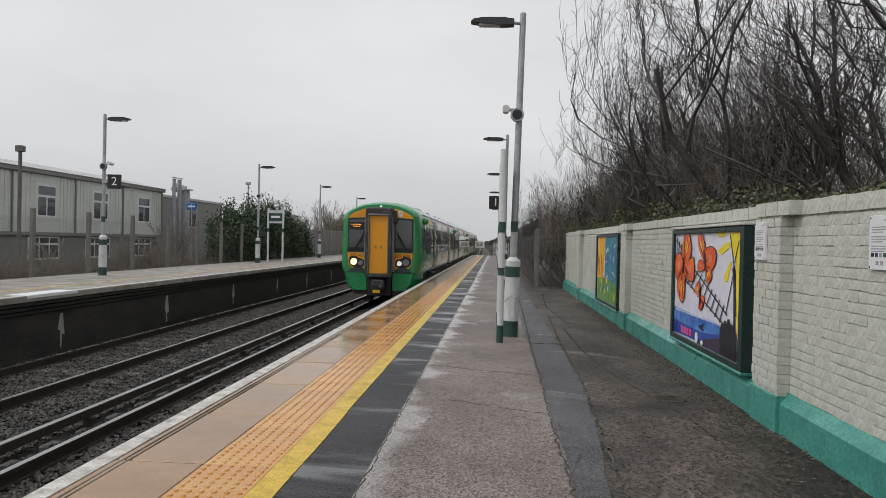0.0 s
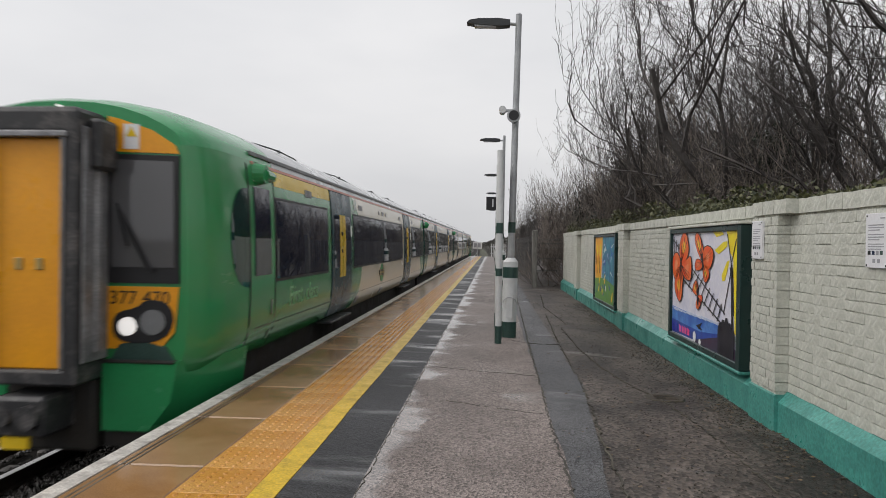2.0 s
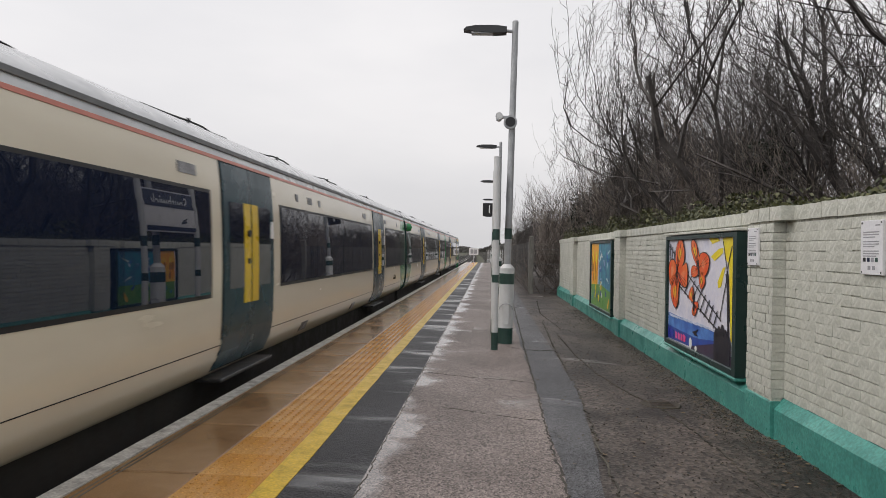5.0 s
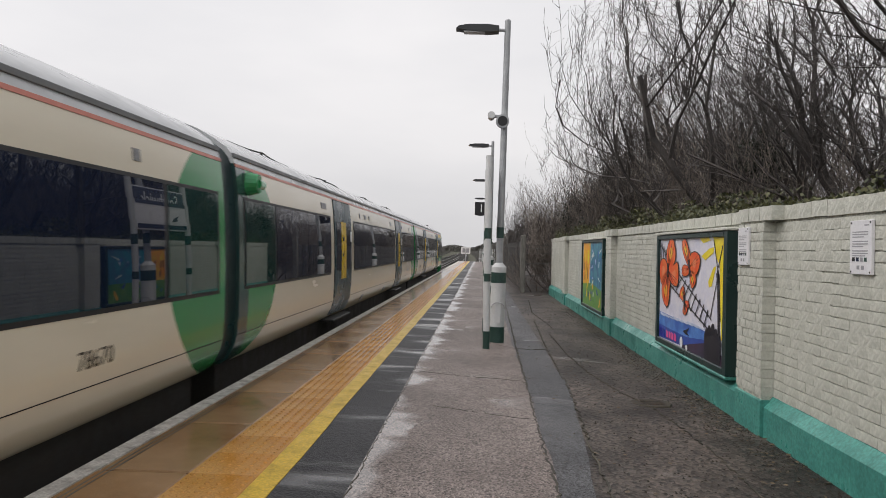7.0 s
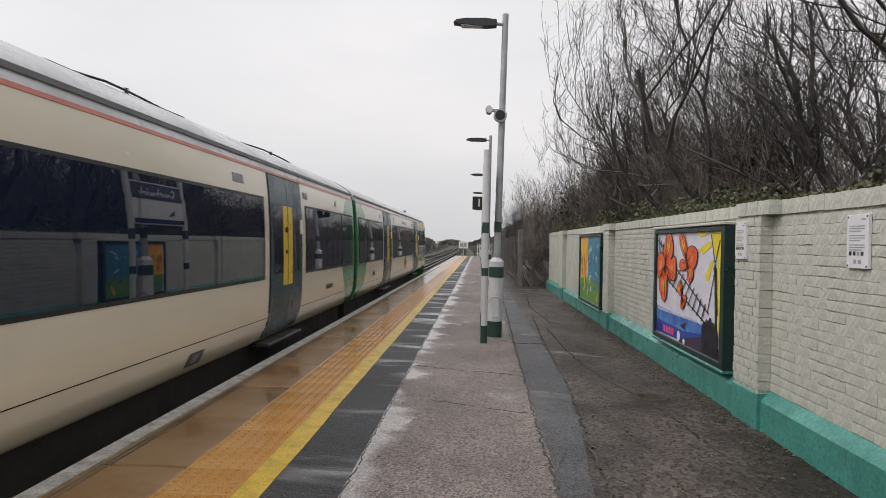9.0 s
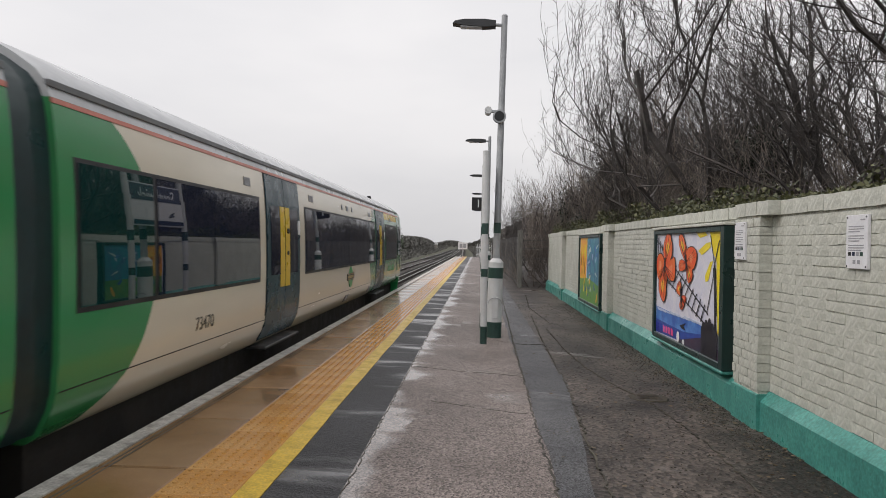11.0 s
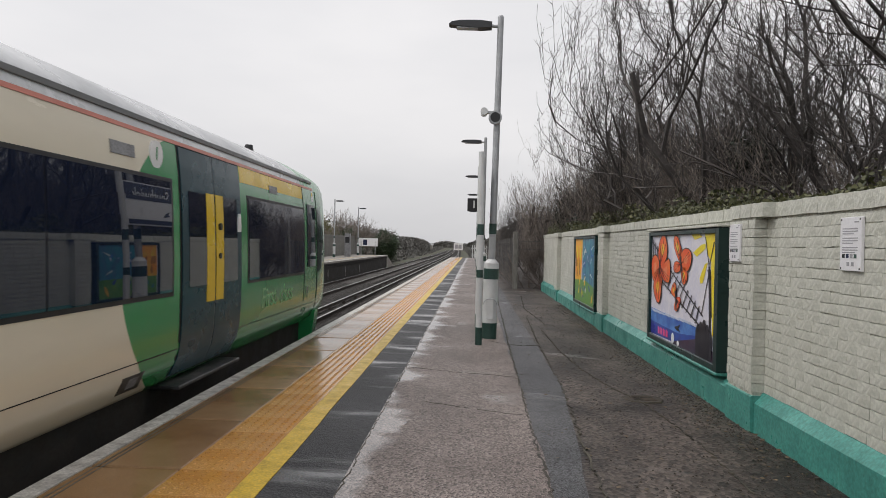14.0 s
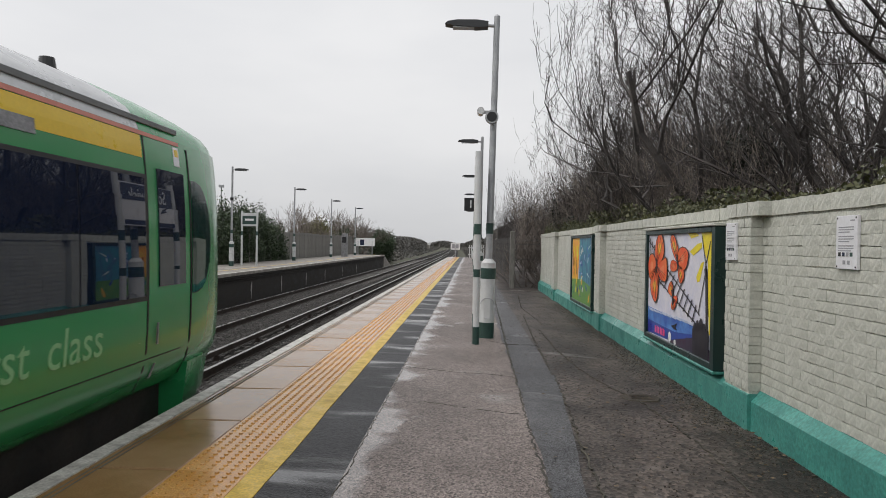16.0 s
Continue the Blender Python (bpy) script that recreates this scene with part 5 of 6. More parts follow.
        for k in range(2):
            cyl(w, (sd * 0.86 + 0.03 * k, F - 0.05, 1.08), (sd * 0.56 + 0.03 * k, F - 0.05, 1.62), 0.011, n=6)
        cyl(w, (sd * 0.56, F - 0.055, 1.68), (sd * 0.66, F - 0.055, 1.30), 0.014, n=6)
        part("wiper", w, "black", car)
        pod = bmesh.new()
        prism(pod, rounded([(sd * 0.515, 0.50), (sd * 0.53, 0.72), (sd * 0.74, 0.76), (sd * 0.82, 0.84), (sd * 1.02, 0.82), (sd * 1.09, 0.66), (sd * 0.99, 0.48), (sd * 0.70, 0.44)]), "y", F - 0.03, F)
        part("lamp_pod", pod, "black", car)
        part("marker_lamp", ncyl((sd * 0.66, F - 0.045, 0.60), (sd * 0.66, F - 0.02, 0.60), 0.082, n=18), "marker" if lit and sd > 0 else "lamp_clear", car)
        part("head_lamp", ncyl((sd * 0.89, F - 0.05, 0.64), (sd * 0.89, F - 0.02, 0.64), 0.112, n=20), "headlight" if lit and sd < 0 else "lamp_clear", car)
        # lower valance
        v = [[(sd * a, y, z) for a, z in ((0.44, -0.32), (wb, -0.32), (wt, -0.06), (wt2, 0.30), (0.44, 0.30))] for y, wb, wt, wt2 in ((F - 0.05, 0.86, 1.06, 1.12), (-18.85, 1.02, 1.20, 1.25), (-18.45, 1.12, 1.30, 1.345), (-18.06, 1.16, 1.33, 1.375))]
        loft("valance", v, "train_green", car)
        sk = [[(sd * a, y, z) for a, z in ((0.44, -0.47), (wb - 0.10, -0.47), (wb - 0.02, -0.322), (0.44, -0.322))] for y, wb in ((F, 0.86), (-18.85, 1.00), (-18.45, 1.10), (-18.06, 1.14))]
        loft("skirt", sk, "underframe", car)
        b = bmesh.new()
        prism(b, [(sd * 0.50, 0.30), (sd * 1.08, 0.30), (sd * 1.00, 0.42), (sd * 0.80, 0.47), (sd * 0.58, 0.44)], "y", F - 0.02, F + 0.1)
        part("lamp_step", b, "pole_green", car)
    if number:
        for sd in (-1, 1):
            text_part("coach_number", number, 0.17, "logo_brown", car, on_side(sd, side_u(0.62) + 0.002, -2.4, 0.62))
    if lit:
        text_part("unit_number", "377 470", 0.17, "logo_brown", car, Matrix(((1, 0, 0, 0.76), (0, 0, -1, F - 0.018), (0, 1, 0, 0.845), (0, 0, 0, 1))))
        text_part("unit_number", "377 470", 0.17, "logo_brown", car, Matrix(((1, 0, 0, -0.76), (0, 0, -1, F - 0.018), (0, 1, 0, 0.845), (0, 0, 0, 1))))
        for k in range(2):
            for i in range(7 - 2 * k):
                part("display_bar", nbox(-0.99 + 0.05 * i + 0.06 * k, -0.958 + 0.05 * i + 0.06 * k, F - 0.036, F - 0.028, 1.88 - 0.06 * k, 1.91 - 0.06 * k), "amber", car)
    part("display_screen", nbox(-1.05, -0.55, F - 0.033, F - 0.01, 1.72, 1.98), "black", car)
    part("warning_label", nbox(0.60, 0.74, F - 0.02, F - 0.01, 2.16, 2.38), "white_board", car)
    part("warning_mark", prism(bmesh.new(), [(0.62, 2.27), (0.72, 2.27), (0.67, 2.36)], "y", F - 0.024, F - 0.015), "strip_yellow", car)
    part("top_lamp", ncyl((0, F - 0.02, 2.52), (0, F + 0.2, 2.52), 0.035, n=14), "marker" if lit else "lamp_clear", car)
    # gangway with its yellow end door
    g = bmesh.new()
    for sd in (1, -1):
        box(g, sd * 0.315, sd * 0.445, -19.50, F, 0.18, 2.44, 0.03, 2)
    box(g, -0.44, 0.44, -19.50, F, 2.22, 2.46, 0.05, 2)
    box(g, -0.44, 0.44, -19.50, F, 0.14, 0.27, 0.02)
    box(g, -0.40, 0.40, -19.30, F, 0.2, 2.4)
    part("gangway_frame", g, "gangway", car, "scuffed dark rubber gangway frame")
    d = nbox(-0.31, 0.31, -19.44, -19.25, 0.27, 2.2, 0.012)
    part("gangway_door", d, "train_yellow", car, "yellow gangway end door")
    for sd in (1, -1):
        part("door_handle", nbox(sd * 0.09 - 0.03, sd * 0.09 + 0.03, -19.46, -19.43, 1.1, 1.2, 0.006), "gold", car)
        part("gangway_trim", nbox(sd * 0.31, sd * 0.335, -19.52, -19.45, 0.27, 2.22, 0.006), "steel", car)
        part("gangway_cable", ncyl((sd * 0.47, -19.25, 0.4), (sd * 0.47, -19.25, 2.2), 0.035, n=8), "steel", car)
    part("gangway_cheek", nbox(0.45, 0.475, F - 0.40, F - 0.02, 0.32, 2.30, 0.01), "steel", car, "scuffed grey steel gangway side")
    part("gangway_box", nbox(0.45, 0.56, F - 0.32, F - 0.02, 1.95, 2.38, 0.03), "gangway", car)
    part("bumper_lip", nbox(-1.10, 1.10, F - 0.065, F + 0.3, 0.275, 0.305, 0.01), "underframe", car)
    part("gangway_header", nbox(-0.36, 0.36, -19.53, -19.45, 2.2, 2.25, 0.008), "steel", car)
    c = nbox(-0.40, 0.40, -19.15, -18.2, -0.50, 0.16, 0.03)
    part("coupler_recess", c, "underframe", car)
    c = nbox(-0.22, 0.22, -19.57, -18.9, -0.28, 0.06, 0.03)
    cyl(c, (-0.1, -19.65, -0.1), (-0.1, -19.53, -0.1), 0.07, 0.05, n=12)
    cyl(c, (0.1, -19.63, -0.1), (0.1, -19.53, -0.1), 0.1, 0.1, n=12)
    part("coupler", c, "gangway", car, "dark automatic coupler head")
    part("coupler_plate", nbox(-0.14, 0.1, -19.59, -19.55, -0.36, -0.27), "strip_yellow", car)
    return car


def build_train():
    train = empty("train", pose(TRACK_1, TRAIN_Y[0][1], 0), "four-car green and cream commuter train with a yellow gangway front", "train")
    cab_car(train, pose(0, 19.7, 0), True)
    middle_car(train, 29.22, "78670", 21)
    middle_car(train, 48.28, "", 22)
    cab_car(train, pose(0, 57.8, 0, 0, 0, 180), False, "73470")
    bellows(train, 57.6, 58.02)
    return train


TRAIN_Y = [(0.0, 22.6), (0.5, 18.15), (1.0, 13.82), (1.5, 9.57), (2.0, 5.28), (2.5, 1.0), (3.0, -3.12), (3.5, -7.06), (4.0, -10.88), (4.5, -14.59), (5.0, -18.22), (5.5, -21.78), (6.0, -25.26), (6.5, -28.67),
           (7.0, -31.98), (7.5, -35.15), (8.0, -38.2), (8.5, -41.13), (9.0, -43.96), (9.5, -46.67), (10.0, -49.26), (10.5, -51.71), (11.0, -54.03), (11.5, -56.21), (12.0, -58.25), (12.5, -60.15), (13.0, -61.91), (13.5, -63.53),
           (14.0, -65.01), (14.5, -66.37), (15.0, -67.64), (15.5, -68.78), (16.0, -69.83)]


# ---------------------------------------------------------------- lamp posts and signs
def lamp_post(x, y, zb, height, cctv, label, arm=-1, lean=0.0):
    p = empty("lamp_post", pose(x, y, zb, 0, lean, 0), label, "lamp post", "platform lamp posts")
    part("base", ncyl((0, 0, -0.02), (0, 0, 1.14), 0.112, n=24), "pole_white", p, smooth=False)
    part("base_cone", ncyl((0, 0, 1.14), (0, 0, 1.20), 0.112, 0.06, n=24), "pole_white", p)
    part("foot_band", ncyl((0, 0, -0.02), (0, 0, 0.24), 0.115, n=24), "pole_green", p, "dark green painted band")
    part("collar_band", ncyl((0, 0, 0.90), (0, 0, 1.06), 0.1155, n=24), "pole_green", p, "dark green painted band")
    part("shaft", ncyl((0, 0, 1.18), (0, 0, height), 0.054, 0.046, n=18), "pole_grey", p)
    part("eye_band", ncyl((0, 0, 1.58), (0, 0, 1.74), 0.057, n=18), "pole_green", p, "dark green painted band")
    part("cap", ncyl((0, 0, height), (0, 0, height + 0.03), 0.05, 0.03, n=14), "pole_grey", p)
    part("arm", ncyl((0, 0, height - 0.14), (arm * 0.16, 0, height - 0.13), 0.025, n=10), "pole_grey", p)
    h = prism(bmesh.new(), [(arm * 0.13, height - 0.17), (arm * 0.13, height - 0.09), (arm * 0.30, height - 0.07), (arm * 0.60, height - 0.075), (arm * 0.74, height - 0.10), (arm * 0.78, height - 0.14), (arm * 0.60, height - 0.165), (arm * 0.3, height - 0.185)], "y", -0.09, 0.09)
    part("lamp_head", h, "lamp_dark", p, "flat dark lamp head")
    part("lens", nbox(min(arm * 0.34, arm * 0.66), max(arm * 0.34, arm * 0.66), -0.07, 0.07, height - 0.187, height - 0.165), "lamp_lens", p)
    part("cable_loop", _loop((0, -0.115, 0.52), 0.1), "pole_grey", p)
    part("hatch", nbox(-0.05, 0.05, -0.118, -0.105, 0.3, 0.62, 0.006), "pole_white", p)
    if cctv:
        c = nbox(arm * 0.22, arm * 0.0, -0.03, 0.03, cctv - 0.02, cctv + 0.02, 0.005)
        part("camera_bracket", c, "pole_grey", p)
        part("camera", cyl(ncyl((arm * 0.2, -0.12, cctv - 0.005), (arm * 0.2, 0.1, cctv), 0.05, n=14), (arm * 0.2, -0.14, cctv - 0.005), (arm * 0.2, -0.12, cctv - 0.005), 0.055, n=14), "pole_white", p, "white camera housing")
        b = ncyl((arm * 0.03, -0.13, cctv - 0.09), (arm * 0.03, -0.05, cctv - 0.09), 0.10, n=18)
        part("loudspeaker", b, "pole_grey", p, "round grey loudspeaker")
        part("loudspeaker_mouth", ncyl((arm * 0.03, -0.136, cctv - 0.09), (arm * 0.03, -0.12, cctv - 0.09), 0.075, n=18), "black", p)
    return p


def _loop(c, r):
    b = bmesh.new()
    k = 10
    pts = [(c[0] + r * math.cos(math.pi * i / k), c[1], c[2] + r * 0.9 * math.sin(math.pi * i / k)) for i in range(k + 1)]
    for a, d in zip(pts, pts[1:]):
        cyl(b, a, d, 0.008, n=5)
    return b


def number_sign(x, y, z, n, size, post=None):
    s = empty("platform_sign", pose(x, y, z), "square black platform number sign with a white numeral", "sign", "platform number signs")
    part("plate", nbox(-size / 2, size / 2, -0.015, 0.015, -size / 2, size / 2, 0.006), "black", s)
    text_part("numeral", n, size * 0.85, "white", s, Matrix(((1, 0, 0, 0), (0, 0, -1, -0.018), (0, 1, 0, 0), (0, 0, 0, 1))))
    part("bracket", nbox(size / 2 - 0.02, size / 2 + 0.12, -0.01, 0.01, -0.05, 0.05), "pole_grey", s) if post == "r" else part("bracket", nbox(-size / 2 - 0.12, -size / 2 + 0.02, -0.01, 0.01, -0.05, 0.05), "pole_grey", s)


def nameboard(x, y0, y1, zb, top):
    b = empty("station_nameboard", pose(x, y0, zb), "station nameboard with navy title band on two white posts", "sign")
    ln = y1 - y0
    for y in (0.0, ln):
        part("post", ncyl((0, y, -0.02), (0, y, top), 0.046, n=16), "pole_white", b)
        part("foot_band", ncyl((0, y, -0.02), (0, y, 0.25), 0.049, n=16), "pole_green", b)
        part("eye_band", ncyl((0, y, 1.55), (0, y, 1.70), 0.049, n=16), "pole_green", b)
        part("low_band", ncyl((0, y, 0.95), (0, y, 1.06), 0.049, n=16), "pole_green", b)
    part("board", nbox(-0.02, 0.02, 0.06, ln - 0.06, top - 0.95, top - 0.12, 0.006), "white_board", b)
    for sd in (-1, 1):
        part("title_band", nbox(sd * 0.018, sd * 0.025, 0.08, ln - 0.08, top - 0.46, top - 0.14), "navy", b)
        part("lower_band", nbox(sd * 0.018, sd * 0.024, 0.08, ln - 0.08, top - 0.93, top - 0.86), "navy", b)
        part("bird_mark", prism(bmesh.new(), [(ln / 2 - sd * 0.62, top - 0.60), (ln / 2 - sd * 0.42, top - 0.64), (ln / 2 - sd * 0.30, top - 0.72), (ln / 2 - sd * 0.44, top - 0.70), (ln / 2 - sd * 0.58, top - 0.68), (ln / 2 - sd * 0.50, top - 0.65)], "x", min(sd * 0.018, sd * 0.024), max(sd * 0.018, sd * 0.024)), "navy", b)
        m = Matrix(((0, 0, sd, sd * 0.026), (sd, 0, 0, ln / 2), (0, 1, 0, top - 0.31), (0, 0, 0, 1)))
        text_part("title", "Southwick", 0.3, "white", b, m)


def build_posts():
    for k, y in enumerate((10.56, 22.4, 33.8, 46.0, 58.0, 69.0)):
        lamp_post(0.262 if k == 0 else 0.30, y, fall(0.26), 4.86, 3.42 if k in (0, 2) else 0, "white and grey platform lamp post with dark green bands", lean=1.05 if k == 0 else 0.4)
    number_sign(0.0, 22.3, 2.66, "1", 0.42, "r")
    nameboard(0.10, 9.80, 11.65, fall(0.1), 2.72)
    for k, y in enumerate((19.75, 32.8, 44.6, 56.6, 68.4)):
        lamp_post(-11.55 if k == 0 else -11.4, y, P2_Z, 4.74, 3.3 if k < 2 else 0, "white platform lamp post with dark green bands on the far platform", arm=1)
    number_sign(-11.2, 19.7, 2.93, "2", 0.42)
    # distant nameboard, seen end on to the line
    f = empty("station_nameboard", pose(-11.3, 34.0, P2_Z), "station nameboard on the far platform", "sign")
    for x in (0.0, 0.75):
        part("post", ncyl((x, 0, -0.02), (x, 0, 2.7), 0.05, n=12), "pole_white", f)
        part("eye_band", ncyl((x, 0, 1.5), (x, 0, 1.7), 0.053, n=12), "pole_green", f)
    part("board", nbox(-0.05, 0.80, -0.03, 0.03, 1.95, 2.6), "pole_white", f)
    part("title_band", nbox(0.0, 0.75, -0.04, -0.028, 2.05, 2.45), "pole_green", f)
    part("title_bar", nbox(0.15, 0.6, -0.045, -0.035, 2.22, 2.32), "white", f)


# ---------------------------------------------------------------- platform 2 and behind it
def build_platform_2():
    p = empty("platform_two", pose(0, 0, 0), "far station platform with pale edge and sooty retaining face", "platform", kind="structure")
    part("platform_core", nbox(-16.0, P2_EDGE - 0.25, -30, P2_END, -1.4, P2_Z - 0.03), "concrete_dark", p)
    part("platform_face", nbox(P2_EDGE - 0.3, P2_EDGE - 0.16, -30, P2_END, -1.4, P2_Z - 0.12), "concrete_dark", p)
    for k in range(3):
        part("face_course", nbox(P2_EDGE - 0.16, P2_EDGE - 0.03 - 0.045 * k, -30, P2_END, P2_Z - 0.20 - 0.09 * k, P2_Z - 0.125 - 0.09 * k, 0.008), "concrete_dark", p)
    part("paving", nbox(-12.5, P2_EDGE - 0.5, -30, P2_END, P2_Z - 0.06, P2_Z), "concrete", p)
    part("edge_coping", nbox(P2_EDGE - 0.5, P2_EDGE, -30, P2_END, P2_Z - 0.12, P2_Z + 0.004, 0.01), "concrete", p)
    part("edge_line", nbox(P2_EDGE - 0.16, P2_EDGE - 0.02, -30, P2_END, P2_Z, P2_Z + 0.007), "white_line", p)
    part("yellow_line", nbox(P2_EDGE - 1.1, P2_EDGE - 1.02, -30, P2_END, P2_Z, P2_Z + 0.005), "yellow_line", p)
    part("pale_patch", nbox(P2_EDGE - 0.45, P2_EDGE + 0.004, 12.6, 14.2, P2_Z - 0.05, P2_Z + 0.01), "white", p)
    r = prism(bmesh.new(), [(P2_END, -1.3), (P2_END, P2_Z), (P2_END + 6, -1.05), (P2_END + 6, -1.3)], "x", -12.3, P2_EDGE - 0.1)
    part("end_ramp", r, "concrete", p)
    rnd = random.Random(3)
    for y in (9.3, 13.9, 18.6, 23.5, 28.4, 33, 38, 43, 49, 55):
        pts = [(y - 0.05, -0.35), (y + 0.05, -0.32), (y + 0.10, -0.7), (y + 0.02, -0.74), (y + 0.02, -0.98), (y - 0.05, -0.98), (y - 0.05, -0.72), (y - 0.12, -0.66)]
        part("lime_streak", prism(bmesh.new(), [(a + rnd.uniform(-0.03, 0.03), b + rnd.uniform(-0.06, 0.06)) for a, b in pts], "x", P2_EDGE - 0.18, P2_EDGE - 0.155), "lime", p)


def wire_fence():
    f = empty("wire_fence", pose(0, 0, 0), "chain-link fence with concrete posts behind the far platform", "fence", kind="structure")
    for k in range(12):
        y = 10.2 + 2.62 * k
        part("post", nbox(-12.62, -12.50, y - 0.06, y + 0.06, -0.8, 2.05, 0.015), "fence", f, "concrete fence post")
    v, fc = [], []
    w = 0.002
    for k in range(300):
        for s in (-1, 1):
            y = 6 + 0.126 * k
            a, b = (y, P2_Z - 0.1), (y + s * 1.75, P2_Z + 1.65)
            i = len(v)
            v += [(-12.56, a[0] - w, a[1]), (-12.56, a[0] + w, a[1]), (-12.56, b[0] + w, b[1]), (-12.56, b[0] - w, b[1])]
            v += [(-12.568, p[1], p[2]) for p in v[i:i + 4]]
            fc += [(i, i + 1, i + 2, i + 3), (i + 7, i + 6, i + 5, i + 4), (i, i + 4, i + 5, i + 1), (i + 2, i + 6, i + 7, i + 3)]
    tagged(pydata("mesh_wire", v, fc, "wire", f), kind="stuff")


def board_fence():
    f = empty("board_fence", pose(0, 0, 0), "weathered close-board fence behind the far platform", "fence", kind="structure")
    bm = nbox(-0.02, 0.02, -0.1, 0.1, 0, 2.0, 0.004)
    me = bpy.data.meshes.new("fence_board")
    bm.to_mesh(me)
    bm.free()
    me.materials.append(M["fence"])
    rnd = random.Random(7)
    for k in range(165):
        y = 45.4 + 0.205 * k
        link("fence_board", me, f, pose(-12.7 + rnd.uniform(-0.01, 0.01), y, P2_Z - 0.1 + rnd.uniform(-0.05, 0.03)))


def build_office():
    b = empty("office_block", pose(0, 0, 0), "two-storey grey ribbed prefabricated office with white windows", "building")
    X, Y0, Y1, ZE, ZM = -23.0, 12.0, 46.6, 4.4, 1.4
    part("upper_wall", nbox(X - 8, X, Y0, Y1, ZM, ZE), "cladding", b)
    part("lower_wall", nbox(X - 8, X - 0.12, Y0, Y1, -1.0, ZM), "cladding_dark", b)
    part("floor_band", nbox(X - 8, X + 0.04, Y0 - 0.03, Y1 + 0.03, ZM - 0.16, ZM + 0.02, 0.01), "cladding_dark", b)
    part("eaves_trim", nbox(X - 8.1, X + 0.16, Y0 - 0.1, Y1 + 0.1, ZE - 0.05, ZE + 0.2, 0.02), "cladding_dark", b)
    r = prism(bmesh.new(), [(X + 0.2, ZE + 0.18), (X - 4, ZE + 1.0), (X - 8.2, ZE + 0.18), (X - 4, ZE + 0.6)], "y", Y0 - 0.2, Y1 + 0.2)
    part("roof", r, "roof_grey", b, "pale shallow-pitched sheet roof")
    rib = bmesh.new()
    for k in range(int((Y1 - Y0) / 0.3)):
        y = Y0 + 0.15 + 0.3 * k
        if not any(abs(y - c) < 1.0 for c in (14.4, 19.3, 24.2, 29.1, 34.1, 39.0, 44.0)):
            box(rib, X - 0.005, X + 0.022, y - 0.035, y + 0.035, ZM + 0.03, ZE - 0.06)
    tagged(part("wall_rib", rib, "cladding", b), kind="stuff")
    for c in (14.4, 19.3, 24.2, 29.1, 34.1, 39.0, 44.0):
        w = part("window", nbox(X - 0.05, X + 0.03, c - 0.78, c + 0.78, 2.18, 3.86, 0.01), "upvc", b, "white double casement window")
        part("surround", nbox(X - 0.03, X + 0.018, c - 0.98, c + 0.98, 2.02, 4.0, 0.01), "cladding", w)
        for a, d, z0, z1 in ((-0.68, -0.05, 2.28, 3.2), (0.05, 0.68, 2.28, 3.2), (-0.68, 0.68, 3.32, 3.76)):
            part("pane", nbox(X + 0.02, X + 0.036, c + a, c + d, z0, z1), "pane", w)
        w = part("window", nbox(X - 0.2, X - 0.08, c - 1.25, c + 1.25, 0.0, 1.2, 0.01), "upvc", b, "white ground-floor window")
        for a, d in ((-1.15, -0.45), (-0.35, 0.35), (0.45, 1.15)):
            part("pane", nbox(X - 0.1, X - 0.075, c + a, c + d, 0.1, 0.75), "pane", w)
            part("pane", nbox(X - 0.1, X - 0.075, c + a, c + d, 0.85, 1.12), "pane", w)
        part("downpipe", ncyl((X + 0.06, c + 2.4, ZM), (X + 0.06, c + 2.4, ZE), 0.05, n=10), "cladding_dark", b)
    # lower wing past the corner
    part("wing_wall", nbox(X - 10, X - 1.0, Y1, Y1 + 13, -1.0, 4.15), "cladding_dark", b)
    part("wing_roof", nbox(X - 10.1, X - 0.9, Y1, Y1 + 13.2, 4.15, 4.35, 0.02), "roof_grey", b)
    w = part("window", nbox(X - 1.05, X - 0.95, Y1 + 6.2, Y1 + 7.8, 2.0, 3.8, 0.01), "upvc", b)
    part("pane", nbox(X - 0.97, X - 0.94, Y1 + 6.35, Y1 + 7.65, 2.15, 3.65), "pane", w)
    # flues and ducts
    d = empty("ventilation_duct", pose(X + 0.9, Y1 - 0.2, 0), "galvanised ventilation ducts and flues against the office", "duct")
    for k, (dy, h, rr) in enumerate(((0.0, 5.3, 0.12), (0.8, 5.3, 0.14), (1.7, 4.6, 0.34))):
        part("flue", ncyl((0, dy, -0.9), (0, dy, h), rr, n=14), "galv", d)
        part("flue_cap", ncyl((0, dy, h + 0.05), (0, dy, h + 0.12), rr * 1.7, rr * 1.5, n=14), "galv", d)
    part("elbow", ncyl((0, 1.7, 4.6), (-0.8, 1.5, 4.9), 0.34, 0.3, n=14), "galv", d)
    m = empty("mast", pose(-19.0, 26.5, -0.9), "tall grey steel mast with a boxed head", "mast")
    part("shaft", ncyl((0, 0, -0.2), (0, 0, 5.6), 0.07, n=12), "fence", m)
    part("head", nbox(-0.14, 0.14, -0.14, 0.14, 5.5, 5.75, 0.02), "fence", m)
    s = empty("car_park_sign", pose(-17.5, 39.0, -0.9), "small blue sign on a thin post", "sign")
    part("post", ncyl((0, 0, -0.2), (0, 0, 4.2), 0.04, n=8), "pole_grey", s)
    part("plate", nbox(-0.3, 0.3, -0.03, 0.03, 3.8, 4.2, 0.02), "blue", s)
    part("plate_mark", nbox(-0.2, 0.2, -0.04, -0.025, 3.95, 4.04), "white", s)


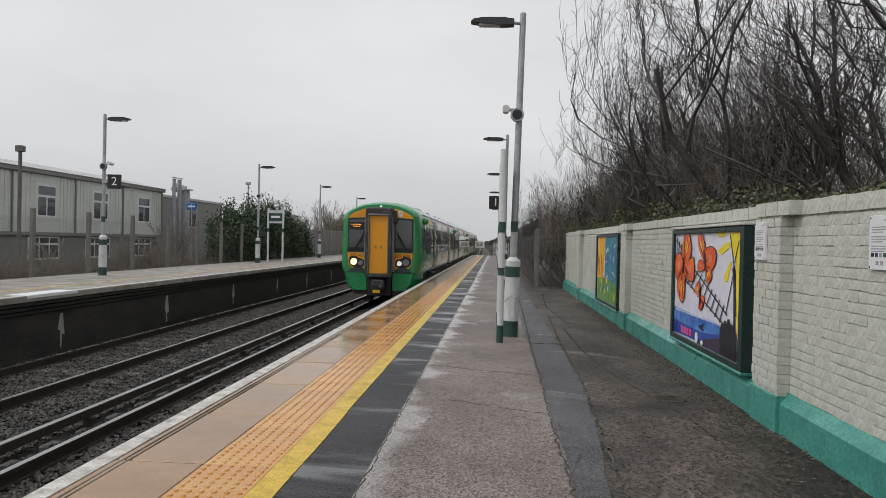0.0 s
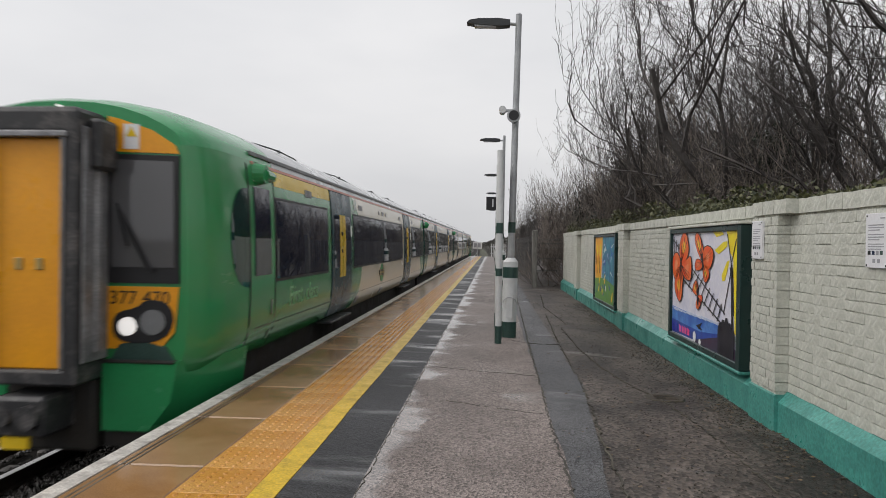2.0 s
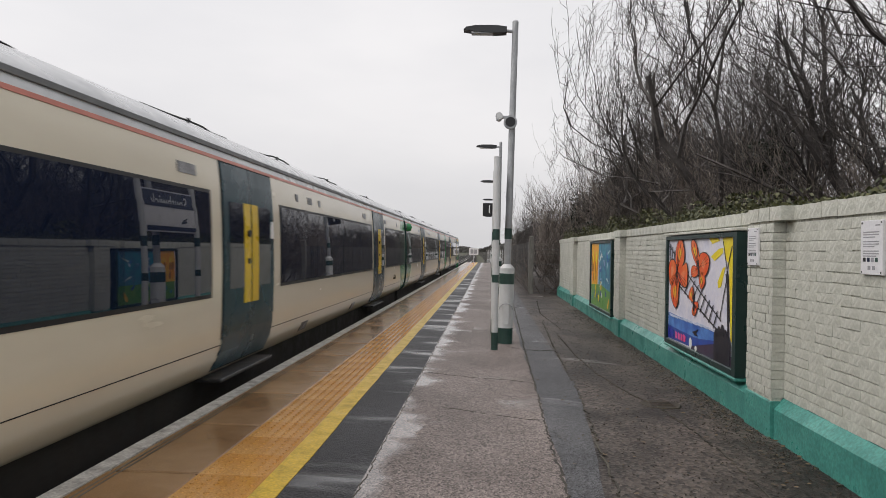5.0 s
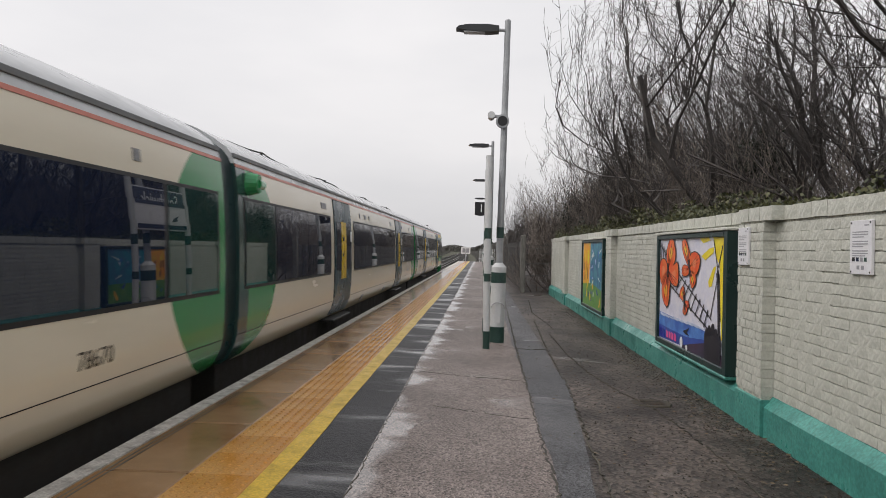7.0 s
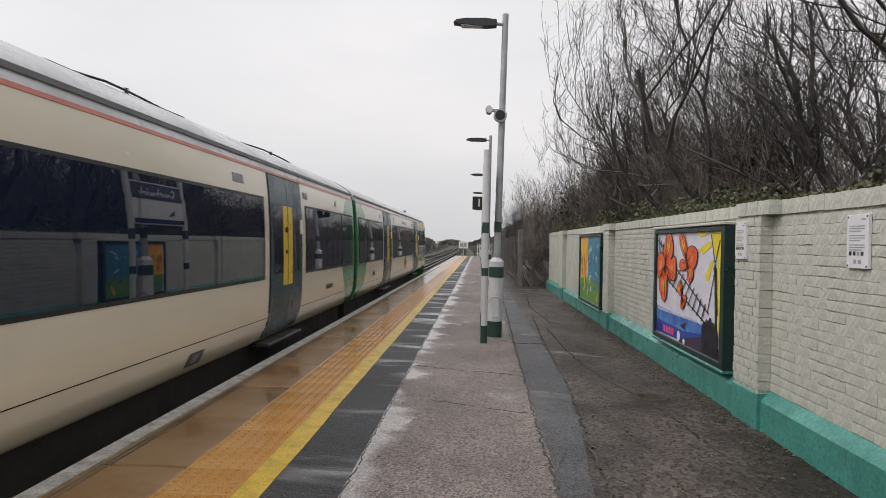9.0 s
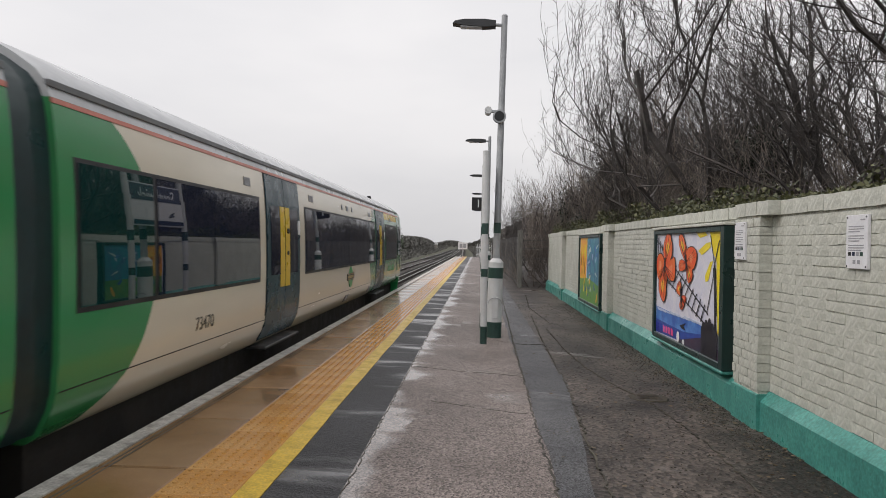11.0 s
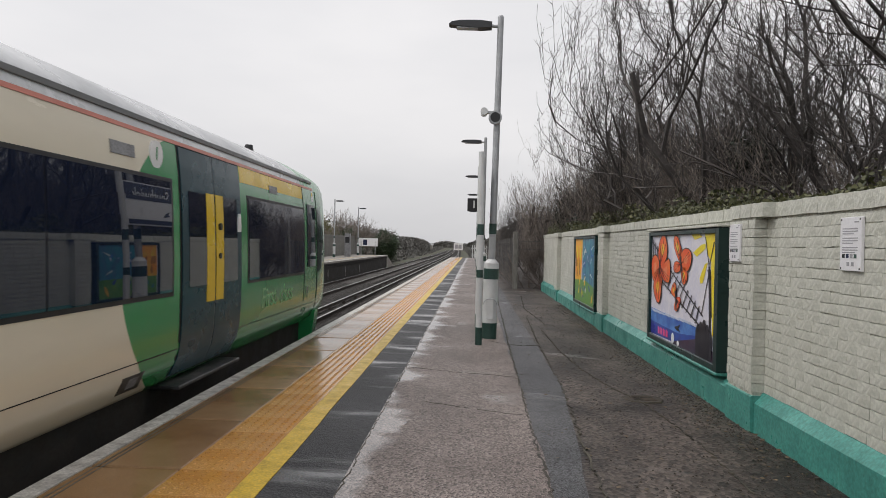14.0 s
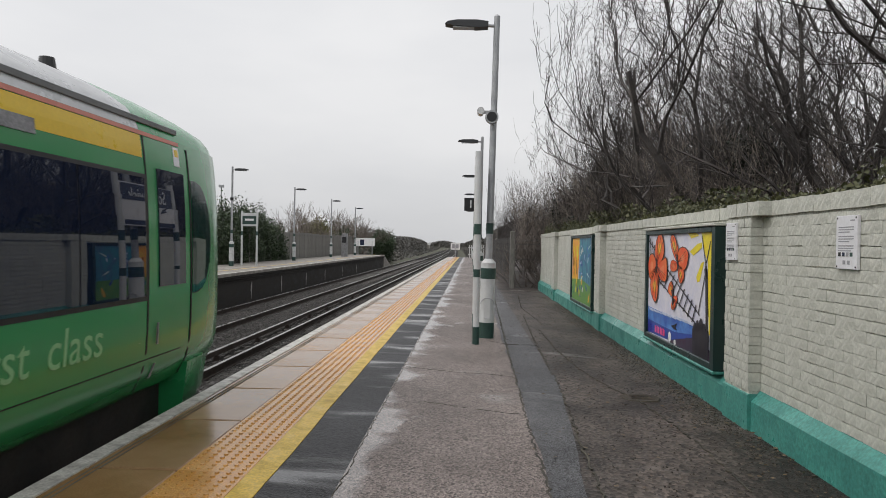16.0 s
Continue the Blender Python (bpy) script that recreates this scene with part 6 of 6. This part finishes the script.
def far_mast(x, y, h):
    m = empty("floodlight_mast", pose(x, y, -1.0), "distant thin floodlight mast", "mast")
    part("shaft", ncyl((0, 0, -0.3), (0, 0, h), 0.16, 0.1, n=8), "pole_grey", m)
    part("head", nbox(-0.4, 0.4, -0.2, 0.2, h - 0.1, h + 0.35, 0.05), "pole_grey", m)


# ---------------------------------------------------------------- plants
def grow(rng, stems, height, spread, kids, levels, r0, up=0.2, clip=-99.0, thin=0.005, wob=0.2):
    """A bare tree as two sets of vertices and faces, trunk limbs and crown: tapered three-sided limbs that fork level by level, twigs turning up. Nothing low grows past x = clip."""
    sets = (([], []), ([], []))

    def limb(p, d, ln, r, lv):
        k = (6, 5, 4, 3, 2)[lv]
        pts, rad = [p], [r]
        q, dd = np.array(p), np.array(d)
        jit = rng.normal(0, wob * (0.55, 0.9, 1.2, 1.4, 1.4)[lv], (k, 3))
        for i in range(k):
            dd = dd + jit[i] + np.array([0, 0, up * (0.2, 0.3, 0.6, 1.0, 1.2)[lv]])
            if dd[0] < 0:
                if q[0] < clip + 0.5 and q[2] < 2.9:
                    dd[0] *= -0.6
                elif q[0] < clip + 0.3:
                    dd[0] *= 0.4
            dd /= math.sqrt(dd @ dd)
            q = q + dd * (ln / k)
            pts.append(q)
            rad.append(max(thin * 0.6, r * (1 - 0.66 * (i + 1) / k)))
        V, Fc = sets[0 if lv < 2 else 1]
        base = len(V)
        for pt, rr in zip(pts, rad):
            for c, s, h in ((1, 0, 0.35), (-0.5, 0.87, -0.15), (-0.5, -0.87, -0.15)):
                V.append((pt[0] + rr * c, pt[1] + rr * s, pt[2] + rr * h))
        for i in range(k):
            for j in range(3):
                a, b = base + 3 * i + j, base + 3 * i + (j + 1) % 3
                Fc.append((a, b, b + 3, a + 3))
        if lv + 1 < levels:
            n = kids[lv]
            for c in range(n):
                t = 0.25 + 0.74 * (c + rng.random()) / n
                i = min(k - 1, int(t * k))
                w = t * k - i
                at = pts[i] * (1 - w) + pts[i + 1] * w
                ax = pts[i + 1] - pts[i]
                ax = ax / math.sqrt(ax @ ax)
                side = rng.normal(0, 1, 3)
                side -= side @ ax * ax
                side /= math.sqrt(side @ side)
                nd = ax * rng.uniform(0.6, 0.95) + side * rng.uniform(0.55, 0.95) + np.array([0, 0, up])
                if nd[2] < 0.0:
                    nd[2] = 0.2 * rng.random()
                nd /= math.sqrt(nd @ nd)
                limb(at, nd, ln * rng.uniform(0.36, 0.62), max(thin, rad[i] * 0.58), lv + 1)
    for s in range(stems):
        a = 6.283 * s / stems + rng.random()
        d = np.array([math.cos(a) * spread, math.sin(a) * spread, 1.0])
        limb(np.array([0.12 * math.cos(a), 0.12 * math.sin(a), -0.1]), d / np.linalg.norm(d), height * rng.uniform(0.55, 0.75), r0 * rng.uniform(0.7, 1.1), 0)
    return sets



def leaf_cloud(rng, n, pts, size, flat=0.0):
    """n small folded leaves scattered at the given centres; returns verts and faces."""
    c = np.asarray(pts)
    a = rng.random(n) * 6.283
    tilt = rng.normal(0, 0.7, n)
    s = size * (0.6 + 0.8 * rng.random(n))
    ux, uy, uz = np.cos(a) * np.cos(tilt), np.sin(a) * np.cos(tilt), np.sin(tilt)
    b = rng.random(n) * 6.283
    wx, wy, wz = -np.sin(a) * np.cos(b), np.cos(a) * np.cos(b), np.sin(b)
    U, W = np.stack([ux, uy, uz], 1) * s[:, None], np.stack([wx, wy, wz], 1) * s[:, None] * 0.45
    v = np.stack([c - U * 0.5, c + W, c + U * 0.5, c - W], 1).reshape(-1, 3)
    f = np.arange(4 * n).reshape(-1, 4)
    return v, f


def np_mesh(name, v, f, material):
    me = bpy.data.meshes.new(name)
    me.from_pydata(np.asarray(v).tolist(), [], np.asarray(f).tolist())
    me.materials.append(M[material])
    return me


def build_trees():
    # shrub thicket first, then the taller standards and the big forked trees
    kinds = {"shrub": (7, 4.4, 0.6, (10, 7, 5), 4, 0.036, 0.08, 0.0055, 0.17), "bush": (9, 3.0, 0.8, (9, 7, 5), 4, 0.022, 0.07, 0.005, 0.2),
             "tree": (4, 7.0, 0.5, (9, 6, 5, 4), 5, 0.085, 0.05, 0.006, 0.24), "forked": (3, 8.4, 0.65, (8, 6, 5, 4), 5, 0.16, 0.045, 0.0065, 0.24)}
    spots = [(6.0, 28.0, "tree", 0.65), (4.3, 25.2, "shrub", 1.1), (3.5, 29.4, "bush", 1.6), (6.1, 24.0, "tree", 0.85), (4.5, 22.4, "shrub", 1.15), (3.2, 26.8, "bush", 1.8), (6.0, 20.6, "tree", 1.1), (4.4, 18.8, "shrub", 1.25), (5.5, 17.2, "tree", 1.2), (3.2, 25.0, "bush", 1.8), (3.3, 23.4, "bush", 1.7),
             (4.1, 15.6, "shrub", 1.3), (4.9, 14.4, "tree", 1.25), (3.9, 13.2, "bush", 1.5), (4.4, 11.6, "bush", 1.2), (5.9, 12.0, "forked", 1.05), (7.0, 10.6, "forked", 1.05), (5.2, 9.8, "bush", 0.8), (8.6, 9.2, "forked", 1.05),
             (4.6, 7.2, "bush", 0.6), (8.0, 6.2, "forked", 0.95), (3.6, 17.0, "bush", 1.5), (3.5, 20.6, "bush", 1.7), (5.0, 16.0, "bush", 1.8), (6.0, 18.6, "tree", 1.3), (6.2, 22.6, "tree", 1.05), (6.4, 14.6, "tree", 1.2), (4.6, 19.6, "bush", 1.9), (5.4, 13.0, "bush", 1.5),
             (3.3, 33.0, "shrub", 1.1), (3.2, 38, "shrub", 1.2), (4.2, 43, "shrub", 1.2), (3.5, 50, "shrub", 1.2), (4.5, 60, "shrub", 1.3), (4, 70, "bush", 1.8), (7, 33, "tree", 0.9)]
    for i, (x, y, k, s) in enumerate(spots):
        st, h, sp, kids, lv, r0, up, thin, wob = kinds[k]
        sets = grow(np.random.default_rng(400 + i), st, h * s, sp, kids, lv, r0 * s, up, (WALL_X + 0.3 if y < WALL_END + 1 else 1.55) - x, thin, wob)
        t = empty("bare_tree", pose(x, y, -0.5), "leafless winter tree with tangled dark branches behind the wall", "tree", "bare trees behind the wall")
        for nm, (v, f) in zip(("trunk", "crown"), sets):
            link(nm, np_mesh(nm, v, f, "bark_pale" if k == "bush" else "bark"), t)
    # ivy and bramble massed behind the wall, with dark evergreen cores
    rng = np.random.default_rng(9)
    n = 26000
    y = 3.5 + 19.5 * rng.random(n)
    x = WALL_X + 0.05 + np.abs(rng.normal(0, 0.55, n))
    top = WALL_TOP + 0.10 + 0.16 * np.sin(y * 1.7) + 0.13 * np.sin(y * 4.1 + 1) + 0.10 * np.minimum(x - WALL_X, 1.2)
    top = top - 0.16 * np.clip((10 - y) / 5, 0, 1)
    z = top - np.abs(rng.normal(0, 0.2, n))
    on = (x < WALL_X + 0.28)
    z = np.where(on, WALL_TOP + 0.005 + np.abs(rng.normal(0, 0.05, n)) * (0.3 + np.clip(np.sin(y * 2.3) + np.sin(y * 0.9), 0, 2)), z)
    v, f = leaf_cloud(rng, n, np.stack([x, y, z], 1), 0.045)
    tagged(link("ivy_hedge", np_mesh("ivy_hedge", v, f, "ivy")), "ivy and bramble spilling over the top of the wall", "ivy", kind="stuff")
    rng = np.random.default_rng(10)
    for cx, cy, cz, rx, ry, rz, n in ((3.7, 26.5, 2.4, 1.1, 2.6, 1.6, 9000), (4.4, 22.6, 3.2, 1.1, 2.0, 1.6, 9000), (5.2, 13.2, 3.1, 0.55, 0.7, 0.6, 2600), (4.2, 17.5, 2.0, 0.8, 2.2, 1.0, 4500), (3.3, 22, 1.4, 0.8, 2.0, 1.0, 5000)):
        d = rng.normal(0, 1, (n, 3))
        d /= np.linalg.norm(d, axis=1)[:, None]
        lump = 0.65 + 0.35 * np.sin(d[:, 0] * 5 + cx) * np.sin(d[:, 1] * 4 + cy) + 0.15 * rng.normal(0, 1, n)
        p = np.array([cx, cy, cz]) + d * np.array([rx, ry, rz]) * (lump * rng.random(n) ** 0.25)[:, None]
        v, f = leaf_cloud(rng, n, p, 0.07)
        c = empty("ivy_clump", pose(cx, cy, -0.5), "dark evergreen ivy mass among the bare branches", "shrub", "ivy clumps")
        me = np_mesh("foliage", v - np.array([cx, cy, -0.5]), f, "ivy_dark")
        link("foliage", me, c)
        part("stem", ncyl((0, 0, -0.1), (0, 0, cz + 0.5), 0.06, n=8), "bark", c)


def leafy_bush(x, y, z, rx, ry, rz, n, material, label, seed, size=0.12):
    rng = np.random.default_rng(seed)
    c = empty("evergreen_bush", pose(x, y, z), label, "bush", "bushes by the line")
    d = rng.normal(0, 1, (n, 3))
    d /= np.linalg.norm(d, axis=1)[:, None]
    lump = 0.72 + 0.22 * np.sin(d[:, 0] * 6 + seed) * np.sin(d[:, 1] * 5 + d[:, 2] * 4) + 0.1 * rng.normal(0, 1, n)
    p = d * np.array([rx, ry, rz]) * (lump * rng.random(n) ** 0.22)[:, None] + np.array([0, 0, rz * 0.75])
    p[:, 2] = np.maximum(p[:, 2], 0.05)
    v, f = leaf_cloud(rng, n, p, size)
    link("foliage", np_mesh("foliage", v, f, material), c)
    b = bmesh.new()
    for k in range(5):
        a = 1.257 * k
        cyl(b, (0, 0, -0.1), (rx * 0.5 * math.cos(a), ry * 0.5 * math.sin(a), rz), 0.07, 0.02, n=6)
    part("stem", b, "bark", c)


def build_left_plants():
    for k, (y, rz) in enumerate(((35.2, 2.45), (38.6, 2.8), (42.2, 2.75), (45.6, 2.2))):
        leafy_bush(-13.5, y, -0.8, 1.75, 2.5, rz, 17000, "bush", "dense green evergreen bush overgrowing the fence behind the far platform", 1 + k, 0.11)
    leafy_bush(-15.6, 70.0, -0.8, 2.4, 4.5, 2.9, 14000, "olive", "yellowish olive winter hedge beyond the far fence", 5, 0.14)
    leafy_bush(-14.2, 79.0, -1.0, 2.0, 3.0, 2.5, 12000, "bush", "dark rounded evergreen past the platform end", 6, 0.14)
    leafy_bush(-11.3, 89.0, -1.0, 2.1, 3.5, 2.6, 14000, "bush", "dark rounded evergreen past the platform end", 7, 0.14)
    rng = np.random.default_rng(77)
    pair = [np_mesh(nm, v, f, "bark_pale") for nm, (v, f) in zip(("trunk", "crown"), grow(rng, 5, 5.6, 0.6, (8, 7, 5), 4, 0.09, thin=0.014))]
    rnd = random.Random(3)
    for x, y, s in ((-15.5, 60, 0.95), (-16, 66, 1.0), (-14.6, 75, 0.95), (-15, 82, 1.05), (-13.6, 86, 1.0), (-14.6, 31, 0.55), (-13.9, 28, 0.36), (-13.6, 25.4, 0.4), (-13.5, 22.6, 0.34), (-14.0, 20.2, 0.36), (-13.4, 17.8, 0.3), (-13.8, 15.6, 0.34), (-13.5, 13.2, 0.3)):
        t = empty("bare_tree", pose(x, y, -0.8, 0, 0, rnd.uniform(0, 360)) @ Matrix.Scale(s, 4), "leafless pale-barked tree beyond the far platform", "tree", "trees beyond the far platform")
        for nm, me in zip(("trunk", "crown"), pair):
            link(nm, me, t)
    # dead growth along the wire fence
    n = 20000
    y = 8 + 32 * rng.random(n)
    x = -12.75 - 2.6 * rng.random(n) ** 1.5
    base = np.stack([x, y, np.full(n, -0.8)], 1)
    h = 0.15 + 1.1 * rng.random(n) ** 1.8 * (0.55 + 0.45 * np.sin(y * 0.9) * np.sin(y * 2.3 + 1))
    lean = rng.normal(0, 0.45, (n, 2))
    tip = base + np.stack([lean[:, 0] * h, lean[:, 1] * h, h + 0.75], 1)
    w = np.stack([np.zeros(n), np.full(n, 0.009), np.zeros(n)], 1)
    v = np.stack([base - w, base + w, tip], 1).reshape(-1, 3)
    f = np.arange(3 * n).reshape(-1, 3)
    tagged(link("dead_growth", np_mesh("dead_growth", v, f, "dead_grass")), "dead brown weeds and brambles behind the wire fence", "undergrowth", kind="stuff")


def build_distance():
    rng = np.random.default_rng(31)
    n = 110000
    # wooded skyline either side of the line, in two depths
    x = np.concatenate([-13 - 95 * rng.random(n // 2) ** 1.4, 6 + 70 * rng.random(n // 2) ** 1.2])
    y = 130 + 110 * rng.random(n)
    y[n // 2:] = 88 + 110 * rng.random(n - n // 2)
    hmax = 3.9 + 1.5 * np.sin(x * 0.16) + 1.0 * np.sin(x * 0.43 + 1) + 0.7 * np.sin(x * 1.1)
    hmax[n // 2:] += 1.2
    z = -1.2 + hmax * rng.random(n) ** 0.6
    v, f = leaf_cloud(rng, n, np.stack([x + np.array([bend(q) for q in y]), y, z], 1), 0.42)
    tagged(link("far_woods", np_mesh("far_woods", v, f, "hedge")), "distant winter woods on the skyline, haze put into their grey-green colour", "woods", kind="stuff")
    n = 30000
    x = -260 + 500 * rng.random(n)
    hm = 5.0 + 1.6 * np.sin(x * 0.09) + 1.2 * np.sin(x * 0.27)
    v, f = leaf_cloud(rng, n, np.stack([x, 430 + 60 * rng.random(n), -1.2 + hm * rng.random(n) ** 0.5], 1), 1.3)
    tagged(link("skyline_woods", np_mesh("skyline_woods", v, f, "hedge")), "low dark line of bare woods closing the far view", "woods", kind="stuff")
    n = 40000
    y = 76 + 330 * rng.random(n) ** 1.3
    far = np.array([bend(q) for q in y])
    x = np.where(rng.random(n) < 0.6, -10.2 - 9 * rng.random(n), -0.5 + 7 * rng.random(n)) + far
    z = -1.3 + (0.5 + 0.5 * np.sin(y * 0.3 + x) ** 2) * rng.random(n) * np.clip(np.abs(x - far + 5.6) / 5.5, 0.2, 1.5)
    v, f = leaf_cloud(rng, n, np.stack([x, y, z], 1), 0.3)
    tagged(link("trackside_scrub", np_mesh("trackside_scrub", v, f, "hedge")), "low brown winter scrub on both banks of the line", "scrub", kind="stuff")
    h = empty("trackside_hut", pose(-17.5, 262, -0.9), "small pale flat-roofed trackside building", "building")
    part("wall", nbox(-2.2, 2.2, -2, 2, -0.3, 1.9), "concrete", h)
    part("roof", nbox(-2.4, 2.4, -2.2, 2.2, 1.9, 2.6, 0.03), "white", h)
    for k in range(2):
        part("door", nbox(-1.1 + 1.3 * k, -0.3 + 1.3 * k, -2.03, -1.99, 0, 2.1), "cladding_dark", h)
    # end of platform 1: barrier, gates and signs
    g = empty("platform_end_gate", pose(0, P1_END, 0), "white slatted gate and warning board at the platform end", "gate")
    for k in range(9):
        part("slat", nbox(-0.1 + 0.22 * k, -0.02 + 0.22 * k, -0.03, 0.03, -0.1, 1.35, 0.01), "pole_white", g)
    for z in (0.25, 1.0):
        part("rail", nbox(-0.2, 1.9, 0.02, 0.06, z, z + 0.08), "pole_white", g)
    s = empty("warning_board", pose(-1.6, P1_END - 0.5, 0), "small white warning board on a post at the platform end", "sign")
    part("post", ncyl((0, 0, -0.05), (0, 0, 1.3), 0.04, n=8), "pole_grey", s)
    part("plate", nbox(-0.5, 0.5, -0.03, 0.02, 0.8, 1.55, 0.01), "white", s)
    part("plate_mark", nbox(-0.35, -0.05, -0.036, -0.028, 0.95, 1.4), "ink", s)
    part("plate_mark", nbox(0.05, 0.35, -0.036, -0.028, 0.95, 1.4), "ink", s)
    t = empty("warning_board", pose(-10.4, P2_END - 3.5, P2_Z), "white warning board at the far platform end", "sign")
    for x in (-0.7, 0.7):
        part("post", ncyl((x, 0, -0.05), (x, 0, 1.4), 0.04, n=8), "pole_grey", t)
    part("plate", nbox(-0.95, 0.95, -0.03, 0.02, 0.9, 1.7, 0.01), "white", t)
    part("plate_mark", nbox(-0.5, -0.1, -0.036, -0.028, 1.0, 1.55), "navy", t)
    e = empty("relay_cabinet", pose(-10.9, 60.0, P2_Z), "grey help-point cabinet on the far platform", "cabinet")
    part("body", nbox(-0.25, 0.25, -0.2, 0.2, -0.03, 2.0, 0.02), "steel", e)
    part("screen", nbox(-0.18, 0.18, -0.215, -0.195, 1.2, 1.7), "black", e)


def side_fence():
    f = empty("palisade_fence", pose(0, 0, 0), "dark grey timber palisade fence along the back of the platform", "fence", kind="structure")
    bm = nbox(-0.012, 0.012, -0.05, 0.05, 0, 1.75, 0.003)
    me = bpy.data.meshes.new("pale")
    bm.to_mesh(me)
    bm.free()
    me.materials.append(M["fence_dark"])
    rnd = random.Random(15)
    for k in range(290):
        y = 23.6 + 0.16 * k
        link("pale", me, f, pose(1.41 + rnd.uniform(-0.006, 0.006), y, fall(1.41) - 0.02, 0, rnd.uniform(-0.6, 0.6), 0))
    for z in (0.3, 1.35):
        part("fence_rail", nbox(1.43, 1.49, 23.5, 70.0, z, z + 0.09), "fence", f)
    part("corner_post", nbox(1.34, 1.50, 23.35, 23.51, -0.3, 1.85, 0.02), "fence", f)
    part("corner_post", nbox(2.42, 2.52, 23.35, 23.47, -0.3, 1.7, 0.02), "fence", f)
    for z in (0.5, 0.9, 1.25, 1.4, 1.52):
        part("wire_strand", ncyl((1.42, 23.43, z), (2.47, 23.42, z + 0.02), 0.008, n=5), "wire", f)
    # brush piled behind the wires
    rng = np.random.default_rng(19)
    pair = [np_mesh(nm, v, f, "bark_pale") for nm, (v, f) in zip(("stem", "crown"), grow(rng, 14, 2.6, 1.0, (6, 5), 3, 0.018))]
    t = empty("bramble_thicket", pose(1.95, 24.3, -0.3), "tangle of bare brambles in the fence corner", "shrub")
    for me in pair:
        link(me.name, me, t)


def litter():
    rng = np.random.default_rng(55)
    n = 1500
    x = np.where(rng.random(n) < 0.72, WALL_X - 0.09 - np.abs(rng.normal(0, 0.22, n)), rng.uniform(0.4, 2.1, n))
    y = 3 + 17 * rng.random(n)
    z = -0.028 * (x - YEL_R) + 0.010
    v, f = leaf_cloud(rng, n, np.stack([x, y, z], 1), 0.036)
    v[:, 2] = z.repeat(4) + 0.3 * (v[:, 2] - z.repeat(4)).clip(-0.01, 0.03)
    tagged(link("leaf_litter", np_mesh("leaf_litter", v, f, "litter")), "scattered brown dead leaves along the foot of the wall", "leaves", kind="stuff")


def grit():
    """Crumbs of moss and dirt, thick at the foot of the wall and thin across the brown asphalt."""
    rng = np.random.default_rng(56)
    n = 9000
    near = rng.random(n) < 0.6
    x = np.where(near, WALL_X - 0.08 - np.abs(rng.normal(0, 0.16, n)), 0.95 + 1.35 * rng.random(n))
    y = 2.6 + 15 * rng.random(n) ** 1.4
    s = 0.004 + 0.009 * rng.random(n) ** 2
    base = np.array([(1, 0, 0), (-0.5, 0.87, 0), (-0.5, -0.87, 0), (0, 0, 0.8)])
    a = rng.random(n) * 6.283
    c, q = np.cos(a)[:, None], np.sin(a)[:, None]
    v = np.stack([base[:, 0] * c - base[:, 1] * q, base[:, 0] * q + base[:, 1] * c, np.tile(base[:, 2], (n, 1))], 2) * s[:, None, None]
    v += np.stack([x, y, -0.028 * (x - YEL_R) - 0.0035], 1)[:, None]
    f = (np.array([(0, 1, 3), (1, 2, 3), (2, 0, 3)])[None] + 4 * np.arange(n)[:, None, None]).reshape(-1, 3)
    tagged(link("wall_grit", np_mesh("wall_grit", v.reshape(-1, 3), f, "moss_grit")), "dark moss crumbs and grit along the foot of the wall", "grit", kind="stuff")


GULL = [(0.0, -83.0, 100, 17.2), (1.5, -69.3, 100, 15.3), (1.8, -66.5, 100, 14.6), (2.4, -62.0, 102, 13.6), (4.0, -66.0, 118, 10.0), (6.0, -90.0, 135, 8.0), (10.0, -140.0, 160, 9.0), (16.0, -200.0, 220, 12.0)]


def build_gull():
    """A gull on spread wings, seen small against the sky."""
    g = empty("gull", pose(*GULL[0][1:]), "grey and white gull gliding on spread wings", "bird")
    b = ncyl((-0.30, 0, 0), (-0.05, 0, 0), 0.03, 0.08, n=10)
    cyl(b, (-0.05, 0, 0), (0.14, 0, 0.01), 0.08, 0.065, n=10)
    cyl(b, (0.14, 0, 0.01), (0.24, 0, 0.03), 0.065, 0.035, n=10)
    part("body", b, "white", g)
    part("beak", ncyl((0.24, 0, 0.03), (0.30, 0, 0.025), 0.02, 0.006, n=6), "strip_yellow", g)
    for sd in (-1, 1):
        w = prism(bmesh.new(), [(0.10, sd * 0.05), (0.16, sd * 0.32), (0.02, sd * 0.72), (-0.06, sd * 0.70), (-0.03, sd * 0.34), (-0.10, sd * 0.05)], "z", 0.0, 0.016)
        for q in w.verts:
            q.co.z += 0.5 * abs(q.co.y) - 0.45 * q.co.y ** 2
        part("wing", w, "steel", g, "grey wing with a dark tip")
    return g


# ---------------------------------------------------------------- build
build_ground()
track_1 = build_track(TRACK_1, "electrified railway line beside the platform, rusty rails on dark ballast")
track_2 = build_track(TRACK_2, "second railway line, rusty rails on worn sleepers")
build_third_rail()
platform_1 = build_platform_1()
build_platform_2()
wall = build_wall()
build_murals()
build_notices()
train = build_train()
build_posts()
wire_fence()
build_office()
gull = build_gull()
far_mast(-36, 62, 7.6)
far_mast(-40, 110, 11.0)
build_trees()
build_left_plants()
build_distance()
platform_details(platform_1)
stones()
litter()
grit()
side_fence()
board_fence()
build_sleepers(track_1, TRACK_1)
build_sleepers(track_2, TRACK_2)
build_slabs(platform_1)
build_bricks(wall)


def motions():
    walk(train, [(t, pose(TRACK_1, y, 0)) for t, y in TRAIN_Y])
    walk(gull, [(t, pose(x, y, z, 18, 0, -10 if t < 3 else 75)) for t, x, y, z in GULL])


motions()
